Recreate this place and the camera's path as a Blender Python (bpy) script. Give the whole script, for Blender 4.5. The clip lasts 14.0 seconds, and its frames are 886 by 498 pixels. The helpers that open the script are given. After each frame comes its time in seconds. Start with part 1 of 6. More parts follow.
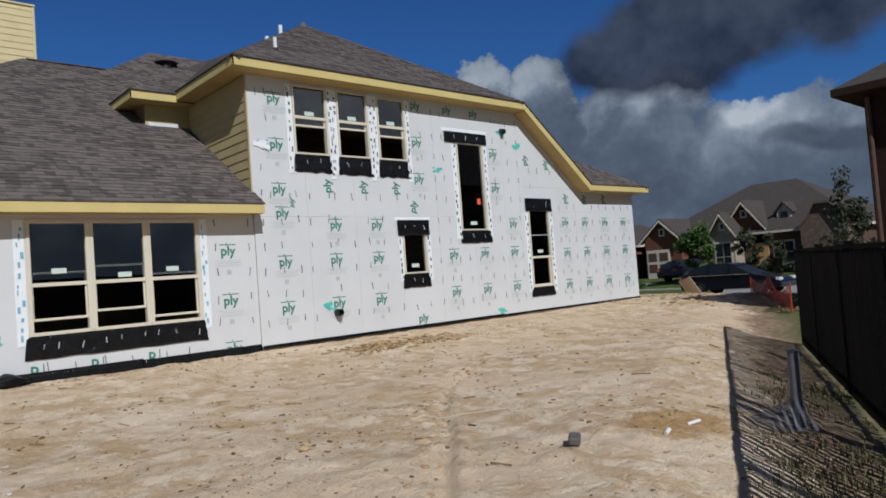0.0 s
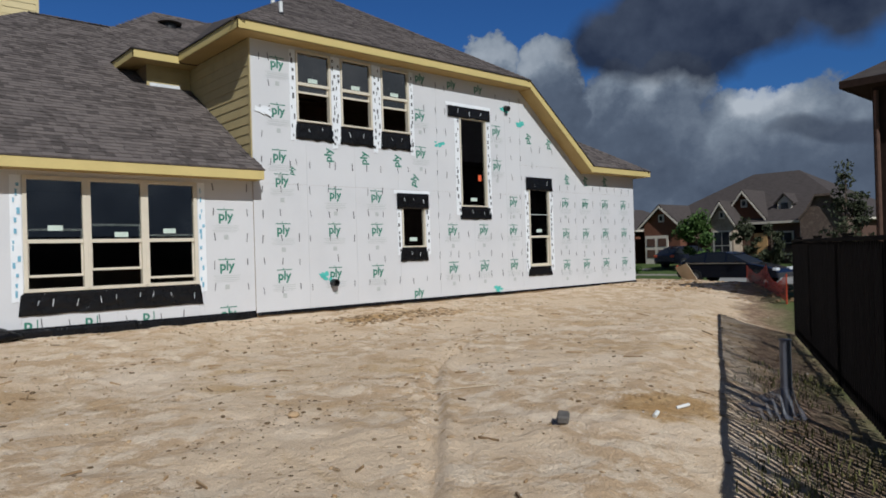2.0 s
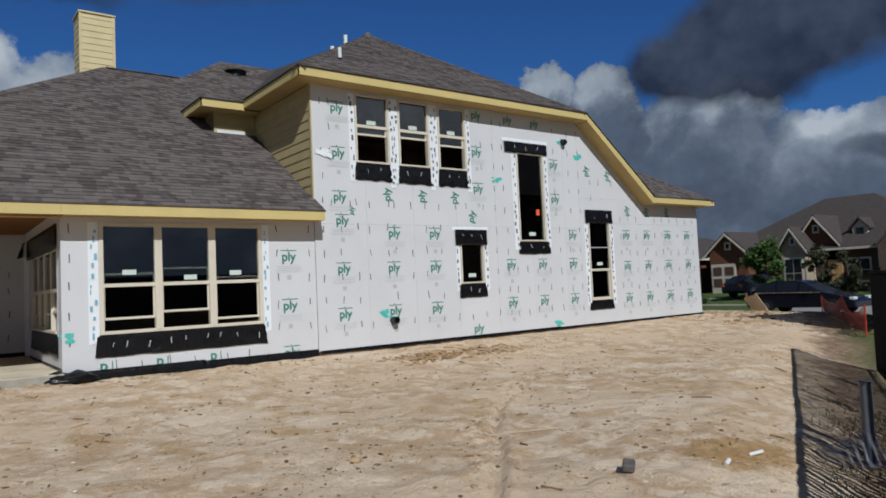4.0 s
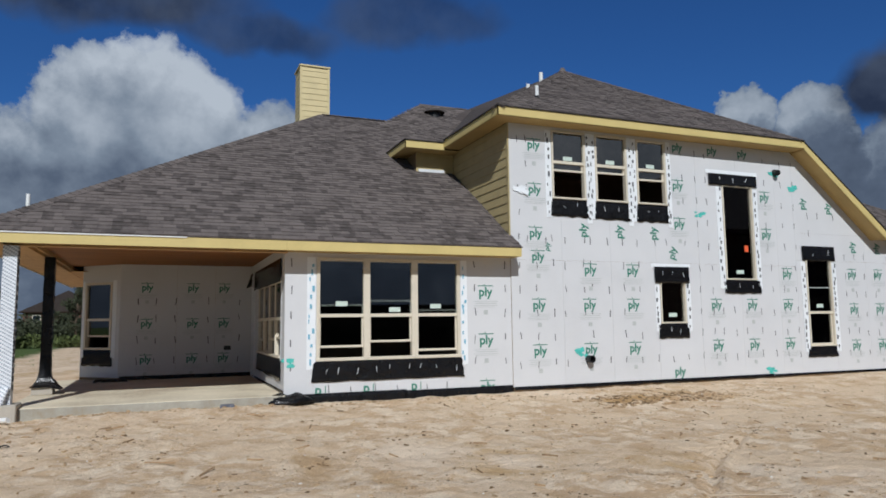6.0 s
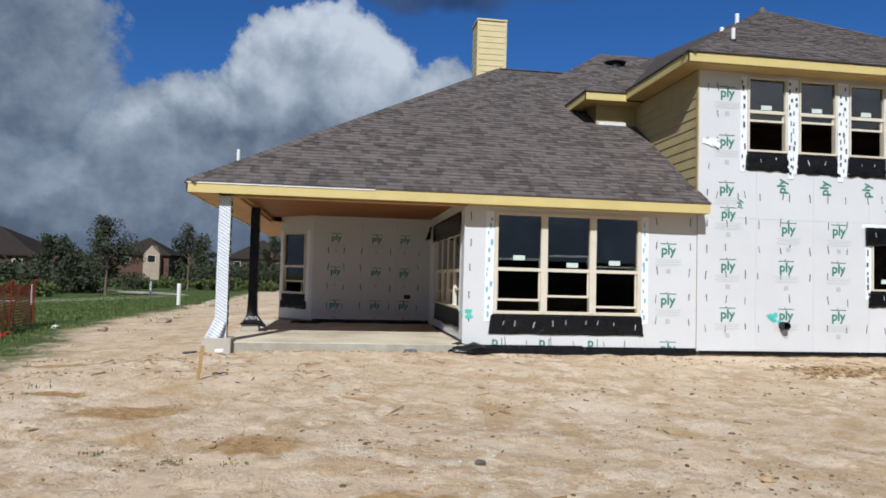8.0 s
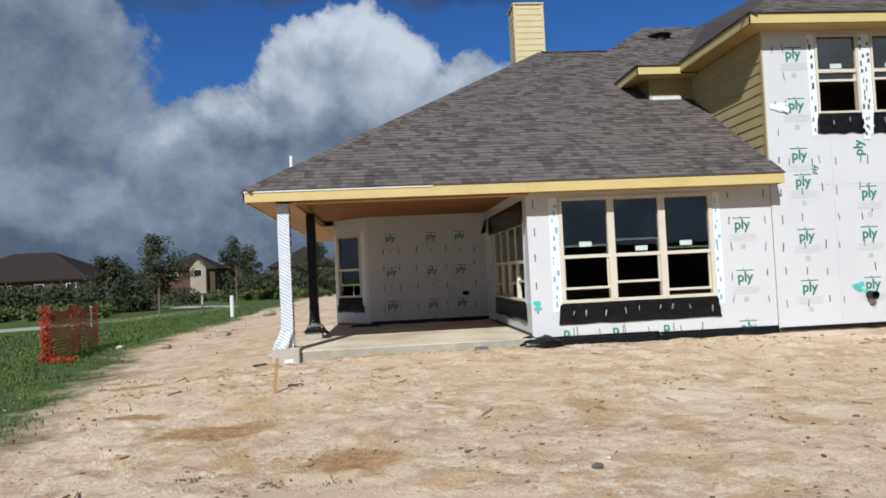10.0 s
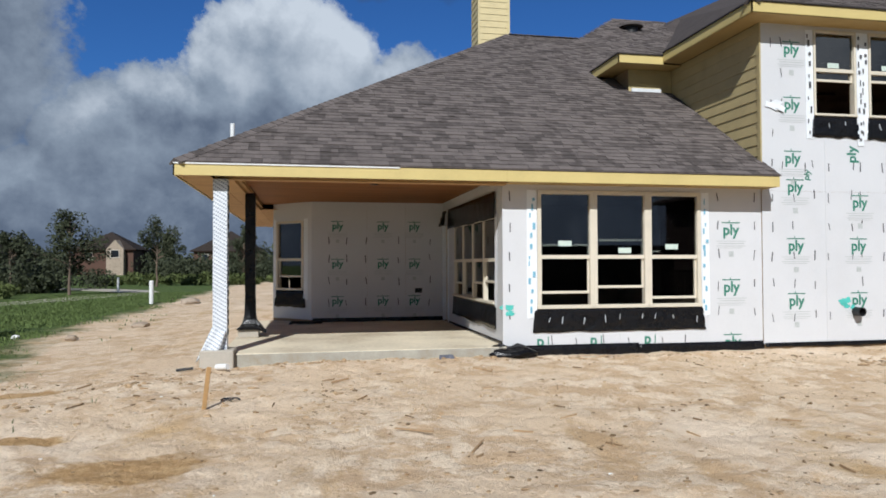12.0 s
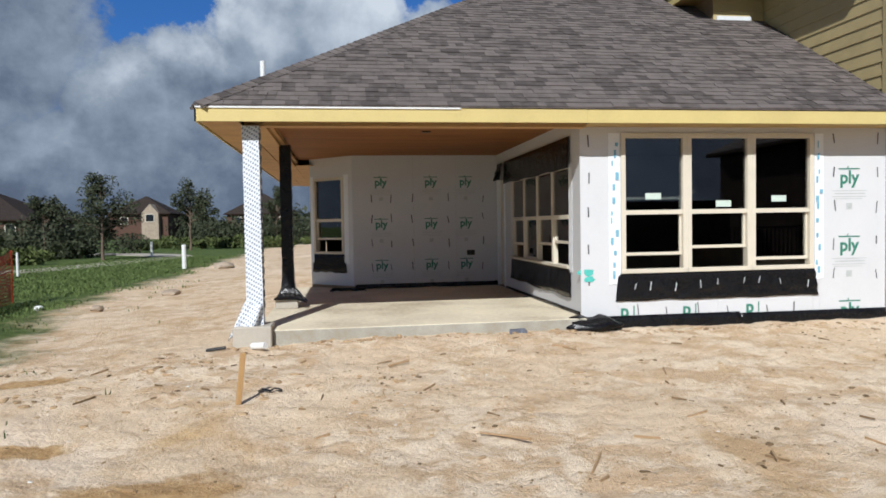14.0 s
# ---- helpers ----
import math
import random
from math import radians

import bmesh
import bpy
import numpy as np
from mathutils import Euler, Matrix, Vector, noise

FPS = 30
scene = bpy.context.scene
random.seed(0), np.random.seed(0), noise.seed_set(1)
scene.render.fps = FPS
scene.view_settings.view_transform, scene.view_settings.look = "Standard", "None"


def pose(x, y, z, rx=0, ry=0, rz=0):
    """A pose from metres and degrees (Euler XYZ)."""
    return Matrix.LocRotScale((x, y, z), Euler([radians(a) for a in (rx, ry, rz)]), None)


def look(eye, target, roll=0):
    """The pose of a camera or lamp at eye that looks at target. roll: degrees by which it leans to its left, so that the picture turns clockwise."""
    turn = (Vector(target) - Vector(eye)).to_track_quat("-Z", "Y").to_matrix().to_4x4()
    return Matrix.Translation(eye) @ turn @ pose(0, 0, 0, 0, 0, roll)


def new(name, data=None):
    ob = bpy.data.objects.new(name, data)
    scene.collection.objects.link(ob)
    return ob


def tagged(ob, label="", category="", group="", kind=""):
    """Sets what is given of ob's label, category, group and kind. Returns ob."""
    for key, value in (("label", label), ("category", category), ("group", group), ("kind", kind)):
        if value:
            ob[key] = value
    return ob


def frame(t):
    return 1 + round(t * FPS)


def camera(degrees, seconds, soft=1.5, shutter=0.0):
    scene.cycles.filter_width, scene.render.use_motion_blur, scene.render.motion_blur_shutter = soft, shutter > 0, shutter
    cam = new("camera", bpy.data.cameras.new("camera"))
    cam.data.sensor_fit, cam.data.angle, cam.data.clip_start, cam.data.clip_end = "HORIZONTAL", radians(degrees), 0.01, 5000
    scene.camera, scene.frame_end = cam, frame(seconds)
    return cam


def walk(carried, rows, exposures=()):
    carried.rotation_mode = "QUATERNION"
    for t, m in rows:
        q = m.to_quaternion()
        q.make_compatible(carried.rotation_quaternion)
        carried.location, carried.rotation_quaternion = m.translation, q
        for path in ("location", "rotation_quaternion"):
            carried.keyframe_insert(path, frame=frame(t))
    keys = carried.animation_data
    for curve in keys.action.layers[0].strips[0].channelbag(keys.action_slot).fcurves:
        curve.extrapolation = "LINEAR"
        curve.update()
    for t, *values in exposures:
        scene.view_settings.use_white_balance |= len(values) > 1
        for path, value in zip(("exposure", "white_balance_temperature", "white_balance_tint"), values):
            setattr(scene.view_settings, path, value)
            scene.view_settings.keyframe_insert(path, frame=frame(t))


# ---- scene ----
cam = camera(65.2, 14.0, soft=1.75)
PATH = [
    (0, (0.13, 1.746, 1.372), (1.464, 3.234, 1.449), -4.3),
    (0.5, (0.121, 1.733, 1.372), (1.469, 3.208, 1.449), -2.9),
    (1, (0.134, 1.753, 1.356), (1.469, 3.242, 1.375), -2.7),
    (1.5, (0.136, 1.752, 1.357), (1.485, 3.229, 1.36), -2.0),
    (2, (0.159, 1.765, 1.349), (1.495, 3.254, 1.357), -1.7),
    (2.2, (0.166, 1.749, 1.342), (1.494, 3.244, 1.372), -1.9),
    (4.3, (0.162, 1.743, 1.473), (1.301, 3.382, 1.595), -2.6),
    (4.5, (0.152, 1.757, 1.485), (1.233, 3.435, 1.614), -2.4),
    (5, (0.077, 1.822, 1.508), (1.031, 3.573, 1.658), -1.7),
    (5.5, (0.015, 1.85, 1.532), (0.826, 3.669, 1.71), -1.4),
    (6, (-0.043, 1.871, 1.556), (0.704, 3.715, 1.767), -0.7),
    (6.5, (-0.126, 1.897, 1.564), (0.537, 3.773, 1.765), -0.5),
    (7, (-0.174, 1.934, 1.557), (0.373, 3.85, 1.726), -0.7),
    (7.5, (-0.195, 1.934, 1.535), (0.178, 3.892, 1.701), 0.3),
    (8, (-0.225, 1.948, 1.509), (0.063, 3.925, 1.593), 1.5),
    (8.5, (-0.27, 2.001, 1.497), (-0.035, 3.985, 1.58), 0.6),
    (9, (-0.324, 2.043, 1.497), (-0.124, 4.032, 1.566), -1.5),
    (9.2, (-0.356, 2.057, 1.503), (-0.18, 4.048, 1.573), -2.9),
    (11.3, (-0.968, 3.343, 1.574), (-0.709, 5.325, 1.644), -0.3),
    (11.5, (-0.966, 3.504, 1.583), (-0.671, 5.479, 1.703), -0.0),
    (12, (-0.981, 3.917, 1.596), (-0.601, 5.88, 1.64), -0.2),
    (12.5, (-1.012, 4.349, 1.595), (-0.687, 6.322, 1.572), -2.6),
    (13, (-0.984, 4.734, 1.603), (-0.699, 6.714, 1.624), -1.1),
    (13.5, (-1.069, 5.079, 1.579), (-0.822, 7.063, 1.608), -1.7),
    (14, (-1.164, 5.491, 1.59), (-0.873, 7.468, 1.519), -1.0),
]
walk(cam, [(t, look(eye, target, roll)) for t, eye, target, roll in PATH],
     exposures=[(0, -0.45, 5950, 8), (2.2, -0.45, 6000, 8), (5, -0.50, 5900, 8), (6.5, -0.26, 5900, 8),
                (7.5, -0.10, 5900, 8), (9, 0.02, 6000, 8), (11.5, -0.02, 5950, 8), (14, 0.10, 6000, 8)])

# ---- light ----
SUN_EL, SUN_AZ = 39.0, 18.7          # height of the sun, and its way past -y towards -x
sun_from = Vector((-math.sin(radians(SUN_AZ)) * math.cos(radians(SUN_EL)),
                   -math.cos(radians(SUN_AZ)) * math.cos(radians(SUN_EL)), math.sin(radians(SUN_EL))))
sun = new("sun", bpy.data.lights.new("sun", "SUN"))
sun.data.energy, sun.data.angle, sun.data.color = 4.7, radians(0.55), (1.0, 0.965, 0.91)
sun.matrix_world = look(sun_from * 60, (0, 0, 0))


def nodes_of(tree):
    """Short ways to add a node and to join two sockets."""
    def add(kind, **values):
        n = tree.nodes.new("ShaderNode" + kind)
        for key, value in values.items():
            if key.startswith("in_"):
                key = key[3:]
                n.inputs[int(key) if key.isdigit() else key.replace("_", " ")].default_value = value
            else:
                setattr(n, key, value)
        return n
    return add, tree.links.new


def ramp(add, stops):
    r = add("ValToRGB")
    while len(r.color_ramp.elements) < len(stops):
        r.color_ramp.elements.new(0.5)
    for e, (at, c) in zip(r.color_ramp.elements, stops):
        e.position = at
        e.color = (*c, 1) if len(c) == 3 else c
    return r


def make_sky():
    """Blue sky, a layer of heaped clouds lit from above, and a softer dark layer over it, laid out by bearing and height in degrees."""
    w = bpy.data.worlds.new("sky")
    scene.world = w
    w.use_nodes = True
    w.node_tree.nodes.clear()
    add, join = nodes_of(w.node_tree)
    out, bg = add("OutputWorld"), add("Background", in_Strength=0.85)
    join(bg.outputs[0], out.inputs[0])
    sky = add("TexSky", sky_type="NISHITA", sun_disc=False, sun_elevation=radians(SUN_EL), sun_rotation=radians(180 + SUN_AZ), air_density=1.0, dust_density=0.3, ozone_density=3.0)
    dim = add("Mix", data_type="RGBA", blend_type="MULTIPLY", in_0=1.0)
    join(sky.outputs[0], dim.inputs[6])
    dim.inputs[7].default_value = (0.028, 0.053, 0.089, 1)
    co = add("TexCoord")
    unit = add("VectorMath", operation="NORMALIZE")
    join(co.outputs["Generated"], unit.inputs[0])
    axes = add("SeparateXYZ")
    join(unit.outputs[0], axes.inputs[0])

    def calc(op, a, b=None, c=None):
        n = add("Math", operation=op)
        for k, v in enumerate((a, b, c)):
            if isinstance(v, (int, float)):
                n.inputs[k].default_value = v
            elif v is not None:
                join(v, n.inputs[k])
        return n.outputs[0]

    bearing = calc("MULTIPLY", calc("ARCTAN2", axes.outputs[0], axes.outputs[1]), 57.2958)
    rise = calc("MULTIPLY", calc("ARCSINE", axes.outputs[2]), 57.2958)
    spot = add("CombineXYZ")
    join(bearing, spot.inputs[0]), join(rise, spot.inputs[1])

    def moved(vec, by):
        n = add("VectorMath", operation="ADD")
        n.inputs[1].default_value = by
        join(vec, n.inputs[0])
        return n.outputs[0]

    def warped(vec, scale, reach, rough):
        """The spot pushed about by a billowing noise."""
        n = add("TexNoise", in_Scale=scale, in_Detail=8.0, in_Roughness=rough)
        join(vec, n.inputs["Vector"])
        c = moved(n.outputs["Color"], (-0.5, -0.5, -0.5))
        k = add("VectorMath", operation="MULTIPLY_ADD")
        k.inputs[1].default_value = (reach, reach, 0)
        join(c, k.inputs[0]), join(vec, k.inputs[2])
        return k.outputs[0]

    def heap(vec, blobs, start):
        total = start
        for az, el, wide, high, weight in blobs:
            k = add("VectorMath", operation="MULTIPLY")
            k.inputs[1].default_value = (1 / wide, 1 / high, 0)
            join(moved(vec, (-az, -el, 0)), k.inputs[0])
            d = add("VectorMath", operation="LENGTH")
            join(k.outputs[0], d.inputs[0])
            m = add("MapRange", interpolation_type="SMOOTHSTEP", in_1=1.35, in_2=0.55, in_3=0.0, in_4=weight)
            join(d.outputs["Value"], m.inputs[0])
            total = calc("MAXIMUM", total, m.outputs[0]) if weight > 0 else calc("ADD", total, m.outputs[0])
        return total

    def fbm(vec, scale, rough=0.55, detail=8.0):
        n = add("TexNoise", in_Scale=scale, in_Detail=detail, in_Roughness=rough)
        join(vec, n.inputs["Vector"])
        return n.outputs[0]

    def cumulus(vec):
        far = calc("MULTIPLY", fbm(vec, 0.035, 0.5, 3.0), 0.62)
        body = heap(warped(vec, 0.22, 6.0, 0.62), HEAPS, far)
        return calc("MULTIPLY_ADD", fbm(vec, 0.5, 0.6), 0.30, calc("ADD", body, -0.15))

    here = cumulus(spot.outputs[0])
    above = cumulus(moved(spot.outputs[0], (-0.5, 2.4, 0)))
    cover = ramp(add, [(0.44, (0, 0, 0)), (0.53, (0.8,) * 3), (0.64, (1, 1, 1))])
    join(here, cover.inputs[0])
    lit = calc("MULTIPLY_ADD", calc("SUBTRACT", here, above), 0.55, 0.43)
    lit = calc("ADD", lit, calc("MULTIPLY_ADD", fbm(moved(spot.outputs[0], (31, 17, 0)), 0.11, 0.6), 0.70, -0.35))
    soft_spot = warped(spot.outputs[0], 0.12, 7.0, 0.5)
    for az, el, wide, high, weight in HEAP_LIGHT:
        lit = calc("ADD", lit, heap(soft_spot, [(az, el, wide, high, abs(weight))], 0.0)) if weight > 0 else heap(soft_spot, [(az, el, wide, high, weight)], lit)
    col = ramp(add, [(0.05, (0.040, 0.054, 0.084)), (0.25, (0.080, 0.102, 0.150)), (0.45, (0.150, 0.185, 0.25)), (0.66, (0.33, 0.38, 0.45)), (0.95, (0.72, 0.755, 0.80))])
    join(lit, col.inputs[0])
    mix = add("Mix", data_type="RGBA")
    join(cover.outputs[0], mix.inputs[0]), join(dim.outputs[2], mix.inputs[6]), join(col.outputs[0], mix.inputs[7])
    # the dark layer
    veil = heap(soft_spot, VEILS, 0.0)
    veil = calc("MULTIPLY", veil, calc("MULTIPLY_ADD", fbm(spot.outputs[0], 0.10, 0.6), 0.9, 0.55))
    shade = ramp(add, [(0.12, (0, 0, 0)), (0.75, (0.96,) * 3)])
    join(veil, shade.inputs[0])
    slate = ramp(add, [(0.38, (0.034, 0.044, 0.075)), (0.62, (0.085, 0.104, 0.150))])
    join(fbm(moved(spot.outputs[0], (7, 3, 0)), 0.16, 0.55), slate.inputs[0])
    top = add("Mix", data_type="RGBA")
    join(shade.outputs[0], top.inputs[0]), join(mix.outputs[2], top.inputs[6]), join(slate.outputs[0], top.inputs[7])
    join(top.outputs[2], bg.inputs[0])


# bearing, height, half width, half height (degrees), weight
HEAPS = [(-1, 13, 9.5, 9.8, 0.75), (8, 11.3, 8.5, 7.5, 0.75), (-8, 11, 9, 6, 0.75), (-4.5, 15.6, 5.8, 6.6, 0.75), (-15.5, 8.5, 6, 6, 0.75), (-26.6, 15, 11.2, 11, 0.72), (-24, 3, 40, 7, 0.75), (10, 4, 14, 8, 0.75),
         (46.5, 14.5, 2.6, 3.2, 0.72), (51, 14, 3.2, 3.6, 0.75), (55, 9, 10, 5.8, 0.75), (60, 11.5, 5, 3.5, 0.75), (70, 6.3, 13, 6.0, 0.75), (64, 2, 22, 6, 0.7), (78, 6, 8, 4, 0.7),
         (28, 24, 15, 11, -0.5), (165, 12, 52, 26, 0.8), (-85, 6, 35, 11, 0.78), (-160, 20, 40, 18, 0.75), (-110, 20, 40, 14, 0.7)]
HEAP_LIGHT = [(-2, 18, 9, 5, 0.28), (6, 15.5, 7, 4, 0.14), (-9, 14, 5, 3, 0.20), (-26, 16, 10, 8, 0.12), (-26, 7, 5, 2, 0.14), (-11, 8, 10, 5, 0.13),
              (48.5, 16, 4, 2.4, 0.05), (67, 11.2, 3.2, 1.2, 0.26), (61, 8, 10, 4, 0.08), (74, 6, 7, 3, 0.06), (158, 17, 24, 10, 0.42)]
# the first veil is unseen overhead cloud, added to cut the skylight
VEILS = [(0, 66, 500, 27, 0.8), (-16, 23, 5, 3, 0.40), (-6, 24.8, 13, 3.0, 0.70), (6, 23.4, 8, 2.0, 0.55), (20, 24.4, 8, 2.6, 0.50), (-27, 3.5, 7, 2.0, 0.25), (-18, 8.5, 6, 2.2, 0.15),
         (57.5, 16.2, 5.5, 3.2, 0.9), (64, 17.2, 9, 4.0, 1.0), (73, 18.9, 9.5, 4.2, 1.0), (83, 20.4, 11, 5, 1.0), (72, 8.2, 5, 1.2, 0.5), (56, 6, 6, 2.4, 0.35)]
make_sky()


# ---- materials ----
def material(name, colour, rough=0.7, vary=0.25, scale=6.0, fine=60.0, bump=0.2, metal=0.0, tint=None, per_object=0.0, per_island=0.0, stretch=(1, 1, 1), specular=0.35, depth=0.01):
    """A surface with variation at two scales, a fine relief, and, where wanted, a shade of its own for each piece."""
    m = bpy.data.materials.new(name)
    m.use_nodes = True
    add, join = nodes_of(m.node_tree)
    bsdf = m.node_tree.nodes["Principled BSDF"]
    bsdf.inputs["Roughness"].default_value, bsdf.inputs["Metallic"].default_value = rough, metal
    bsdf.inputs["Specular IOR Level"].default_value = specular
    geo = add("NewGeometry")
    st = add("VectorMath", operation="MULTIPLY")
    st.inputs[1].default_value = stretch
    join(geo.outputs["Position"], st.inputs[0])
    a, b = add("TexNoise", in_Scale=scale, in_Detail=4.0), add("TexNoise", in_Scale=fine, in_Detail=3.0)
    join(st.outputs[0], a.inputs["Vector"]), join(st.outputs[0], b.inputs["Vector"])
    s = add("Math", operation="MULTIPLY_ADD", in_1=0.45)
    join(b.outputs[0], s.inputs[0]), join(a.outputs[0], s.inputs[2])
    total = s.outputs[0]
    for amount, node, socket in ((per_object, "ObjectInfo", "Random"), (per_island, "NewGeometry", "Random Per Island")):
        if amount:
            n = add(node)
            t = add("Math", operation="MULTIPLY_ADD", in_1=amount)
            join(n.outputs[socket], t.inputs[0]), join(total, t.inputs[2])
            u = add("Math", operation="SUBTRACT", in_1=amount / 2)
            join(t.outputs[0], u.inputs[0])
            total = u.outputs[0]
    dark = tint or tuple(c * (1 - vary) for c in colour)
    light = tuple(min(1, c * (1 + vary * 0.6)) for c in colour)
    r = ramp(add, [(0.40, dark), (0.72, colour), (1.0, light)])
    join(total, r.inputs[0]), join(r.outputs[0], bsdf.inputs["Base Color"])
    if bump:
        bp = add("Bump", in_Strength=bump, in_Distance=depth)
        join(total, bp.inputs["Height"]), join(bp.outputs[0], bsdf.inputs["Normal"])
    return m


def glass_material():
    m = bpy.data.materials.new("window_glass")
    m.use_nodes = True
    m.node_tree.nodes.clear()
    add, join = nodes_of(m.node_tree)
    out, mix, clear, gloss = add("OutputMaterial"), add("MixShader"), add("BsdfTransparent"), add("BsdfGlossy", in_Roughness=0.02)
    clear.inputs[0].default_value, gloss.inputs[0].default_value = (0.42, 0.46, 0.48, 1), (1.0, 0.97, 0.94, 1)
    fr = add("Fresnel", in_IOR=2.1)
    join(fr.outputs[0], mix.inputs[0]), join(clear.outputs[0], mix.inputs[1]), join(gloss.outputs[0], mix.inputs[2])
    join(mix.outputs[0], out.inputs[0])
    return m


def ground_material():
    """Sandy clay with damp stains and crumbs; turf past the edge of the building plot."""
    m = bpy.data.materials.new("plot_earth_and_turf")
    m.use_nodes = True
    add, join = nodes_of(m.node_tree)
    bsdf = m.node_tree.nodes["Principled BSDF"]
    bsdf.inputs["Roughness"].default_value = 0.95
    bsdf.inputs["Specular IOR Level"].default_value = 0.15
    geo = add("NewGeometry")
    pos = geo.outputs["Position"]

    def grain(scale, detail=5.0, rough=0.55, dist=0.0, stretch=None):
        n = add("TexNoise", in_Scale=scale, in_Detail=detail, in_Roughness=rough, in_Distortion=dist)
        if stretch:
            v = add("VectorMath", operation="MULTIPLY")
            v.inputs[1].default_value = stretch
            join(pos, v.inputs[0]), join(v.outputs[0], n.inputs["Vector"])
        else:
            join(pos, n.inputs["Vector"])
        return n.outputs[0]

    def blend(fac, c1, c2):
        x = add("Mix", data_type="RGBA")
        join(fac, x.inputs[0])
        for sock, c in ((6, c1), (7, c2)):
            if isinstance(c, tuple):
                x.inputs[sock].default_value = (*c, 1)
            else:
                join(c, x.inputs[sock])
        return x.outputs[2]

    def step(v, lo, hi):
        r = add("MapRange", interpolation_type="SMOOTHSTEP", in_1=lo, in_2=hi)
        join(v, r.inputs[0])
        return r.outputs[0]

    sand = blend(step(grain(2.6, 10, 0.74, 0.4), 0.44, 0.58), (0.60, 0.425, 0.265), (0.80, 0.65, 0.48))
    pale = blend(step(grain(0.55, 9, 0.66, 0.4), 0.48, 0.58), sand, (0.74, 0.57, 0.395))
    clay = blend(step(grain(0.36, 10, 0.70, 0.7), 0.56, 0.66), pale, (0.58, 0.395, 0.21))
    tracks = blend(step(grain(0.85, 8, 0.66, 0.6, (1, 0.4, 1)), 0.55, 0.68), clay, (0.55, 0.375, 0.21))
    bare = blend(step(grain(0.48, 7, 0.62, 0.5, (1, 0.7, 1)), 0.54, 0.66), tracks, (0.83, 0.67, 0.50))
    crumbs = blend(step(grain(5.5, 10, 0.80, 0.2), 0.575, 0.65), bare, (0.44, 0.30, 0.175))
    chalk = blend(step(grain(4.1, 10, 0.80, 0.2, (1, 1.3, 1)), 0.60, 0.66), crumbs, (0.78, 0.66, 0.50))
    damp = blend(step(grain(24.0, 6, 0.75), 0.64, 0.70), chalk, (0.24, 0.16, 0.095))
    specks = blend(step(grain(38.0, 3, 0.6), 0.66, 0.71), damp, (0.78, 0.71, 0.62))
    for cx, cy, rx, ry in ((-2.35, 9.6, 0.72, 0.50), (5.6, 4.95, 0.70, 0.42), (-0.95, 8.2, 0.45, 0.38), (-4.25, 12.85, 0.55, 0.20), (-3.5, 10.75, 0.45, 0.16), (0.2, 6.6, 0.4, 0.2), (8.1, 12.3, 1.0, 0.30)):
        shift = add("VectorMath", operation="SUBTRACT")
        shift.inputs[1].default_value = (cx, cy, 0)
        join(pos, shift.inputs[0])
        flat = add("VectorMath", operation="MULTIPLY")
        flat.inputs[1].default_value = (1 / rx, 1 / ry, 0)
        join(shift.outputs[0], flat.inputs[0])
        far_off = add("VectorMath", operation="LENGTH")
        join(flat.outputs[0], far_off.inputs[0])
        rough_edge = add("Math", operation="MULTIPLY_ADD", in_1=2.2)
        join(grain(2.1, 9, 0.72, 0.3), rough_edge.inputs[0]), join(far_off.outputs["Value"], rough_edge.inputs[2])
        specks = blend(step(rough_edge.outputs[0], 2.15, 1.80), specks, blend(step(grain(6.0, 8, 0.75), 0.4, 0.65), (0.43, 0.265, 0.12), (0.58, 0.39, 0.20)))
    # darker brown with a ragged edge along the fence and on to the street
    split = add("SeparateXYZ")
    join(pos, split.inputs[0])
    off = add("Math", operation="MULTIPLY_ADD", in_1=-0.5)
    join(split.outputs[0], off.inputs[0]), join(split.outputs[1], off.inputs[2])
    ragged = add("Math", operation="MULTIPLY_ADD", in_1=-2.6)
    join(grain(1.1, 9, 0.7, 0.4), ragged.inputs[0]), join(off.outputs[0], ragged.inputs[2])
    specks = blend(step(ragged.outputs[0], 0.15, -0.40), specks, blend(step(grain(7.0, 8, 0.75), 0.4, 0.65), (0.25, 0.165, 0.11), (0.46, 0.33, 0.22)))
    fine = blend(step(grain(120.0, 3, 0.6), 0.3, 0.75), (0.80, 0.80, 0.80), (1.12, 1.12, 1.12))
    earth = add("Mix", data_type="RGBA", blend_type="MULTIPLY", in_0=1.0)
    join(specks, earth.inputs[6]), join(fine, earth.inputs[7])
    blades = blend(step(grain(2.2, 7, 0.7), 0.35, 0.7), (0.055, 0.088, 0.024), (0.110, 0.150, 0.046))
    dry = blend(step(grain(30.0, 4, 0.7), 0.55, 0.75), blades, (0.20, 0.21, 0.08))
    # the turf starts left of a wavering line, and again past the street side
    sep = add("SeparateXYZ")
    join(pos, sep.inputs[0])
    wander = add("Math", operation="MULTIPLY_ADD", in_1=3.2, in_2=-1.6)
    join(grain(0.55, 6, 0.7), wander.inputs[0])
    edge = add("Math", operation="ADD")
    join(sep.outputs[0], edge.inputs[0]), join(wander.outputs[0], edge.inputs[1])
    curve = add("MapRange", interpolation_type="SMOOTHSTEP", in_1=9.0, in_2=22.0, in_3=-1.7, in_4=0.6)
    join(sep.outputs[1], curve.inputs[0])
    lean = add("Math", operation="ADD")
    join(curve.outputs[0], lean.inputs[0]), join(edge.outputs[0], lean.inputs[1])
    left = add("MapRange", interpolation_type="SMOOTHSTEP", in_1=-5.6, in_2=-6.7)
    join(lean.outputs[0], left.inputs[0])
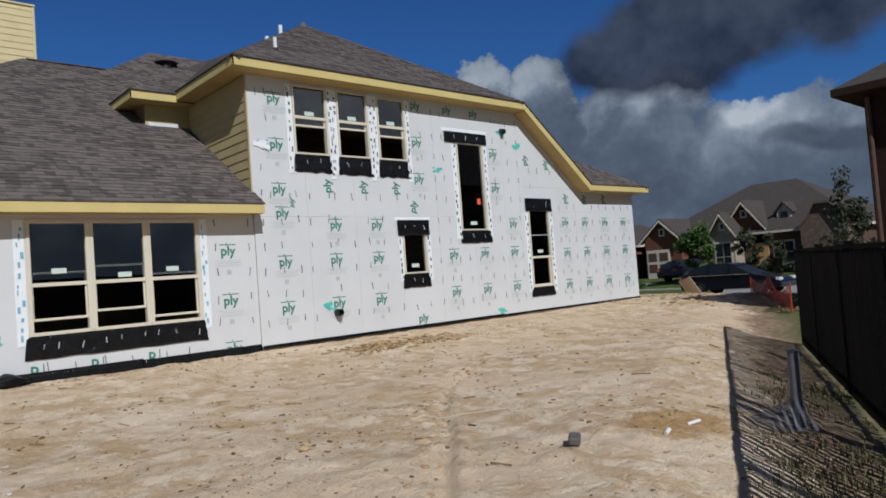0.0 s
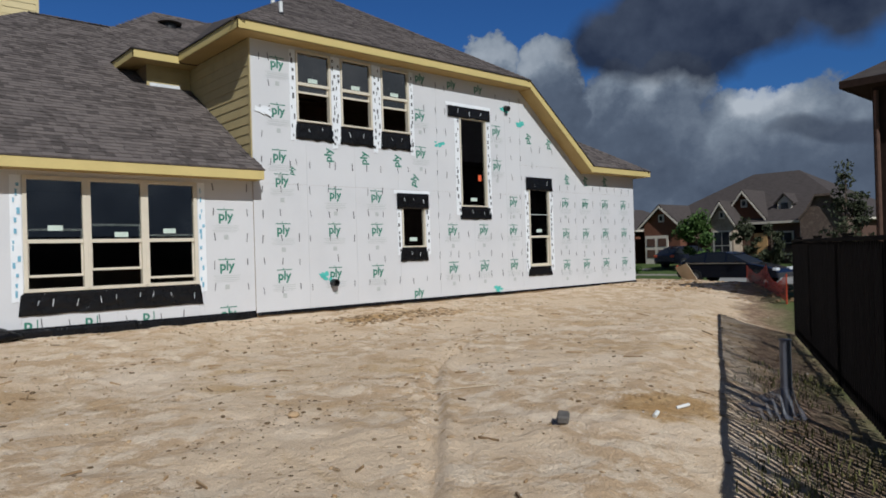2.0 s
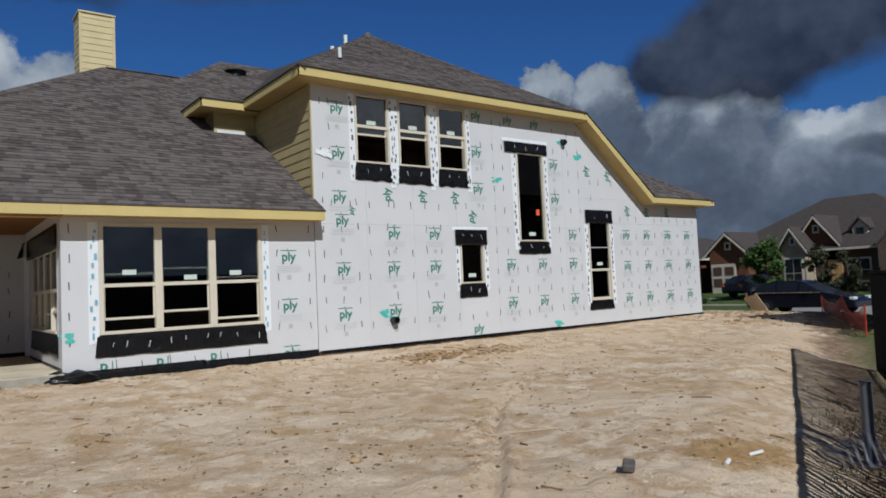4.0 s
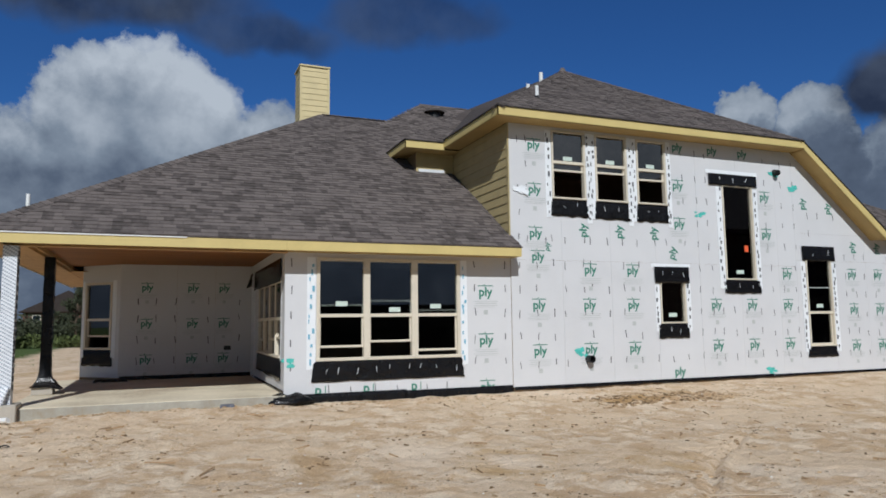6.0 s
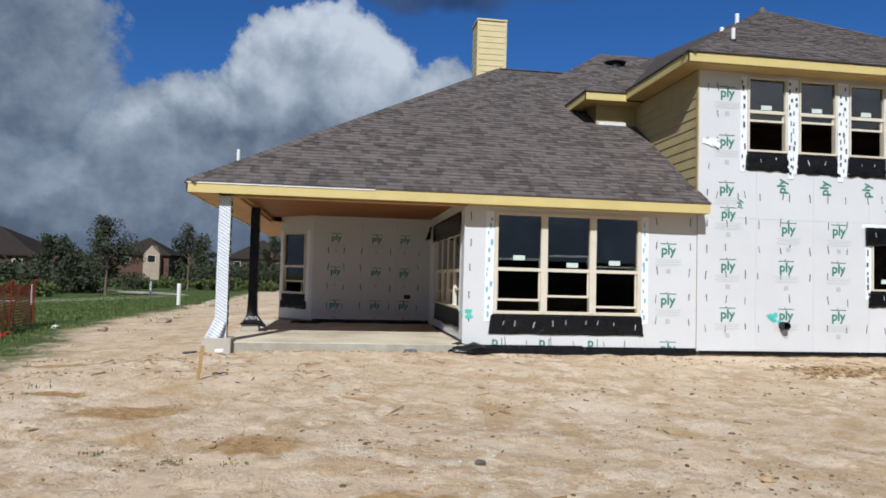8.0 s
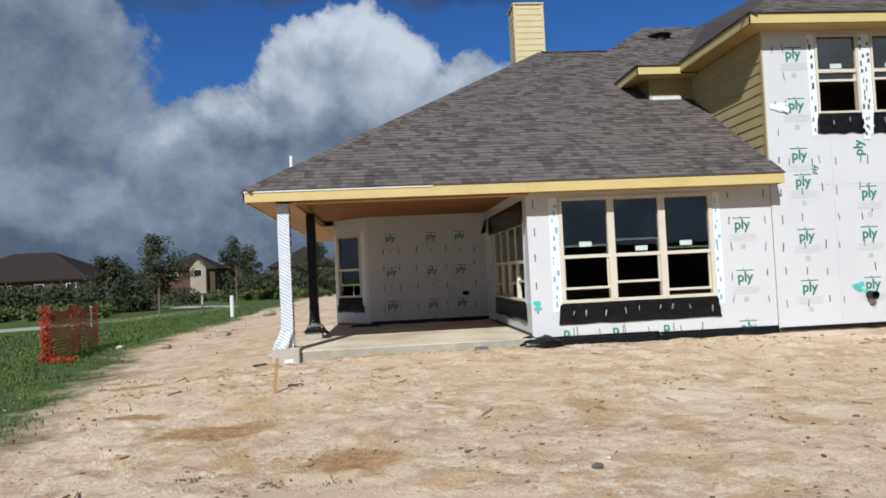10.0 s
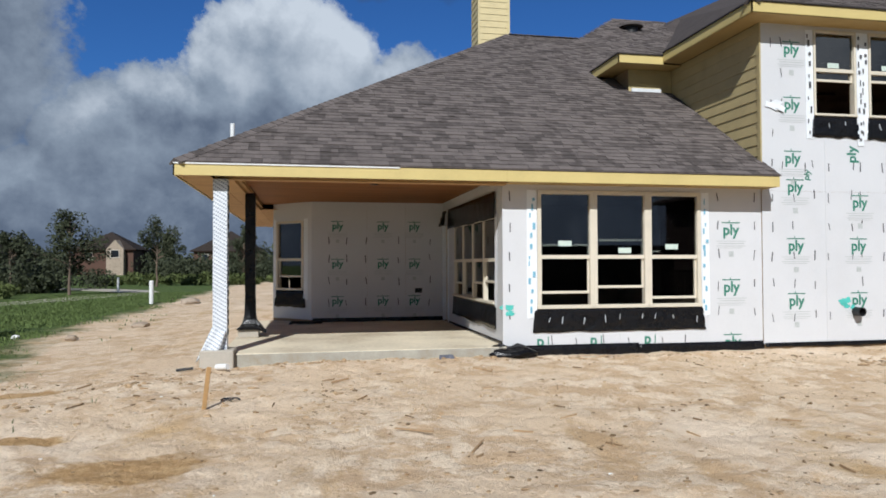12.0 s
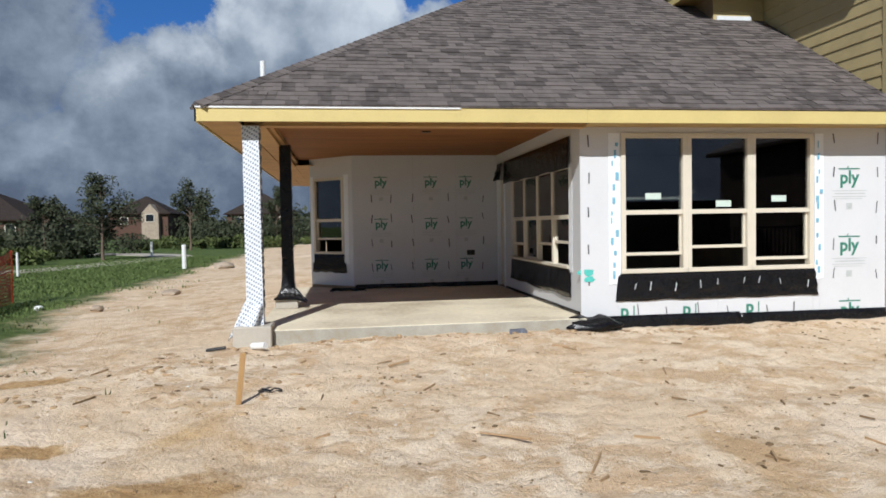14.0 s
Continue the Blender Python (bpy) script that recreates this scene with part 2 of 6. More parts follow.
    far = add("MapRange", interpolation_type="SMOOTHSTEP", in_1=62.0, in_2=75.0)
    join(sep.outputs[1], far.inputs[0])
    street = add("MapRange", interpolation_type="SMOOTHSTEP", in_1=25.5, in_2=26.2)
    join(edge.outputs[0], street.inputs[0])
    south = add("Math", operation="MULTIPLY_ADD", in_1=-0.5)
    join(edge.outputs[0], south.inputs[0]), join(sep.outputs[1], south.inputs[2])
    yard = add("MapRange", interpolation_type="SMOOTHSTEP", in_1=0.9, in_2=-0.4)
    join(south.outputs[0], yard.inputs[0])
    most = left.outputs[0]
    for other in (far, street, yard):
        mx = add("Math", operation="MAXIMUM")
        join(most, mx.inputs[0]), join(other.outputs[0], mx.inputs[1])
        most = mx.outputs[0]
    both = blend(most, earth.outputs[2], dry)
    join(both, bsdf.inputs["Base Color"])
    h = add("Math", operation="MULTIPLY_ADD", in_1=0.3)
    join(grain(45.0, 4, 0.7), h.inputs[0]), join(grain(9.0, 6, 0.7, 0.3), h.inputs[2])
    bp = add("Bump", in_Strength=0.75, in_Distance=0.055)
    join(h.outputs[0], bp.inputs["Height"]), join(bp.outputs[0], bsdf.inputs["Normal"])
    return m


EARTH = ground_material()
GLASS = glass_material()
SHEATH = material("white_printed_sheathing", (0.615, 0.615, 0.625), 0.6, 0.05, 1.3, 25, 0.05, per_object=0.06)
STUD = material("bare_framing_timber", (0.30, 0.20, 0.11), 0.8, 0.3, 3, 40, 0.2)
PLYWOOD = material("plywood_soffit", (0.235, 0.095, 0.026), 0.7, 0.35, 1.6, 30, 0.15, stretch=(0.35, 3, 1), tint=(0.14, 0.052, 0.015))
FASCIA = material("primed_yellow_fascia", (0.585, 0.465, 0.19), 0.55, 0.10, 2, 35, 0.08, per_object=0.05)
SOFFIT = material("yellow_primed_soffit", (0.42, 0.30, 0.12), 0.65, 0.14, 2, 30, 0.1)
SIDING = material("tan_fibre_cement_siding", (0.45, 0.36, 0.18), 0.65, 0.12, 3, 60, 0.12, per_object=0.06)
SIDING_PALE = material("pale_yellow_chimney_siding", (0.62, 0.51, 0.28), 0.65, 0.10, 3, 60, 0.1, per_object=0.06)
SHINGLE = material("weathered_brown_shingle", (0.122, 0.103, 0.096), 0.92, 0.42, 7.0, 90, 0.5, per_object=0.66, specular=0.25)
SHINGLE_ALL = material("weathered_brown_shingle_run", (0.122, 0.103, 0.096), 0.92, 0.42, 7.0, 90, 0.5, per_island=0.66, specular=0.25)
ROOF_FAR = material("distant_brown_shingle_roof", (0.068, 0.056, 0.052), 0.92, 0.35, 3.0, 40, 0.4, stretch=(1, 1, 4))
ALMOND = material("almond_vinyl_frame", (0.64, 0.58, 0.47), 0.45, 0.08, 4, 50, 0.03)
BLACK_FLASH = material("black_flashing_membrane", (0.008, 0.008, 0.009), 0.26, 0.4, 5, 22, 0.7, depth=0.025, specular=0.28)
TAPE = material("white_flashing_tape", (0.78, 0.80, 0.82), 0.5, 0.06, 6, 40, 0.06)
# drip edge coloured near black for the shadow gap over the fascia
DRIP_SHADOW = material("drip_edge_shadow_line", (0.028, 0.023, 0.020), 0.6, 0.3, 5, 40, 0.1)
VENT_GREY = material("weathered_grey_vent_metal", (0.085, 0.072, 0.064), 0.55, 0.3, 6, 40, 0.1)
GREEN_INK = material("green_ink", (0.045, 0.20, 0.14), 0.7, 0.2, 30, 90, 0)
TEAL_INK = material("teal_spray_paint", (0.10, 0.48, 0.42), 0.6, 0.3, 12, 60, 0)
GREY_INK = material("pale_grey_ink", (0.47, 0.49, 0.48), 0.7, 0.2, 30, 90, 0)
DARK_INK = material("dark_fastener_mark", (0.09, 0.09, 0.095), 0.6, 0.3, 30, 90, 0)
BLUE_INK = material("blue_print_on_tape", (0.20, 0.42, 0.55), 0.6, 0.2, 20, 60, 0)
CONCRETE = material("grey_concrete", (0.42, 0.38, 0.32), 0.85, 0.25, 1.6, 45, 0.25)
SLAB = material("poured_patio_concrete", (0.66, 0.58, 0.43), 0.8, 0.42, 0.9, 14, 0.08, tint=(0.38, 0.30, 0.20))
SLAB_EDGE = material("rough_formed_concrete_edge", (0.34, 0.32, 0.27), 0.9, 0.4, 5, 50, 0.4, tint=(0.30, 0.24, 0.16))
STICKER = material("pale_window_label", (0.55, 0.64, 0.57), 0.6, 0.1, 20, 60, 0)
ORANGE_INK = material("orange_label", (0.75, 0.12, 0.04), 0.6, 0.2, 20, 60, 0)
BLACK_PIPE = material("black_plastic_pipe", (0.015, 0.015, 0.016), 0.4, 0.3, 20, 60, 0.05)
WHITE_PVC = material("white_plastic_pipe", (0.75, 0.75, 0.73), 0.4, 0.1, 10, 60, 0.05)
WHITE_SHEET = material("white_plastic_wrap", (0.70, 0.72, 0.74), 0.4, 0.15, 10, 60, 0.4)
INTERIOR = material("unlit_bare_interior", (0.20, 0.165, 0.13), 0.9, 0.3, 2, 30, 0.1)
RAW_WOOD = material("raw_pine", (0.46, 0.28, 0.12), 0.7, 0.25, 4, 60, 0.2, stretch=(1, 1, 0.2))


# ---- small builders ----
def mesh_of(name, verts, faces):
    me = bpy.data.meshes.new(name)
    me.from_pydata([tuple(v) for v in verts], [], faces)
    me.update()
    return me


def part(name, bm, mat, parent=None, label="", at=None):
    """One mesh object from a bmesh, under a thing or under a part."""
    me = bpy.data.meshes.new(name)
    bm.to_mesh(me)
    bm.free()
    return link(name, me, mat, parent, label, at)


def link(name, me, mat, parent=None, label="", at=None):
    if mat and not me.materials:
        me.materials.append(mat)
    ob = new(name, me)
    if parent:
        ob.parent = parent
    if at is not None:
        ob.matrix_basis = at
    if label:
        tagged(ob, label)
    return ob


def thing(name, label, category, group="", kind="", at=None):
    ob = new(name)
    ob.empty_display_size = 0.1
    if at is not None:
        ob.matrix_basis = at
    return tagged(ob, label, category, group, kind)


def add_box(bm, x0, x1, y0, y1, z0, z1, bevel=0.0, m=None):
    vs = [bm.verts.new((x, y, z)) for z in (z0, z1) for x, y in ((x0, y0), (x1, y0), (x1, y1), (x0, y1))]
    fs = [bm.faces.new([vs[i] for i in f]) for f in ((3, 2, 1, 0), (4, 5, 6, 7), (0, 1, 5, 4), (1, 2, 6, 5), (2, 3, 7, 6), (3, 0, 4, 7))]
    if bevel:
        es = list({e for f in fs for e in f.edges})
        bmesh.ops.bevel(bm, geom=es, offset=bevel, segments=1, affect="EDGES")
    if m is not None:
        bmesh.ops.transform(bm, matrix=m, verts=vs if not bevel else [v for v in bm.verts])
    return bm


def box(x0, x1, y0, y1, z0, z1, bevel=0.0):
    return add_box(bmesh.new(), x0, x1, y0, y1, z0, z1, bevel)


def prism(points, lift):
    """A solid from a flat outline (3D points) pushed along lift."""
    bm = bmesh.new()
    a = [bm.verts.new(p) for p in points]
    b = [bm.verts.new(Vector(p) + Vector(lift)) for p in points]
    n = len(points)
    bm.faces.new(a[::-1]), bm.faces.new(b)
    for i in range(n):
        bm.faces.new((a[i], a[(i + 1) % n], b[(i + 1) % n], b[i]))
    bmesh.ops.recalc_face_normals(bm, faces=bm.faces)
    return bm


def tube(bm, a, b, r, sides=12, r2=None):
    """A closed round bar between two points."""
    a, b = Vector(a), Vector(b)
    q = (b - a).to_track_quat("Z", "Y").to_matrix()
    rings = []
    for c, rr in ((a, r), (b, r if r2 is None else r2)):
        rings.append([bm.verts.new(c + q @ Vector((rr * math.cos(t), rr * math.sin(t), 0))) for t in (2 * math.pi * i / sides for i in range(sides))])
    for i in range(sides):
        bm.faces.new((rings[0][i], rings[0][(i + 1) % sides], rings[1][(i + 1) % sides], rings[1][i]))
    bm.faces.new(rings[0][::-1]), bm.faces.new(rings[1])
    return bm


def cells(x0, x1, z0, z1, holes):
    """The rectangle less the holes, as rectangles."""
    xs = sorted({x0, x1, *(min(max(v, x0), x1) for h in holes for v in h[:2])})
    zs = sorted({z0, z1, *(min(max(v, z0), z1) for h in holes for v in h[2:])})
    out = []
    for a, b in zip(xs, xs[1:]):
        for c, d in zip(zs, zs[1:]):
            mx, mz = (a + b) / 2, (c + d) / 2
            if not any(h[0] < mx < h[1] and h[2] < mz < h[3] for h in holes):
                out.append((a, b, c, d))
    return out


def wall_mesh(x0, x1, z0, z1, holes, y0, y1):
    """A wall along x with openings through it; the inner joins are merged away."""
    bm = bmesh.new()
    for a, b, c, d in cells(x0, x1, z0, z1, holes):
        add_box(bm, a, b, y0, y1, c, d)
    bmesh.ops.remove_doubles(bm, verts=bm.verts, dist=1e-5)
    bm.verts.index_update()
    seen = {}
    for f in bm.faces:
        seen.setdefault(tuple(sorted(v.index for v in f.verts)), []).append(f)
    bmesh.ops.delete(bm, geom=[f for fs in seen.values() if len(fs) > 1 for f in fs], context="FACES")
    return bm


# ---- the ground ----
def rut_line(y):
    """Where the wheel rut runs: x for a given y."""
    return 2.80 + 0.885 * (y - 4.85) + 0.175 * max(0.0, y - 7.2) ** 2 + 0.03 * math.sin(y * 2.3)


def height(x, y):
    """The lie of the land: a nearly level plot, rising to the house, falling to the fence and the street."""
    def ease(v, a, b):
        t = min(max((v - a) / (b - a), 0.0), 1.0)
        return t * t * (3 - 2 * t)
    z = 0.02
    z += 0.15 * ease(y, 10.0, 13.6) * ease(x, -6.0, -2.2) * (1 - ease(x, 17, 23))
    z += 0.055 * ease(y, 12.9, 13.8) * ease(x, -1.9, -1.1) * (1 - ease(x, 1.5, 2.3))
    z += 0.06 * ease(x, 14, 20) * ease(y, 8, 13)
    s = y - 0.5 * x - 0.1                      # how far the point lies from the fence line
    z -= 0.44 * (1 - ease(s, 0.0, 2.6)) * ease(x, 1.5, 4.0) * (1 - 0.8 * ease(x, 14, 19))
    z += 0.02 * math.exp(-((x - 23.2) / 1.3) ** 2) * ease(y, 6, 10) * (1 - ease(y, 19, 24))
    z += 0.4 * ease(x, 39, 46) - 0.55 * ease(x, 23.0, 26.5)
    near = (1 - ease(abs(x - 5), 22, 30)) * (1 - ease(abs(y - 6), 16, 24))
    if near > 0:
        p = Vector((x, y, 0.0))
        z += near * (0.030 * noise.noise(p * 0.7) + 0.026 * noise.noise(p * 2.3) + 0.019 * noise.noise(p * 5.1) + 0.015 * noise.noise(p * 11.0))
        # a wheel rut that leads from the camera to the house
        if 3.6 < y < 9.6:
            rut = x - rut_line(y)
            fade = ease(y, 3.6, 4.4) * (1 - ease(y, 8.4, 9.6))
            z -= fade * (0.055 * math.exp(-(rut / 0.07) ** 2) - 0.03 * math.exp(-((rut - 0.12) / 0.10) ** 2))
            z += fade * 0.05 * math.exp(-((rut + 0.24) / 0.17) ** 2) * noise.noise(Vector((x * 3, y * 9, 4)))
        # broken clods by the wall
        z += 0.06 * math.exp(-((x - 8.2) / 1.3) ** 2 - ((y - 12.3) / 0.45) ** 2) * (0.5 + noise.noise(p * 5))
    return z


def graded(lo, hi, step, far, grow):
    mid = list(np.arange(lo, hi + step / 2, step))
    up, d = [], step
    v = hi
    while v < far:
        d *= grow
        v += d
        up.append(v)
    down, d, v = [], step, lo
    while v > -far:
        d *= grow
        v -= d
        down.append(v)
    return down[::-1] + mid + up


def make_ground():
    xs, ys = graded(-6.5, 11.0, 0.06, 900, 1.14), graded(3.0, 14.4, 0.06, 900, 1.14)
    verts = [(x, y, height(x, y)) for y in ys for x in xs]
    n = len(xs)
    faces = [(j * n + i, j * n + i + 1, (j + 1) * n + i + 1, (j + 1) * n + i) for j in range(len(ys) - 1) for i in range(n - 1)]
    me = mesh_of("ground", verts, faces)
    me.polygons.foreach_set("use_smooth", [True] * len(me.polygons))
    tagged(link("ground", me, EARTH), "bare sandy tan building plot with turf round it", "ground", kind="structure")


make_ground()

# ---- the house under construction ----
FY, LY = 14.2, 14.225                # outer face of the two-storey wall, and of the low wing
BASE = 0.26                          # foot of the sheathing
EAVE_Y = 13.8
SLOPE = 0.645

# openings: x0, x1, z0, z1
WIN_BIG = (2.51, 5.30, 0.90, 2.75)
WIN_UP = [(7.42, 8.25, 4.10, 5.56), (8.50, 9.32, 4.10, 5.56), (9.58, 10.38, 4.10, 5.54)]
WIN_TALL = (11.98, 12.90, 2.46, 4.68)
WIN_NARROW = (14.50, 15.36, 0.88, 3.26)
WIN_SMALL = (10.08, 10.78, 1.48, 2.64)


def house_walls():
    w = thing("wall_front", "two-storey wall in white printed sheathing, unfinished", "wall", kind="structure")
    holes = [WIN_TALL, WIN_NARROW, WIN_SMALL, *WIN_UP]
    part("wall_core", wall_mesh(6.42, 14.2, 0.0, 5.62, holes, FY + 0.012, FY + 0.15), STUD, w)
    part("wall_core", wall_mesh(14.2, 19.58, 0.0, 3.62, [WIN_NARROW], FY + 0.012, FY + 0.15), STUD, w)
    part("wall_core", prism([(14.2, FY + 0.012, 3.62), (16.80, FY + 0.012, 3.62), (14.2, FY + 0.012, 5.62)], (0, 0.138, 0)), STUD, w)
    panel_run(w, 6.42, 14.2, BASE, 2.80, holes, FY, 1.2)
    panel_run(w, 6.42, 14.2, 2.803, 5.62, holes, FY, 1.2)
    panel_run(w, 14.203, 19.58, BASE, 2.95, [WIN_NARROW], FY, 1.2)
    panel_run(w, 14.203, 19.58, 2.953, 3.62, [WIN_NARROW], FY, 2.4)
    part("sheathing_panel", prism([(14.203, FY, 3.623), (16.80, FY, 3.623), (14.203, FY, 5.62)], (0, 0.01, 0)), SHEATH, w)
    part("foundation", box(6.42, 19.62, FY + 0.03, FY + 0.3, -0.4, BASE - 0.03), CONCRETE, w)
    w2 = thing("wall_wing", "low wing wall in white printed sheathing", "wall", kind="structure")
    part("wall_core", wall_mesh(1.97, 6.42, 0.0, 2.95, [WIN_BIG], LY + 0.012, LY + 0.15), STUD, w2)
    panel_run(w2, 1.965, 2.46, BASE - 0.02, 2.95, [WIN_BIG], LY, 1.2)
    panel_run(w2, 2.463, 5.40, BASE - 0.02, 2.95, [WIN_BIG], LY, 1.42)
    panel_run(w2, 5.403, 6.417, BASE - 0.02, 2.95, [WIN_BIG], LY, 1.2)
    part("foundation", box(1.99, 6.42, LY + 0.03, LY + 0.3, -0.4, BASE - 0.05), CONCRETE, w2)
    return w, w2


def panel_run(parent, x0, x1, z0, z1, holes, y, wide):
    """Sheets of sheathing side by side, cut round the openings."""
    x = x0
    while x < x1 - 0.02:
        e = min(x + wide - 0.003, x1)
        if x1 - e < 0.1:
            e = x1
        part("sheathing_panel", wall_mesh(x, e, z0, z1, holes, y, y + 0.01), SHEATH, parent)
        x = e + 0.003


WALL_FRONT, WALL_WING = house_walls()


# patio: the side wall of the wing, the back wall, and the angled wall with its window
SX, BY = 1.96, 19.15
SIDE_HOLE = (14.72, 17.95, 0.95, 2.36)
SLAB_Z = 0.35


def patio_walls():
    side = thing("wall_patio_side", "white sheathed wall beside the covered patio", "wall", kind="structure")
    # built along x, then turned to run along y
    turn = Matrix(((0, -1, 0, 0), (1, 0, 0, 0), (0, 0, 1, 0), (0, 0, 0, 1)))
    door = (18.45, 19.08, SLAB_Z, 2.45)
    bm = wall_mesh(14.24, 19.15, 0.0, 3.1, [SIDE_HOLE, door], -SX - 0.15, -SX - 0.012)
    part("wall_core", bm, STUD, side, at=turn)
    for a, b in ((14.22, 14.70), (14.703, 16.3), (16.303, 17.96), (17.963, 19.15)):
        part("sheathing_panel", wall_mesh(a, b, BASE + 0.02, 2.96, [SIDE_HOLE, door], -SX - 0.012, -SX), SHEATH, side, at=turn)
    back = thing("wall_patio_back", "white sheathed back wall of the patio in shade", "wall", kind="structure")
    part("wall_core", box(-0.93, SX + 0.2, BY + 0.012, BY + 0.15, 0.0, 3.1), STUD, back)
    for a, b in ((-0.93, 0.27), (0.273, 1.12), (1.123, SX)):
        part("sheathing_panel", box(a, b, BY, BY + 0.01, SLAB_Z + 0.06, 2.96), SHEATH, back)
    bay = thing("wall_bay", "angled bay wall in white sheathing", "wall", kind="structure")
    m = pose(-0.93, BY, 0, 0, 0, 135)
    hole = (0.24, 1.08, 1.04, 2.56)
    part("wall_core", wall_mesh(0.0, 1.19, 0.0, 3.1, [hole], -0.15, -0.012), STUD, bay, at=m)
    part("sheathing_panel", wall_mesh(0.0, 1.19, SLAB_Z + 0.06, 2.96, [hole], -0.012, 0.0), SHEATH, bay, at=m)
    far = thing("wall_left", "outer wall of the rear wing", "wall", kind="structure")
    part("wall_core", box(-1.77, -1.62, BY + 0.86, 27.0, 0.0, 3.0), SHEATH, far)


patio_walls()


def inner_rooms():
    """Bare floors and partitions behind the openings."""
    tagged(part("floor_inside", box(2.15, 19.4, FY + 0.16, 27.0, 0.05, 0.33), CONCRETE), "bare concrete floor slab indoors", "floor", kind="structure")
    tagged(part("floor_rear_wing", box(-1.6, 2.1, BY + 0.95, 27.0, 0.05, 0.33), CONCRETE), "bare concrete floor of the rear wing", "floor", kind="structure")
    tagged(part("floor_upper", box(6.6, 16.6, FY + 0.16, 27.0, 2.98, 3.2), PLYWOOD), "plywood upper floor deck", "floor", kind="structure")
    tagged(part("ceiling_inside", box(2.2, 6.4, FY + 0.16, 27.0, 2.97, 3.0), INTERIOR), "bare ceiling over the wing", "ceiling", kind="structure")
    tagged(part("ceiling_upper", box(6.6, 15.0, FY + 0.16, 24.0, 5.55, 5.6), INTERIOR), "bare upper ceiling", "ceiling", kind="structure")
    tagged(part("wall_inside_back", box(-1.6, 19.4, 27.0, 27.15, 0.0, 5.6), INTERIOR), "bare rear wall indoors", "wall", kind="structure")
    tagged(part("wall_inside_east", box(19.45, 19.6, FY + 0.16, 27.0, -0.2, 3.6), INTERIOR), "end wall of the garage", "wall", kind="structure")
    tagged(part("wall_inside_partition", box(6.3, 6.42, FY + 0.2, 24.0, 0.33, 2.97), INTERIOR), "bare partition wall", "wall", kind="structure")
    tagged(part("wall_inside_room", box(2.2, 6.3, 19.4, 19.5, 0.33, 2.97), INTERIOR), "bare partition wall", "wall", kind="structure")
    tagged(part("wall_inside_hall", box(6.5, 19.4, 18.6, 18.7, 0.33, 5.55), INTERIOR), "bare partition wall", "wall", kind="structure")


inner_rooms()


# ---- roofs ----
def roof_plane(parent, pts, name="roof_deck", thick=0.03, mat=None, label=""):
    n = (Vector(pts[1]) - Vector(pts[0])).cross(Vector(pts[2]) - Vector(pts[0])).normalized()
    if n.z < 0:
        n = -n
    return part(name, prism(pts, -n * thick), mat or ROOF_FAR, parent, label)


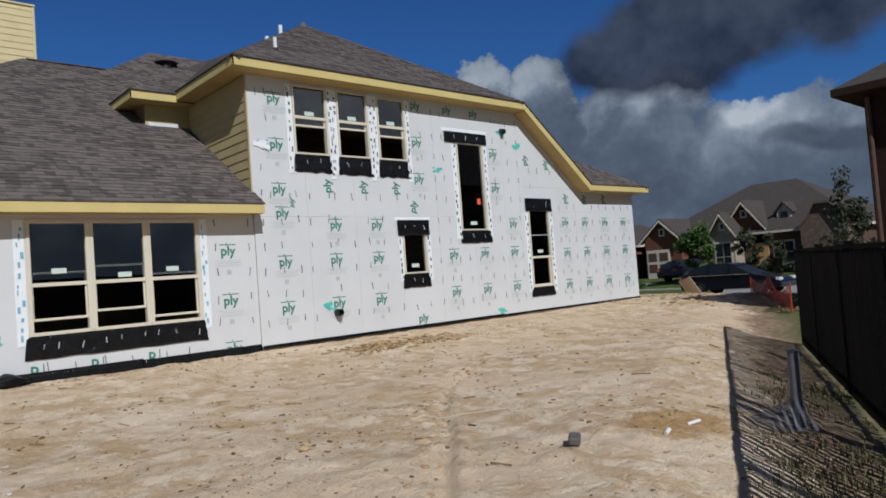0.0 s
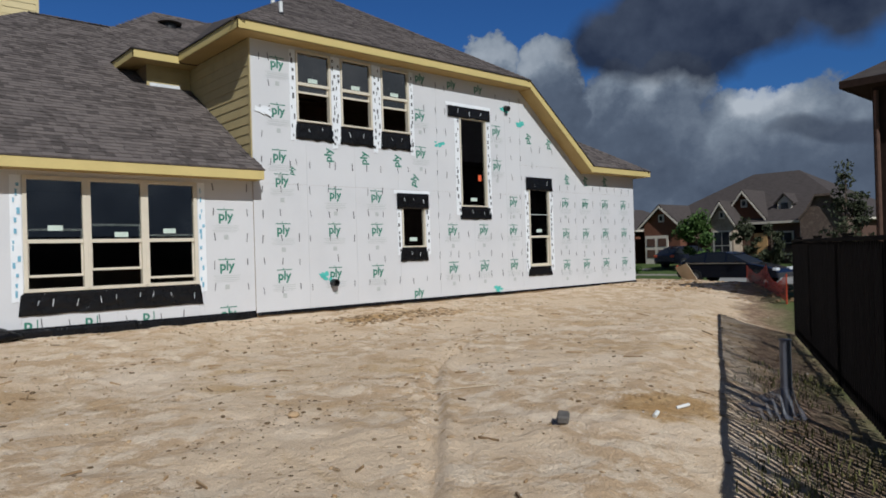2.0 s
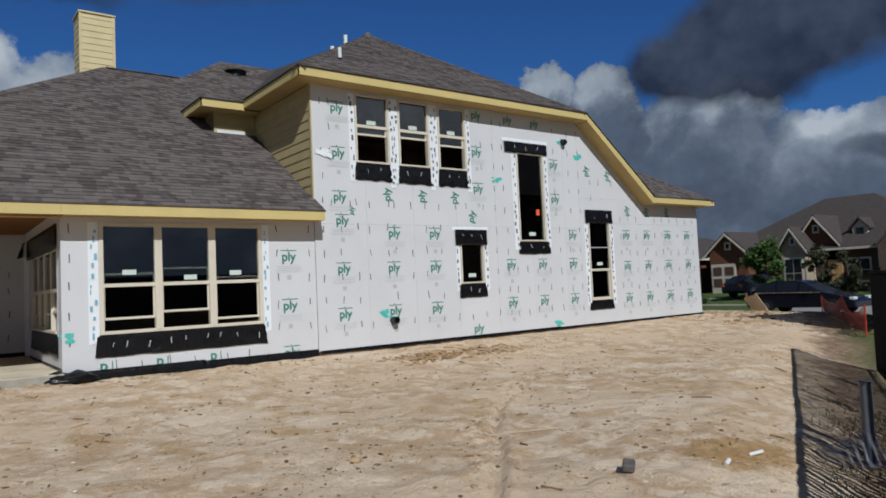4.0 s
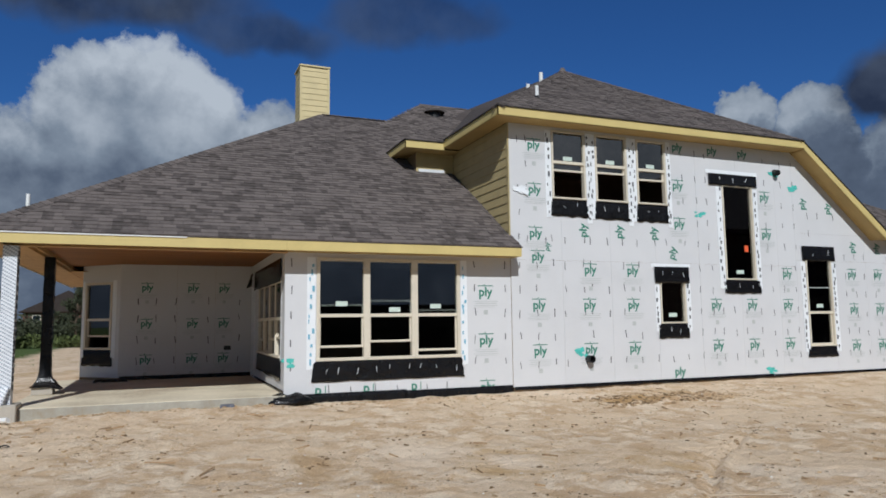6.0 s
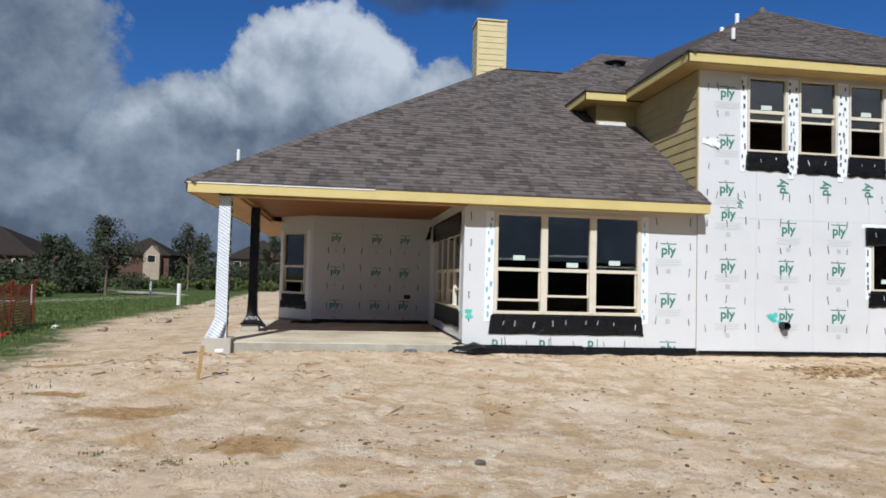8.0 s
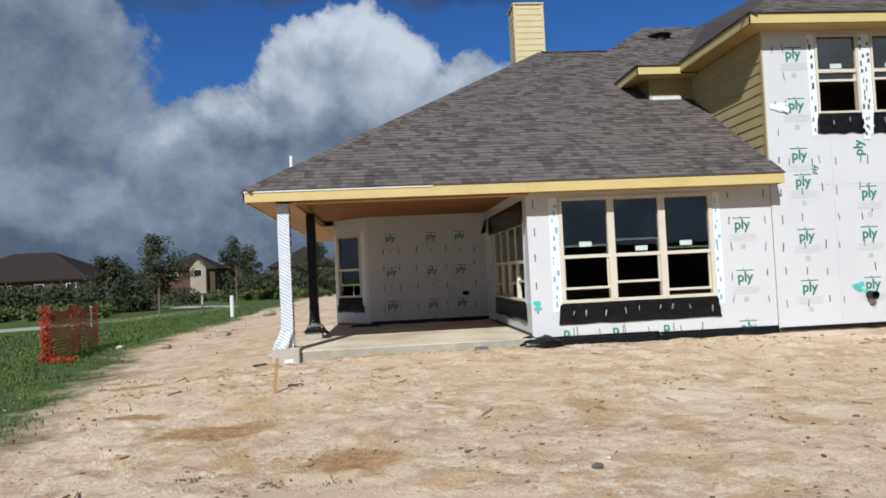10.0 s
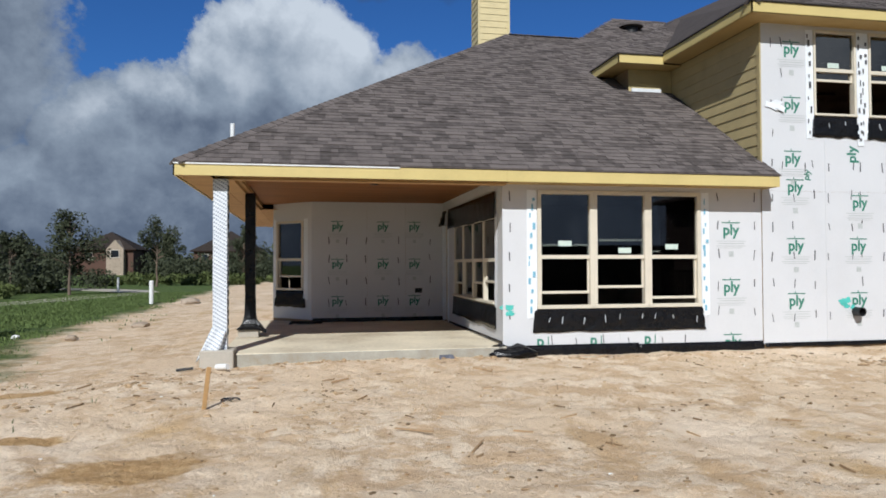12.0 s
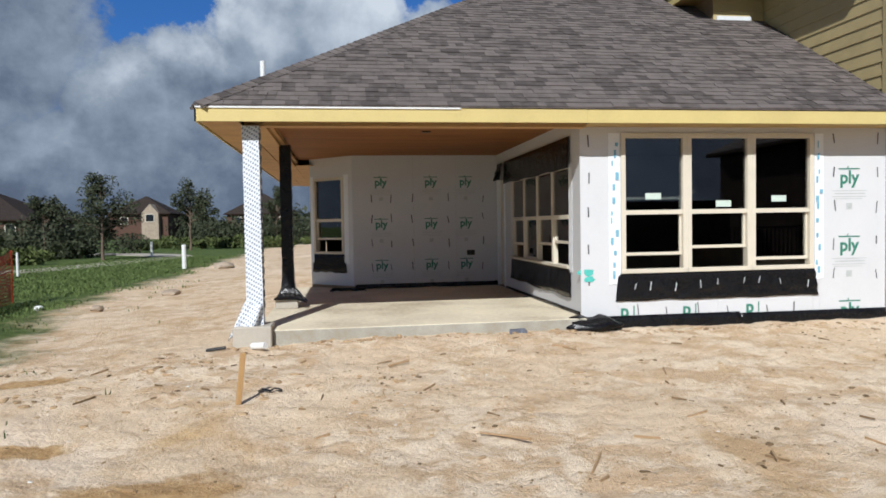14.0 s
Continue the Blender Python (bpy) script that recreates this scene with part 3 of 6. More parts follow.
def roofs():
    low = thing("roof_wing", "hipped brown shingle roof over wing and patio", "roof", kind="structure")
    d = 6.70
    top = 3.0 + SLOPE * d
    yr = EAVE_Y + d
    z18 = 3.0 + SLOPE * (18 - EAVE_Y)
    roof_plane(low, [(-2.77, EAVE_Y, 3.0), (6.44, EAVE_Y, 3.0), (6.44, 14.3, 3.0 + SLOPE * 0.5), (6.44, 18, z18), (12, 18, z18), (12, yr, top), (-2.77 + d, yr, top)])
    roof_plane(low, [(-2.77, EAVE_Y, 3.0), (-2.77 + d, yr, top), (-2.77, yr + d, 3.0)])
    roof_plane(low, [(-2.77, yr + d, 3.0), (-2.77 + d, yr, top), (12, yr, top), (12, yr + d, 3.0)])
    up = thing("roof_upper", "hipped brown shingle roof over the upper storey", "roof", kind="structure")
    s, ez = 0.645, 5.81
    px, py, pz = 10.1, 17.9, 5.81 + 0.645 * 4.1
    roof_plane(up, [(6.0, EAVE_Y, ez), (14.22, EAVE_Y, ez), (px, py, pz)])
    rx, ry = 9.0, 22.0                         # the ridge runs back at a slant
    roof_plane(up, [(6.0, EAVE_Y, ez), (px, py, pz), (rx, ry, pz)])
    roof_plane(up, [(6.0, EAVE_Y, ez), (rx, ry, pz), (6.0, ry, ez)])
    roof_plane(up, [(rx, ry, pz), (rx, 27, pz), (6.0, 27, ez), (6.0, ry, ez)])
    roof_plane(up, [(px, py, pz), (px, 27, pz), (rx, 27, pz), (rx, ry, pz)])
    roof_plane(up, [(14.22, EAVE_Y, ez), (px, py, pz), (px, 27, pz), (14.22, 27, ez)])
    roof_plane(up, [(14.22, EAVE_Y, ez), (14.22, 27, ez), (16.95, 27, 3.72), (16.95, EAVE_Y, 3.72)], thick=0.05)
    roof_plane(up, [(px, 27, pz), (6.0, 27, ez), (14.22, 27, ez)])
    # the jog, and the rear cross wing
    roof_plane(up, [(5.05, 16.65, 5.76), (9.0, 16.65, 5.76), (8.05, 19.65, 5.76 + s * 3)])
    roof_plane(up, [(5.05, 16.65, 5.76), (8.05, 19.65, 5.76 + s * 3), (8.05, 24, 5.76 + s * 3), (5.05, 24, 5.76)])
    roof_plane(up, [(3.3, 17.87, 5.5), (7.43, 22.0, 8.47), (11, 22.0, 8.47), (11, 17.87, 5.5)])
    roof_plane(up, [(3.3, 17.87, 5.5), (7.43, 22.0, 8.47), (3.3, 26.13, 5.5)])
    roof_plane(up, [(3.3, 26.13, 5.5), (7.43, 22.0, 8.47), (11, 22.0, 8.47), (11, 26.13, 5.5)])
    g = thing("roof_garage", "low hipped brown shingle roof at the street end", "roof", kind="structure")
    r = 5.5
    roof_plane(g, [(16.9, EAVE_Y, 3.70), (19.92, EAVE_Y, 3.70), (16.2, 17.52, 3.7 + s * 3.72), (15.8, 17.52, 3.7 + s * 3.72), (15.8, 14.9, 3.7 + s * 1.1)])
    roof_plane(g, [(19.92, EAVE_Y, 3.70), (19.92 - r, EAVE_Y + r, 3.7 + s * r), (19.92 - r, 27, 3.7 + s * r), (19.92, 27, 3.70)])
    return low, up, g


ROOF_LOW, ROOF_UP, ROOF_GARAGE = roofs()


def board(parent, name, a, b, high, thick, mat, drop=0.0):
    """A board on edge between two points of its top edge; it faces outwards to the right of the run."""
    a, b = Vector(a), Vector(b)
    along = (b - a).normalized()
    side = Vector((along.y, -along.x, 0)).normalized() * thick
    return part(name, prism([a, b, b - Vector((0, 0, high)), a - Vector((0, 0, high))], side), mat, parent)


def eaves():
    e = thing("fascia_wing", "pale yellow primed fascia boards of the low roof", "trim", kind="structure")
    board(e, "fascia_board", (-2.79, EAVE_Y, 2.985), (1.9, EAVE_Y, 2.985), 0.165, 0.02, FASCIA)
    board(e, "fascia_board", (1.903, EAVE_Y, 2.985), (6.44, EAVE_Y, 2.985), 0.165, 0.02, FASCIA)
    board(e, "fascia_board", (-2.77, 27.5, 2.985), (-2.77, EAVE_Y - 0.02, 2.985), 0.165, 0.02, FASCIA)
    board(e, "fascia_end", (6.42, EAVE_Y, 2.985), (6.42, LY, 2.985), 0.165, 0.02, FASCIA)
    part("drip_edge", box(-2.81, 6.46, EAVE_Y - 0.035, EAVE_Y + 0.05, 2.992, 3.006), SHINGLE_ALL, e)
    part("drip_edge", box(-2.81, -2.73, EAVE_Y + 0.05, 27.5, 2.992, 3.006), SHINGLE_ALL, e)
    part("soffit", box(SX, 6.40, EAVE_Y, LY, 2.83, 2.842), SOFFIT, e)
    part("soffit", box(-2.75, -2.32, EAVE_Y, 27.0, 2.83, 2.842), RAW_WOOD, e)
    u = thing("fascia_upper", "pale yellow primed fascia boards of the upper roof", "trim", kind="structure")
    board(u, "fascia_board", (5.98, EAVE_Y, 5.80), (10.2, EAVE_Y, 5.80), 0.165, 0.02, FASCIA)
    board(u, "fascia_board", (10.203, EAVE_Y, 5.80), (14.24, EAVE_Y, 5.80), 0.165, 0.02, FASCIA)
    board(u, "rake_board", (14.24, EAVE_Y, 5.80), (16.90, EAVE_Y, 3.70), 0.20, 0.02, FASCIA)
    board(u, "fascia_board", (16.85, EAVE_Y + 0.003, 3.70), (19.94, EAVE_Y + 0.003, 3.70), 0.16, 0.02, FASCIA)
    board(u, "fascia_board", (19.92, EAVE_Y, 3.70), (19.92, 26, 3.70), 0.16, 0.02, FASCIA)
    board(u, "fascia_board", (6.0, 16.65, 5.80), (6.0, EAVE_Y - 0.02, 5.80), 0.165, 0.02, FASCIA)
    board(u, "fascia_board", (5.03, 16.65, 5.75), (6.0, 16.65, 5.75), 0.165, 0.02, FASCIA)
    board(u, "fascia_board", (5.05, 18.2, 5.75), (5.05, 16.63, 5.75), 0.165, 0.02, FASCIA)
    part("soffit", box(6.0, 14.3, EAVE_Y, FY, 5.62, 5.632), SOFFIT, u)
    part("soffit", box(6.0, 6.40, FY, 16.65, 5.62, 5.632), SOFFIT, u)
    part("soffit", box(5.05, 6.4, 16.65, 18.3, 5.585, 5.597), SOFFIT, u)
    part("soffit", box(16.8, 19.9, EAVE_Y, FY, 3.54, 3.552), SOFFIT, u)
    part("soffit", prism([(14.24, EAVE_Y, 5.60), (16.85, EAVE_Y, 3.52), (16.85, EAVE_Y, 3.535), (14.24, EAVE_Y, 5.615)], (0, 0.4, 0)), SOFFIT, u)
    # these drip edges carry the painted shadow line under the shingles
    part("drip_edge", box(5.96, 14.24, EAVE_Y - 0.045, EAVE_Y + 0.05, 5.802, 5.826), DRIP_SHADOW, u)
    part("drip_edge", box(5.955, 6.05, EAVE_Y + 0.05, 16.6, 5.802, 5.826), DRIP_SHADOW, u)
    part("drip_edge", box(5.005, 6.0, 16.605, 16.70, 5.752, 5.776), DRIP_SHADOW, u)
    part("drip_edge", box(5.005, 5.10, 16.70, 18.2, 5.752, 5.776), DRIP_SHADOW, u)
    part("drip_edge", prism([(14.2, EAVE_Y - 0.035, 5.80), (16.93, EAVE_Y - 0.035, 3.70), (16.93, EAVE_Y - 0.035, 3.735), (14.2, EAVE_Y - 0.035, 5.835)], (0, 0.1, 0)), DRIP_SHADOW, u)
    part("drip_edge", box(16.9, 19.97, EAVE_Y - 0.035, EAVE_Y + 0.05, 3.702, 3.722), DRIP_SHADOW, u)


eaves()


def lap_siding(parent, a, b, z0, z1, pitch, mat, roof=None):
    """Lapped boards on a wall from a to b in plan, with the face to the right of the run; roof(u) gives the lowest visible height."""
    a, b = Vector((*a, 0)), Vector((*b, 0))
    along = (b - a)
    length = along.length
    along.normalize()
    out = Vector((along.y, -along.x, 0))
    z = z0
    while z < z1 - 0.02:
        h = min(pitch + 0.03, z1 - z)
        u0, u1 = 0.0, length
        if roof:
            lo, hi = roof(z + h)
            u0, u1 = max(u0, lo), min(u1, hi)
        if u1 - u0 > 0.03:
            p, q = a + along * u0, a + along * u1
            up = Vector((0, 0, 1))
            prof = [(0.0, 0.0), (0.022, 0.0), (0.005, h), (0.0, h)]
            bm = prism([p + out * o + up * (z + v) for o, v in prof], q - p)
            part("siding_board", bm, mat, parent)
        z += pitch


def upper_side():
    w = thing("wall_upper_side", "tan lap siding on the upper storey's side", "wall", kind="structure")
    part("wall_core", box(6.42, 6.56, FY + 0.152, 24.0, 2.9, 5.62), STUD, w)
    lap_siding(w, (6.42, 18.0), (6.42, FY + 0.03), 3.2, 5.62, 0.19, SIDING)
    part("corner_board", box(6.395, 6.42, FY - 0.012, FY + 0.07, 3.28, 5.62), SIDING, w)
    w2 = thing("wall_upper_jog", "short tan sided wall above the low roof", "wall", kind="structure")
    part("wall_core", box(5.45, 6.42, 17.07, 18.2, 4.6, 5.6), STUD, w2)
    lap_siding(w2, (5.45, 17.07), (6.40, 17.07), 4.9, 5.6, 0.19, SIDING)
    part("flashing", box(5.50, 6.15, 17.02, 17.05, 5.12, 5.19), WHITE_SHEET, w2, "white flashing strip")


upper_side()


def chimney():
    c = thing("chimney", "pale yellow sided square chimney chase behind the ridge", "chimney")
    x0, x1, y0, y1 = 3.78, 4.66, 23.0, 23.85
    part("core", box(x0, x1, y0, y1, 5.5, 9.62), STUD, c)
    for a, b in (((x0, y0), (x1, y0)), ((x0, y1), (x0, y0)), ((x1, y0), (x1, y1)), ((x1, y1), (x0, y1))):
        lap_siding(c, a, b, 6.9, 9.62, 0.185, SIDING_PALE)
    for x in (x0 - 0.03, x1 - 0.04):
        part("corner_board", box(x, x + 0.07, y0 - 0.028, y0 + 0.04, 6.9, 9.62), SIDING_PALE, c)
    part("cap", box(x0 - 0.05, x1 + 0.05, y0 - 0.05, y1 + 0.05, 9.62, 9.68, 0.01), SIDING_PALE, c)


chimney()


# ---- windows ----
def sash_window(name, label, x0, x1, z0, z1, y, lift=0.0, mid=0.5, parent=None, m=None, sticker=True, kind="structure", sticker_x=0.5, fixed=False, frame_w=0.05, sticker_up=0.12, proud=0.022):
    """A vertical sliding window along x, seen from -y: frame, meeting rail, panes; lift: how far its lower sash is raised."""
    w = parent or thing(name, label, "window", kind=kind)
    def p(n, bm, mat, lab=""):
        return part(n, bm, mat, w, lab, m)
    t = frame_w
    p("jamb", box(x0, x0 + t, y - proud, y + 0.09, z0, z1, 0.004), ALMOND)
    p("jamb", box(x1 - t, x1, y - proud, y + 0.09, z0, z1, 0.004), ALMOND)
    p("head", box(x0 + t, x1 - t, y - 0.020, y + 0.09, z1 - t, z1), ALMOND)
    p("sill", box(x0 - 0.01, x1 + 0.01, y - 0.035, y + 0.09, z0 - 0.005, z0 + t * 0.8, 0.004), ALMOND)
    a, b = x0 + t, x1 - t
    if fixed:
        g = p("pane", box(a, b, y + 0.04, y + 0.046, z0 + t, z1 - t), GLASS)
        g.visible_shadow = False
    else:
        zm = z0 + (z1 - z0) * mid
        p("meeting_rail", box(a, b, y + 0.0, y + 0.05, zm - 0.03, zm + 0.03), ALMOND)
        g = p("pane", box(a, b, y + 0.03, y + 0.035, zm + 0.03, z1 - t), GLASS)
        g.visible_shadow = False
        zl = z0 + t * 0.8 + lift
        p("sash_rail", box(a, b, y + 0.035, y + 0.075, zl, zl + 0.04), ALMOND)
        top = zl + (zm - z0) - 0.06
        g = p("pane", box(a + 0.02, b - 0.02, y + 0.055, y + 0.06, zl + 0.04, top), GLASS)
        g.visible_shadow = False
        p("sash_stile", box(a, a + 0.025, y + 0.038, y + 0.073, zl + 0.04, top), ALMOND)
        p("sash_stile", box(b - 0.025, b, y + 0.038, y + 0.073, zl + 0.04, top), ALMOND)
        if lift > 0.03:
            p("sash_top_rail", box(a, b, y + 0.052, y + 0.078, top, top + 0.035), ALMOND)
    if sticker:
        zs = (z0 + (z1 - z0) * mid + sticker_up) if not fixed else z0 + 0.14
        cx = a + (b - a) * sticker_x
        p("sticker", box(cx - 0.11, cx + 0.11, y + 0.026, y + 0.029, zs, zs + 0.085), STICKER, "pale green paper label")
    return w


def crumpled(x0, x1, z0, z1, y, seed, flare=0.05, nx=26, nz=6, depth=0.022):
    """A hanging sheet of membrane, puckered and loose at its lower edge, with a little thickness."""
    rnd = random.Random(seed)
    off = Vector((rnd.random() * 50, rnd.random() * 50, 0))
    bm = bmesh.new()
    rows = []
    for j in range(nz + 1):
        v = j / nz
        row = []
        for i in range(nx + 1):
            u = i / nx
            spread = flare * (1 - v)
            x = x0 - spread + (x1 - x0 + 2 * spread) * u
            z = z0 + (z1 - z0) * v + (0.03 * noise.noise(Vector((u * 6, 0, 0)) + off) if j == 0 else 0)
            n = noise.noise(Vector((x * 6, z * 9, 0)) + off) + 0.8 * noise.noise(Vector((x * 19, z * 11, 3)) + off)
            row.append(bm.verts.new((x, y - 0.006 - depth * (0.5 + 0.5 * n) * (1.25 - v), z)))
        rows.append(row)
    for j in range(nz):
        for i in range(nx):
            bm.faces.new((rows[j][i], rows[j][i + 1], rows[j + 1][i + 1], rows[j + 1][i]))
    bm.normal_update()
    bmesh.ops.solidify(bm, geom=bm.faces[:], thickness=0.004)
    for f in bm.faces:
        f.smooth = depth > 0.012
    return bm


def tape_strip(parent, x0, x1, z0, z1, y, seed, marks=True):
    rnd = random.Random(seed)
    t = part("flashing_tape", crumpled(x0, x1, z0, z1, y, seed, 0.004, 4, 14, 0.008), TAPE, parent)
    if marks:
        bm = bmesh.new()
        z = z0 + 0.08
        while z < z1 - 0.1:
            x, w = rnd.uniform(x0 + 0.01, x1 - 0.06), rnd.uniform(0.016, 0.045)
            add_box(bm, x, x + w, y - 0.022, y - 0.018, z, z + rnd.uniform(0.05, 0.11))
            z += rnd.uniform(0.10, 0.22)
        part("tape_print", bm, BLUE_INK if seed < 30 else DARK_INK, t)


def glints_and_scuffs(parent, x0, x1, z, y, seed, count):
    """Pale strips for painted glints and scuffs on a sill membrane."""
    rnd = random.Random(seed)
    for k in range(count):
        x = x0 + (x1 - x0) * (k + rnd.uniform(0.3, 0.7)) / count
        t = rnd.uniform(-25, 25)
        part("staple", box(-0.0045, 0.0045, -0.003, 0.0, -0.055, 0.055), TAPE, parent, at=pose(x, y - 0.034, z + rnd.uniform(-0.05, 0.06), 0, t, 0) @ Matrix.Scale(rnd.uniform(0.55, 1.15), 4))


def front_windows():
    # three mulled windows of the low wing
    w = thing("window_1", "triple almond window, lower sashes partly open", "window", kind="structure")
    x0, x1, z0, z1 = WIN_BIG
    each = (x1 - x0) / 3
    for i, (lift, sx, up) in enumerate(((0.18, 0.50, 0.17), (0.26, 0.60, 0.06), (0.08, 0.46, 0.12))):
        sash_window("", "", x0 + i * each, x0 + (i + 1) * each, z0, z1, LY, lift, 0.435, w, sticker_x=sx, frame_w=0.062, sticker_up=up)
    part("sill_membrane", crumpled(2.46, 5.33, 0.53, 0.89, LY, 5, 0.04, 90, 9, 0.03), BLACK_FLASH, w, "wrinkled black sill membrane")
    glints_and_scuffs(w, 2.5, 5.3, 0.72, LY, 6, 9)
    tape_strip(w, x0 - 0.17, x0 - 0.02, 0.75, 2.75, LY, 11)
    tape_strip(w, x1 + 0.02, x1 + 0.15, 0.75, 2.75, LY, 12)
    # three single windows upstairs
    for k, (r, lift) in enumerate(zip(WIN_UP, (0.56, 0.58, 0.50))):
        w = sash_window("window_%d" % (k + 2), "almond upstairs window with raised lower sash", *r, FY, lift, 0.535, frame_w=0.042, sticker_up=0.05)
        part("sill_membrane", crumpled(r[0] - 0.02, r[1] + 0.02, 3.72 - 0.01 * k, 4.09, FY, 20 + k, 0.03, 20), BLACK_FLASH, w, "wrinkled black sill membrane")
        glints_and_scuffs(w, r[0] + 0.05, r[1] - 0.05, 3.95, FY, 220 + k, 2)
        tape_strip(w, r[0] - 0.15, r[0] - 0.012, 3.70, 5.55, FY, 30 + k)
        tape_strip(w, r[1] + 0.012, r[1] + 0.13, 3.60, 5.55, FY - 0.004, 40 + k)
    r = WIN_TALL
    w = sash_window("window_5", "tall fixed almond window with black head flashing", *r, FY, fixed=True, frame_w=0.035)
    part("head_membrane", crumpled(11.58, 13.04, 4.66, 4.93, FY - 0.02, 51, 0.0, 26), BLACK_FLASH, w, "wrinkled black head membrane")
    glints_and_scuffs(w, 11.7, 12.9, 4.80, FY - 0.02, 251, 3)
    glints_and_scuffs(w, 12.1, 12.9, 2.30, FY, 252, 2)
    part("head_tape", crumpled(11.52, 13.08, 4.92, 5.02, FY - 0.004, 52, 0.0, 24, 2, 0.008), TAPE, w)
    part("sill_membrane", crumpled(11.94, 13.0, 2.14, 2.45, FY, 53, 0.03, 20), BLACK_FLASH, w, "wrinkled black sill membrane")
    tape_strip(w, 11.80, 11.96, 2.25, 4.66, FY, 54)
    tape_strip(w, 12.92, 13.06, 2.25, 4.66, FY, 55)
    part("sticker", box(12.62, 12.73, FY + 0.03, FY + 0.036, 3.12, 3.27), ORANGE_INK, w, "orange paper label")
    r = WIN_NARROW
    w = sash_window("window_6", "narrow almond window with black head flashing", *r, FY, 0.0, 0.34, frame_w=0.038)
    part("glazing_bar", box(r[0] + 0.05, r[1] - 0.05, FY + 0.02, FY + 0.04, 2.285, 2.305), GREY_INK, w)
    part("head_membrane", crumpled(14.38, 15.48, 2.95, 3.31, FY - 0.02, 61, 0.0, 22), BLACK_FLASH, w, "wrinkled black head membrane")
    part("sill_membrane", crumpled(14.44, 15.36, 0.62, 0.87, FY, 62, 0.05, 18), BLACK_FLASH, w, "wrinkled black sill membrane")
    glints_and_scuffs(w, 14.5, 15.4, 3.12, FY - 0.02, 261, 2)
    tape_strip(w, 14.33, 14.48, 0.75, 2.95, FY, 63)
    tape_strip(w, 15.38, 15.52, 0.75, 2.95, FY, 64)
    r = WIN_SMALL
    w = sash_window("window_7", "small fixed almond window with black head flashing", *r, FY, fixed=True, frame_w=0.035)
    part("head_membrane", crumpled(9.93, 10.88, 2.36, 2.72, FY - 0.02, 71, 0.0, 22), BLACK_FLASH, w, "wrinkled black head membrane")
    glints_and_scuffs(w, 10.0, 10.8, 2.55, FY - 0.02, 271, 3)
    glints_and_scuffs(w, 10.1, 10.75, 1.32, FY, 272, 2)
    part("head_tape", crumpled(9.86, 10.93, 2.70, 2.79, FY - 0.004, 72, 0.0, 20, 2, 0.008), TAPE, w)
    part("sill_membrane", crumpled(10.02, 10.82, 1.15, 1.47, FY, 73, 0.02, 18), BLACK_FLASH, w, "wrinkled black sill membrane")
    tape_strip(w, 9.94, 10.06, 1.3, 2.4, FY, 74)
    tape_strip(w, 10.80, 10.92, 1.3, 2.4, FY, 75)


front_windows()


def patio_windows():
    # four mulled windows in the side wall: local x runs along world y, local -y faces the patio
    m = Matrix(((0, 1, 0, SX), (-1, 0, 0, 0), (0, 0, 1, 0), (0, 0, 0, 1)))
    w = thing("window_8", "four mulled almond windows facing the patio", "window", kind="structure")
    y0, y1, z0, z1 = SIDE_HOLE
    each = (y1 - y0) / 4
    for i, lift in enumerate((0.30, 0.26, 0.0, 0.22)):
        a = -(y0 + (i + 1) * each)
        sash_window("", "", a, a + each, z0, z1 + 0.02, 0.0, lift, 0.5, w, m, sticker=False, frame_w=0.042, proud=-0.012)
    part("head_membrane", crumpled(-18.42, -14.62, 2.34, 2.76, -0.02, 81, 0.0, 60), BLACK_FLASH, w, "black head membrane", m)
    part("sill_membrane", crumpled(-17.98, -14.64, 0.56, 0.94, 0.0, 82, 0.02, 50), BLACK_FLASH, w, "wrinkled black sill membrane", m)
    part("flashing_tape", crumpled(-14.70, -14.56, 0.9, 2.4, 0.0, 83, 0, 4, 14, 0.01), TAPE, w, "", m)
    part("membrane_bunch", crumpled(-18.75, -18.38, 2.42, 2.74, -0.05, 84, 0.06, 16, 8, 0.14), BLACK_FLASH, w, "bunched end of the head membrane", m)
    d = thing("door_1", "pale door and frame at the back of the patio", "door", kind="structure")
    part("door_leaf", box(-19.02, -18.50, 0.05, 0.09, SLAB_Z + 0.03, 2.42), ALMOND, d, "", m)
    part("door_frame", box(-19.08, -19.02, -0.02, 0.10, SLAB_Z + 0.02, 2.45), TAPE, d, "", m)
    part("door_frame", box(-18.50, -18.44, -0.02, 0.10, SLAB_Z + 0.02, 2.45), TAPE, d, "", m)
    for z in (0.75, 1.40, 2.1):
        part("hinge", box(-18.51, -18.49, 0.03, 0.05, z, z + 0.09), BLACK_PIPE, d, "", m)
    # bay window
    b = pose(-0.93, BY, 0, 0, 0, 135) @ Matrix.Scale(-1, 4, (0, 1, 0))
    w = thing("window_9", "almond bay window reflecting the sky", "window", kind="structure")
    sash_window("", "", 0.24, 1.08, 1.04, 2.56, 0.0, 0.24, 0.44, w, b, sticker=False)
    part("sill_membrane", crumpled(0.20, 1.10, 0.66, 1.03, 0.0, 91, 0.04, 18), BLACK_FLASH, w, "wrinkled black sill membrane", b)
    part("flashing_tape", crumpled(0.10, 0.22, 0.85, 2.6, 0.0, 92, 0, 4, 14, 0.01), TAPE, w, "", b)
    part("flashing_tape", crumpled(1.09, 1.17, 0.85, 2.6, 0.0, 93, 0, 4, 14, 0.01), TAPE, w, "", b)


patio_windows()


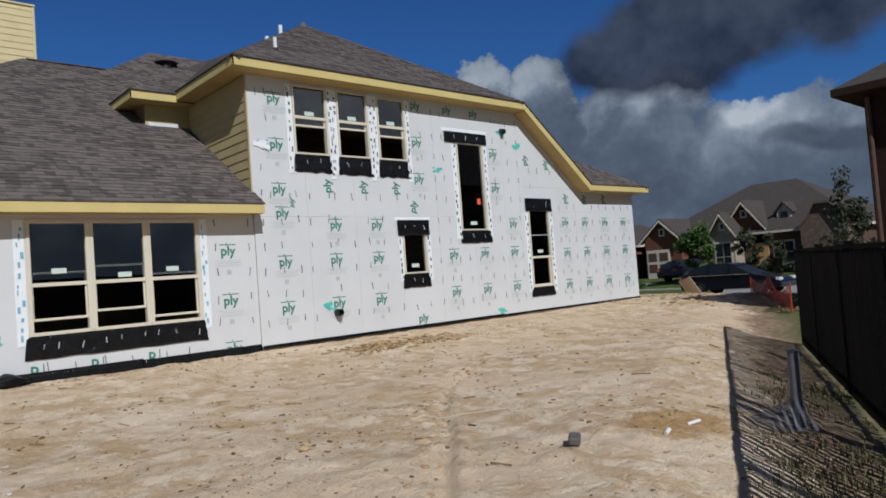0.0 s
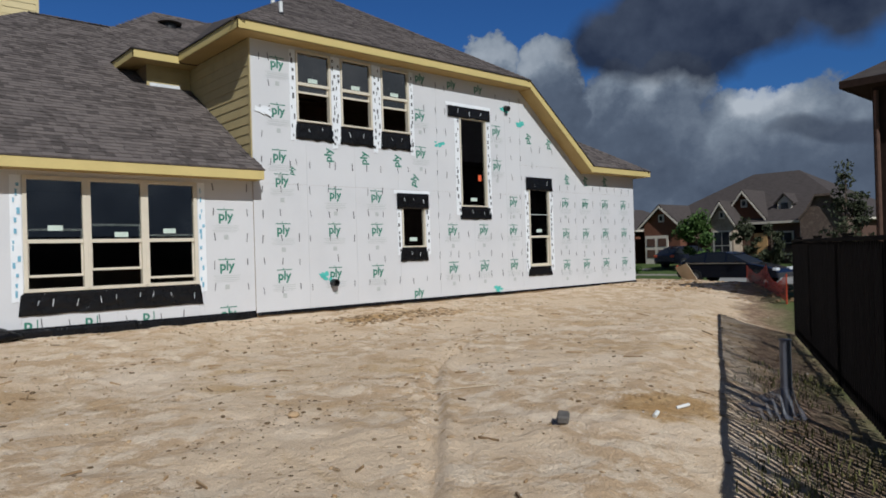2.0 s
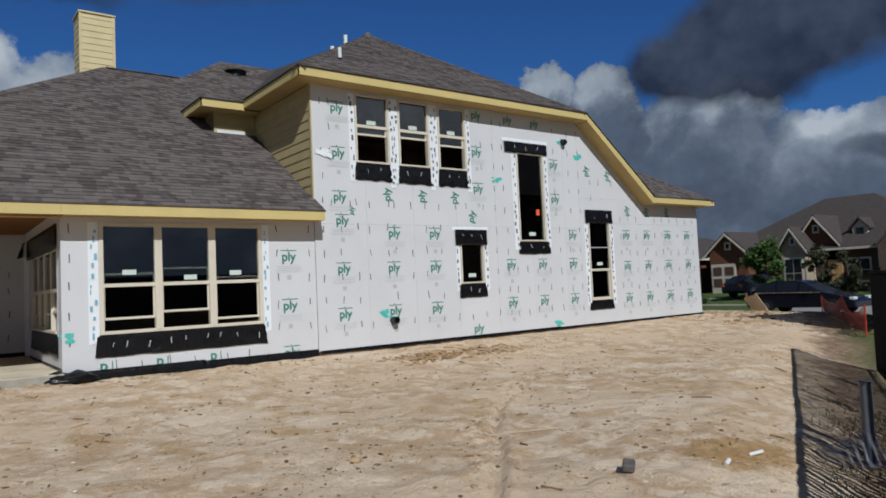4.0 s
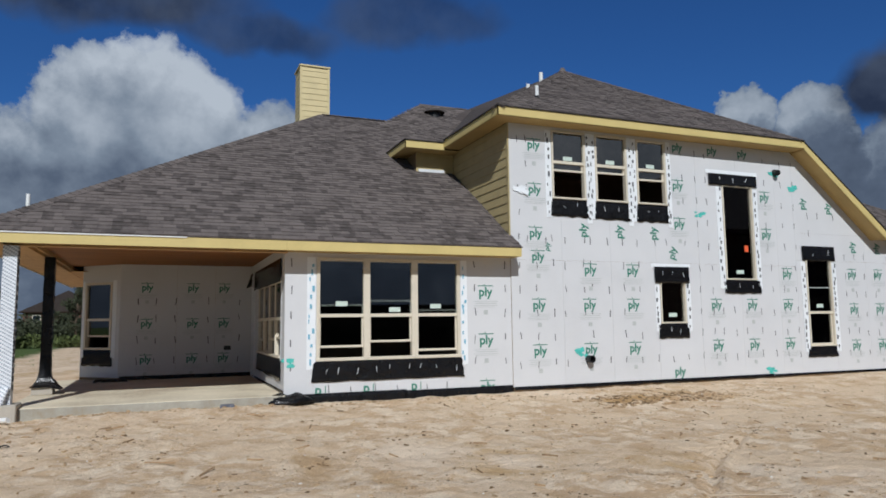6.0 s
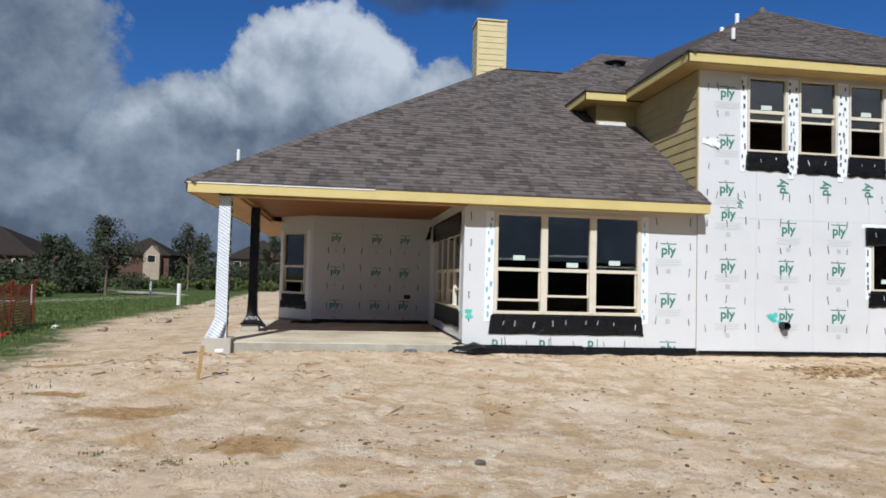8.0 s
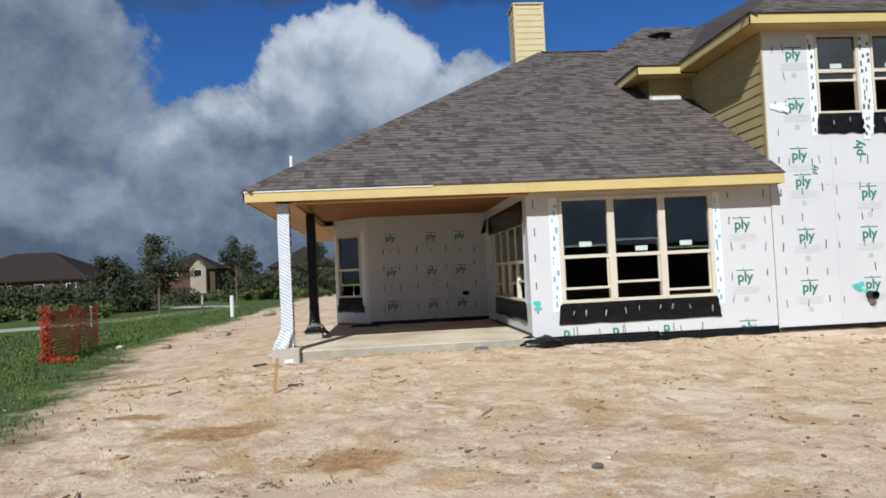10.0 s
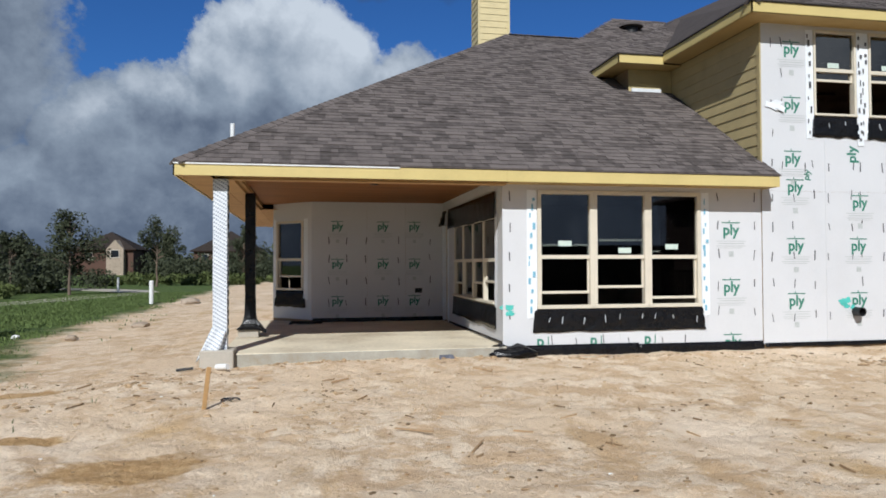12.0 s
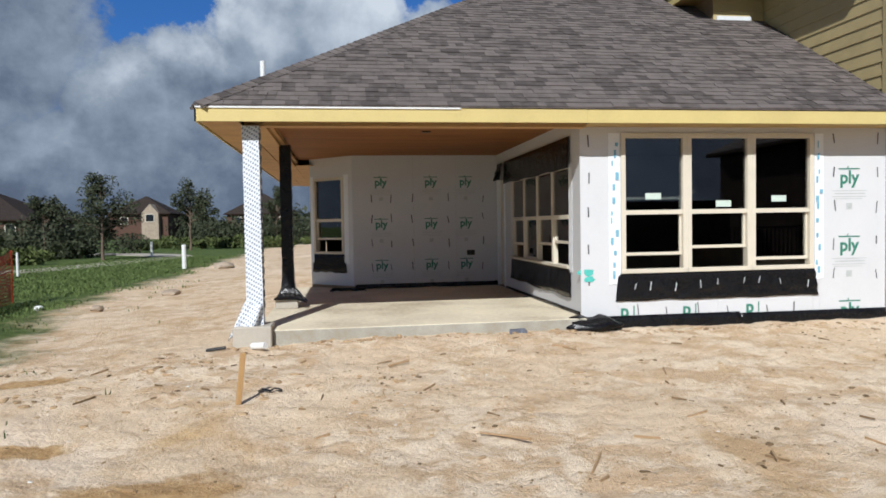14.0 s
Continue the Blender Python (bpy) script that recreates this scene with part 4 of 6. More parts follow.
# ---- patio ----
def patio():
    s = tagged(part("patio_slab", box(-2.22, SX - 0.01, 14.0, BY + 0.8, -0.25, SLAB_Z, 0.012), SLAB), "sunlit bare concrete patio slab", "patio", kind="structure")
    part("slab_edge", box(-2.0, SX - 0.02, 13.984, 13.996, -0.2, SLAB_Z - 0.006, 0.004), SLAB_EDGE, s, "rough grey formed edge of the slab")
    c = thing("ceiling_patio", "orange-brown plywood patio ceiling", "ceiling", kind="structure")
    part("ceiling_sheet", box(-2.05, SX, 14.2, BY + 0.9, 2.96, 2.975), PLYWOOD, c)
    part("beam", box(-2.05, SX, 14.02, 14.2, 2.80, 3.0), RAW_WOOD, c, "header beam over the patio front")
    part("beam", box(-2.30, -2.05, 14.205, 27.0, 2.82, 3.0), RAW_WOOD, c, "beam along the open side")
    part("soffit", box(-2.05, -1.60, 19.9, 27.0, 2.83, 2.845), RAW_WOOD, c)
    part("ledger", box(-2.05, -2.0, 14.2, 20.3, 2.88, 2.96), RAW_WOOD, c)
    part("ceiling_box", box(0.05, 0.17, 15.6, 15.72, 2.945, 2.96), BLACK_PIPE, c, "round black fixture box")


patio()


def wrapped_post():
    p = thing("patio_post_wrapped", "patio post wrapped in white printed plastic on a concrete pier", "post")
    part("pier", box(-2.45, -2.0, 13.86, 14.3, -0.2, 0.42, 0.012), CONCRETE, p)
    bm = bmesh.new()
    rows = []
    n = 22
    for j in range(n + 1):
        z = 0.42 + (2.80 - 0.42) * j / n
        wide = 0.105 + 0.012 * noise.noise(Vector((0, 0, z * 3)))
        ring = []
        for k in range(16):
            t = 2 * math.pi * k / 16
            c, s = math.cos(t), math.sin(t)
            q = max(abs(c), abs(s))
            r = wide / q * (0.96 + 0.05 * noise.noise(Vector((c * 2, s * 2, z * 4))))
            ring.append(bm.verts.new((-2.20 + r * c * 0.95, 14.1 + r * s * 0.95, z)))
        rows.append(ring)
    for j in range(n):
        for k in range(16):
            bm.faces.new((rows[j][k], rows[j][(k + 1) % 16], rows[j + 1][(k + 1) % 16], rows[j + 1][k]))
    wrap = part("plastic_wrap", bm, WRAP, p, "white wrap with slanting grey print")
    bm = bmesh.new()
    rows = []
    for j in range(9):
        v = j / 8
        row = []
        for i in range(7):
            u = i / 6
            x = -2.30 - 0.21 * v * (1 - 0.75 * u) + 0.19 * u
            y = 13.985 - 0.05 * v - 0.02 * u - 0.028 * math.sin(u * 9 + v * 2) * (0.3 + v)
            row.append(bm.verts.new((x, y, 0.73 - 0.06 * u - (0.47 - 0.22 * u) * v + 0.02 * math.sin(u * 8))))
        rows.append(row)
    for j in range(8):
        for i in range(6):
            bm.faces.new((rows[j][i], rows[j][i + 1], rows[j + 1][i + 1], rows[j + 1][i]))
    bm.normal_update()
    bmesh.ops.solidify(bm, geom=bm.faces[:], thickness=0.004)
    for f in bm.faces:
        f.smooth = True
    part("loose_wrap", bm, WRAP, p, "loose flap of printed wrap at the foot")
    for k in range(16):
        part("printed_bar", box(-2.094, -2.090, 14.05, 14.13, 0.62 + 0.135 * k, 0.70 + 0.135 * k), DARK_INK, p)


def wrap_material():
    m = material("printed_plastic_wrap", (0.72, 0.74, 0.77), 0.4, 0.1, 8, 60, 0.3)
    add, join = nodes_of(m.node_tree)
    bsdf = m.node_tree.nodes["Principled BSDF"]
    was = bsdf.inputs["Base Color"].links[0].from_socket
    geo = add("NewGeometry")
    turn = add("Mapping", in_Rotation=(0.0, radians(-32), 0.0), in_Scale=(1, 1, 1))
    join(geo.outputs["Position"], turn.inputs[0])
    rows = add("TexWave", wave_type="BANDS", bands_direction="Z", in_Scale=6.5, in_Distortion=0.3)
    dots = add("TexWave", wave_type="BANDS", bands_direction="X", in_Scale=10.0, in_Distortion=1.2)
    join(turn.outputs[0], rows.inputs[0]), join(turn.outputs[0], dots.inputs[0])
    mul = add("Math", operation="MULTIPLY")
    join(rows.outputs["Fac"], mul.inputs[0]), join(dots.outputs["Fac"], mul.inputs[1])
    cut = add("MapRange", in_1=0.32, in_2=0.5)
    join(mul.outputs[0], cut.inputs[0])
    mix = add("Mix", data_type="RGBA")
    mix.inputs[7].default_value = (0.20, 0.24, 0.31, 1)
    join(cut.outputs[0], mix.inputs[0]), join(was, mix.inputs[6]), join(mix.outputs[2], bsdf.inputs["Base Color"])
    return m


WRAP = wrap_material()
wrapped_post()


def black_post():
    p = thing("patio_post_black", "patio post wrapped in black membrane on a low pier", "post")
    cx, cy = -1.98, 16.4
    part("pier", box(cx - 0.19, cx + 0.15, cy - 0.17, cy + 0.17, SLAB_Z, SLAB_Z + 0.14, 0.01), CONCRETE, p)
    bm = bmesh.new()
    rows = []
    n = 26
    for j in range(n + 1):
        z = SLAB_Z + 0.14 + (2.84 - SLAB_Z - 0.14) * (j / n) ** 1.25
        foot = 0.14 * math.exp(-(z - SLAB_Z - 0.14) / 0.10)
        ring = []
        for k in range(16):
            t = 2 * math.pi * k / 16
            c, s = math.cos(t), math.sin(t)
            r = (0.088 + foot) / max(abs(c), abs(s)) * (0.97 + 0.07 * noise.noise(Vector((c * 3, s * 3, z * 6))))
            drop = 0.10 * foot / 0.14 if c > 0.5 else 0.0
            ring.append(bm.verts.new((cx + r * c * (1.25 if c > 0 and foot > 0.03 else 1), cy + r * s, z - drop * 0.6)))
        rows.append(ring)
    for j in range(n):
        for k in range(16):
            bm.faces.new((rows[j][k], rows[j][(k + 1) % 16], rows[j + 1][(k + 1) % 16], rows[j + 1][k]))
    part("membrane_wrap", bm, BLACK_FLASH, p, "wrinkled black membrane spread at the foot")


black_post()


# ---- prints on the sheathing ----
def word_mesh(word, high):
    cu = bpy.data.curves.new("word", "FONT")
    cu.body, cu.size, cu.align_x, cu.align_y, cu.offset = word, high, "CENTER", "CENTER", 0.007
    ob = bpy.data.objects.new("word", cu)
    scene.collection.objects.link(ob)
    me = bpy.data.meshes.new_from_object(ob)
    bpy.data.objects.remove(ob)
    bpy.data.curves.remove(cu)
    return me


PLY_MESH = word_mesh("ply", 0.25)
PLY_MESH.materials.append(GREEN_INK)
P_MESH = word_mesh("p", 0.24)
P_MESH.materials.append(GREEN_INK)


def flat_bars(bars):
    """Thin bars in the x-y plane: x0, x1, y0, y1."""
    verts, faces = [], []
    for a, b, c, d in bars:
        n = len(verts)
        verts += [(a, c, 0), (b, c, 0), (b, d, 0), (a, d, 0)]
        faces.append((n, n + 1, n + 2, n + 3))
    return mesh_of("bars", verts, faces)


BAR_MESH = flat_bars([(-0.165, 0.165, 0.115, 0.133), (-0.03, -0.015, 0.133, 0.165)])
BAR_MESH.materials.append(GREEN_INK)
SIDE_BAR = flat_bars([(-0.009, 0.009, -0.07, 0.07)])
SIDE_BAR.materials.append(GREEN_INK)
LINE_MESH = flat_bars([(-0.27, 0.27, -0.185, -0.176), (-0.22, 0.24, -0.225, -0.213), (-0.26, 0.26, -0.265, -0.256), (-0.24, 0.2, -0.295, -0.287), (-0.045, 0.045, -0.44, -0.35)])
LINE_MESH.materials.append(GREY_INK)


def stamp(parent, at, spin=0.0, bars=True):
    """One print: the green word under its bar, and the small grey lines below it. at: a pose whose x-y plane is the wall."""
    m = at @ pose(0, 0, 0, 0, 0, spin)
    link("printed_word", PLY_MESH, None, parent, at=m)
    if bars:
        link("printed_bar", BAR_MESH, None, parent, at=m)
        link("printed_lines", LINE_MESH, None, parent, at=m)


def front_at(x, z, y):
    return pose(x, y - 0.0035, z, 90, 0, 0)


def front_prints():
    for x in (7.04, 8.25, 9.36, 11.65, 12.73, 13.85):
        for z in (0.96, 1.88):
            stamp(WALL_FRONT, front_at(x, z, FY))
    for x in (7.04, 8.29, 9.37, 13.88):
        stamp(WALL_FRONT, front_at(x, 2.62 if x > 8 else 2.87, FY))
    for x in (16.08, 17.02, 18.01, 19.0):
        for z in (0.87, 1.77, 2.64):
            stamp(WALL_FRONT, front_at(x, z, FY))
    for z in (3.35, 4.26, 5.20):
        stamp(WALL_FRONT, front_at(7.0, z, FY))
    stamp(WALL_FRONT, front_at(10.53, 0.42, FY), 0, False)
    for x in (8.15, 9.06, 9.97):
        stamp(WALL_FRONT, front_at(x, 3.45, FY), 90, False)
    stamp(WALL_FRONT, front_at(10.47, 3.03, FY), 75, False)
    stamp(WALL_FRONT, front_at(7.27, 3.08, FY) @ Matrix.Scale(0.6, 4), 80, False)
    for z in (3.70, 4.57):
        stamp(WALL_FRONT, front_at(10.70, z, FY))
    for z in (3.55, 4.45):
        stamp(WALL_FRONT, front_at(13.29, z, FY))
    for x in (10.73, 11.74, 12.66):
        stamp(WALL_FRONT, front_at(x, 5.46, FY), 0, False)
    for x, z in ((14.53, 4.35), (15.38, 4.27), (16.16, 3.32), (17.04, 3.31), (18.0, 3.34)):
        stamp(WALL_FRONT, front_at(x, z, FY), 90, False)
    for z in (1.20, 2.14):
        stamp(WALL_WING, front_at(5.85, z, LY))
    stamp(WALL_WING, front_at(5.86, 0.30, LY))
    for x in (2.55, 3.43, 4.35):
        link("printed_letter", P_MESH, None, WALL_WING, at=front_at(x, 0.39, LY))
        link("printed_bar", SIDE_BAR, None, WALL_WING, at=front_at(x + 0.13, 0.39, LY))
    back = bpy.data.objects["wall_patio_back"]
    for x in (-0.37, 0.62, 1.32):
        for z in (0.80, 1.61, 2.43):
            stamp(back, front_at(x, z, BY) @ Matrix.Scale(0.82, 4))
    # fastener marks, in columns at the studs and in rows
    rnd = random.Random(4)
    low, high_rows = (0.72, 1.25, 1.73, 2.22, 2.72), (3.24, 3.76, 4.27, 4.78, 5.32)
    runs = ((WALL_FRONT, (6.60, 7.00, 7.41, 7.67, 8.14, 8.31, 8.74, 9.14, 9.55, 9.97, 10.37, 10.80, 11.21, 11.58, 11.84, 12.20, 12.53, 12.98, 13.39, 13.77, 14.16), low, FY, [WIN_TALL, WIN_NARROW, WIN_SMALL]),
            (WALL_FRONT, (6.62, 6.81, 7.24, 7.38, 7.68, 8.17, 8.32, 8.76, 9.13, 9.52, 9.99, 10.30, 10.82, 11.21, 11.50, 13.30, 13.84, 14.22), high_rows, FY, [WIN_TALL, *WIN_UP]),
            (WALL_FRONT, (14.67, 14.99, 15.54), (3.60, 4.05), FY, [WIN_NARROW]),
            (WALL_FRONT, (15.85, 16.21, 16.53, 16.92, 17.40, 17.77, 18.14, 18.52, 18.90, 19.30), (0.70, 1.20, 1.66, 2.14, 2.62, 3.10), FY, [WIN_NARROW]),
            (WALL_WING, (2.06, 5.62, 6.28), (0.80, 1.25, 1.72, 2.20, 2.66), LY, [WIN_BIG]),
            (WALL_WING, (2.75, 3.15, 3.60, 4.02, 4.60, 5.00), (0.38,), LY, []),
            (back, (-0.56, -0.18, 0.24, 0.96, 1.66), (0.76, 1.24), BY, []),
            (back, (-0.56, -0.18, 0.24, 0.96, 1.66), (1.72, 2.12), BY, []))
    for parent, columns, rows, y, holes in runs:
        verts, faces = [], []
        for x in columns:
            for z in rows:
                a, c = x + rnd.uniform(-0.015, 0.015), z + rnd.uniform(-0.04, 0.04)
                if any(h[0] - 0.2 < a < h[1] + 0.2 and h[2] - 0.42 < c < h[3] + 0.35 for h in holes) or rnd.random() < 0.04:
                    continue
                t, w, h = rnd.uniform(-0.014, 0.010), rnd.uniform(0.007, 0.011), rnd.uniform(0.06, 0.085)
                n = len(verts)
                verts += [(a - w - t, y - 0.003, c - h), (a + w - t, y - 0.003, c - h), (a + w + t, y - 0.003, c + h), (a - w + t, y - 0.003, c + h)]
                faces.append((n, n + 1, n + 2, n + 3))
        tagged(link("fastener_marks", mesh_of("fastener_marks", verts, faces), DARK_INK, parent), "dark fastener marks on the sheathing", kind="stuff")


front_prints()


# ---- details of the walls ----
def wall_details():
    strip = thing("base_flashing", "black membrane strip along the foot of the walls", "trim", kind="structure")
    for k, (x0, x1, z0, z1, y) in enumerate(((1.98, 4.2, 0.12, 0.335, LY), (4.2, 6.44, 0.14, 0.315, LY), (6.44, 9.8, 0.20, 0.275, FY), (9.8, 13.25, 0.20, 0.275, FY), (13.25, 19.6, 0.20, 0.262, FY))):
        part("membrane", crumpled(x0, x1, z0, z1, y, 200 + k, 0.0, int((x1 - x0) * 14), 3, 0.02), BLACK_FLASH, strip)
    part("membrane", crumpled(-0.9, SX, SLAB_Z + 0.005, SLAB_Z + 0.09, BY, 210, 0.0, 30, 3, 0.02), BLACK_FLASH, strip)
    m = Matrix(((0, 1, 0, SX), (-1, 0, 0, 0), (0, 0, 1, 0), (0, 0, 0, 1)))
    part("membrane", crumpled(-18.4, -14.25, SLAB_Z + 0.005, SLAB_Z + 0.05, 0.0, 211, 0.0, 40, 3, 0.015), BLACK_FLASH, strip, "", m)
    # the loose fold at the corner of the wing
    bm = bmesh.new()
    rows = []
    for j in range(9):
        v = j / 8
        ring = []
        for k in range(14):
            t = math.pi * (0.85 + 1.25 * k / 13)
            r = 0.12 + 0.25 * math.sin(v * 2.6) * (0.8 + 0.4 * noise.noise(Vector((k * 0.5, j * 0.6, 2))))
            ring.append(bm.verts.new((2.02 + 1.35 * r * math.cos(t), 14.14 + 0.80 * r * math.sin(t), 0.17 + 0.20 * (1 - v) - 0.02 * math.cos(k))))
        rows.append(ring)
    for j in range(8):
        for k in range(13):
            bm.faces.new((rows[j][k], rows[j][k + 1], rows[j + 1][k + 1], rows[j + 1][k]))
    bm.normal_update()
    bmesh.ops.solidify(bm, geom=bm.faces[:], thickness=0.005)
    for f in bm.faces:
        f.smooth = True
    part("corner_fold", bm, BLACK_FLASH, strip, "loose fold of membrane at the corner")
    corner = thing("corner_trim", "white metal edge on the wing's corner", "trim", kind="structure")
    part("edge_strip", box(SX - 0.012, SX + 0.03, LY - 0.008, LY + 0.03, 0.30, 2.83), SHEATH, corner)
    for k, (parent, x, z, y) in enumerate(((WALL_WING, 2.06, 0.88, LY), (WALL_FRONT, 8.0, 0.90, FY), (WALL_FRONT, 13.2, 0.33, FY), (WALL_FRONT, 11.3, 3.92, FY), (WALL_FRONT, 13.62, 5.06, FY), (WALL_FRONT, 14.2, 4.72, FY))):
        rnd = random.Random(300 + k)
        bm = bmesh.new()
        for i in range(7):
            a, c = x + rnd.uniform(-0.13, 0.13), z + rnd.uniform(-0.07, 0.07)
            r, n = rnd.uniform(0.02, 0.055), 9
            vs = [bm.verts.new((a + 1.5 * r * math.cos(t) * (1 + 0.3 * math.sin(3 * t + i)), y - 0.0052 - 0.0004 * i, c + r * math.sin(t) * (1 + 0.3 * math.cos(2 * t + i)))) for t in (2 * math.pi * q / n for q in range(n))]
            bm.faces.new(vs)
        part("paint_mark", bm, TEAL_INK, parent, "teal sealant smear")
    vent = thing("vent_pipe_wall", "black open pipe sleeve through the sheathing", "pipe")
    bm = bmesh.new()
    sides = 20
    rings = []
    for y, r in ((FY + 0.02, 0.075), (FY - 0.16, 0.075), (FY - 0.16, 0.062), (FY + 0.01, 0.062)):
        rings.append([bm.verts.new((8.17 + r * math.cos(2 * math.pi * i / sides), y, 0.77 + r * math.sin(2 * math.pi * i / sides))) for i in range(sides)])
    for a, b in zip(rings, rings[1:]):
        for i in range(sides):
            bm.faces.new((a[i], a[(i + 1) % sides], b[(i + 1) % sides], b[i]))
    bm.faces.new(rings[-1])
    bmesh.ops.recalc_face_normals(bm, faces=bm.faces)
    part("sleeve", bm, BLACK_PIPE, vent)
    v2 = thing("vent_hood_wall", "small dark vent stub below the rake", "vent")
    part("stub", tube(bmesh.new(), (13.66, FY + 0.01, 5.09), (13.64, FY - 0.14, 5.05), 0.07, 16), BLACK_PIPE, v2)
    paper = thing("torn_wrap", "torn flap of white wrap on the upper corner", "wrap")
    for k, shape in enumerate(([(6.49, 4.21), (6.60, 4.19), (6.68, 4.15), (6.80, 4.16), (6.76, 4.24), (6.84, 4.30), (6.68, 4.33), (6.58, 4.28), (6.50, 4.31)], [(6.66, 4.20), (6.82, 4.12), (6.86, 4.20), (6.74, 4.27)])):
        bm = prism([(x, FY - 0.014 - 0.012 * k - 0.10 * abs(z - 4.26), z) for x, z in shape], (0, 0.004, 0))
        part("flap", bm, TAPE, paper)
    outlet = thing("outlet_box", "black electrical box in the patio wall", "outlet box")
    part("box", box(1.33, 1.49, BY - 0.02, BY, 0.97, 1.07, 0.006), BLACK_PIPE, outlet)


wall_details()


# ---- roof fittings ----
def roof_pipe(name, label, x, y, z0, z1, r, mat, boot=True):
    p = thing(name, label, "pipe")
    part("pipe", tube(bmesh.new(), (x, y, z0), (x, y, z1), r, 14), mat, p)
    if boot:
        part("boot", tube(bmesh.new(), (x, y, z0 - 0.03), (x, y, z0 + 0.07), r * 2.6, 14, r * 1.15), BLACK_PIPE, p)


def low_roof_z(y):
    return 3.0 + SLOPE * (y - EAVE_Y)


roof_pipe("roof_vent_pipe", "short white plastic vent pipe near the hip", -2.10, 14.6, low_roof_z(14.6) - 0.08, 3.70, 0.032, WHITE_PVC, False)
roof_pipe("roof_vent_pipe", "white vent pipe with dark boot on the upper roof", 7.41, 14.7, 6.38, 6.68, 0.04, WHITE_PVC)
roof_pipe("roof_vent_pipe", "white vent pipe behind the hip", 8.88, 17.0, 7.62, 7.96, 0.05, WHITE_PVC)
roof_pipe("roof_vent_pipe", "short white vent pipe behind the hip", 8.35, 16.75, 7.25, 7.50, 0.05, WHITE_PVC)


def roof_ventilator():
    v = thing("roof_ventilator", "low round dark ventilator on the rear roof", "vent")
    part("neck", tube(bmesh.new(), (7.55, 21.2, 7.70), (7.55, 21.2, 7.98), 0.20, 18), BLACK_PIPE, v)
    part("hood", tube(bmesh.new(), (7.55, 21.2, 7.97), (7.55, 21.2, 8.06), 0.33, 24, 0.22), VENT_GREY, v)


roof_ventilator()
tagged(part("peak_cap", tube(bmesh.new(), (10.1, 17.9, 8.42), (10.1, 17.9, 8.56), 0.12, 10, 0.05), SHINGLE), "dark cap on the roof peak", "cap")
tagged(part("drip_metal", box(-2.78, 0.3, EAVE_Y - 0.036, EAVE_Y - 0.021, 2.972, 2.991), WHITE_PVC), "bare bright metal drip edge", "trim", kind="structure")


# ---- the street side ----
ASPHALT = material("pale_concrete_street", (0.30, 0.29, 0.27), 0.9, 0.2, 0.6, 30, 0.2)
BRICK = material("red_brown_brick", (0.15, 0.062, 0.036), 0.85, 0.35, 9, 60, 0.3)
BRICK_DARK = material("dark_brown_brick", (0.10, 0.055, 0.04), 0.9, 0.35, 9, 60, 0.3)
# brown brick taken near black, its shade put into the colour
BRICK_SHADE = material("brown_brick_shade_in_colour", (0.035, 0.022, 0.018), 0.9, 0.35, 9, 60, 0.3, specular=0.05)
STONE = material("pale_limestone", (0.36, 0.29, 0.22), 0.85, 0.35, 4, 30, 0.3)
TRIM_WHITE = material("cream_trim", (0.62, 0.56, 0.47), 0.6, 0.1, 3, 30, 0.05)
ROOF_DISTANT = material("dark_distant_roof", (0.040, 0.032, 0.028), 0.92, 0.35, 3.0, 40, 0.4, specular=0.08)
DARK_GLASS = material("dark_house_glass", (0.015, 0.017, 0.02), 0.08, 0.2, 2, 10, 0.0)
CAR_PAINT = material("black_car_paint", (0.008, 0.009, 0.014), 0.12, 0.2, 2, 20, 0.0, specular=0.7)
TYRE = material("black_rubber", (0.015, 0.015, 0.015), 0.85, 0.3, 8, 60, 0.2)
CHROME = material("bright_chrome", (0.6, 0.6, 0.62), 0.2, 0.1, 5, 30, 0.0, metal=1.0)
LAMP = material("clear_headlamp", (0.65, 0.67, 0.7), 0.1, 0.1, 5, 30, 0.0)
# fence colour lowered to near black to stand for its backlit shade
FENCE_WOOD = material("fence_shade_in_colour", (0.006, 0.005, 0.005), 0.85, 0.4, 4, 50, 0.3, per_object=0.3, stretch=(1, 1, 0.2), specular=0.04)
LEAF = material("green_leaf", (0.055, 0.105, 0.022), 0.7, 0.4, 3, 20, 0.0, per_island=0.5, specular=0.3)
LEAF_DARK = material("dull_olive_leaf", (0.050, 0.058, 0.032), 0.75, 0.4, 3, 20, 0.0, per_island=0.5, specular=0.2)
REED = material("tall_meadow_grass", (0.085, 0.105, 0.035), 0.8, 0.4, 2, 20, 0.0, per_island=0.6, specular=0.2)
BARK = material("grey_brown_bark", (0.15, 0.11, 0.08), 0.9, 0.3, 6, 40, 0.4)
BLADE = material("lawn_blade", (0.100, 0.140, 0.042), 0.75, 0.4, 2, 20, 0.0, per_island=0.6, specular=0.25)
ORANGE_NET = material("orange_safety_netting", (0.40, 0.05, 0.018), 0.6, 0.2, 5, 40, 0.1)
GREY_SHEET = material("blue_grey_plastic", (0.12, 0.125, 0.15), 0.45, 0.2, 8, 40, 0.3)
CARD = material("tan_cardboard", (0.50, 0.41, 0.30), 0.8, 0.2, 3, 40, 0.1)
CLOD = material("dry_clay_clod", (0.40, 0.28, 0.165), 0.95, 0.4, 20, 90, 0.4, per_island=0.5, specular=0.1)
CHIP = material("weathered_wood_sliver", (0.30, 0.20, 0.11), 0.85, 0.4, 20, 90, 0.2, per_island=0.7, specular=0.2)


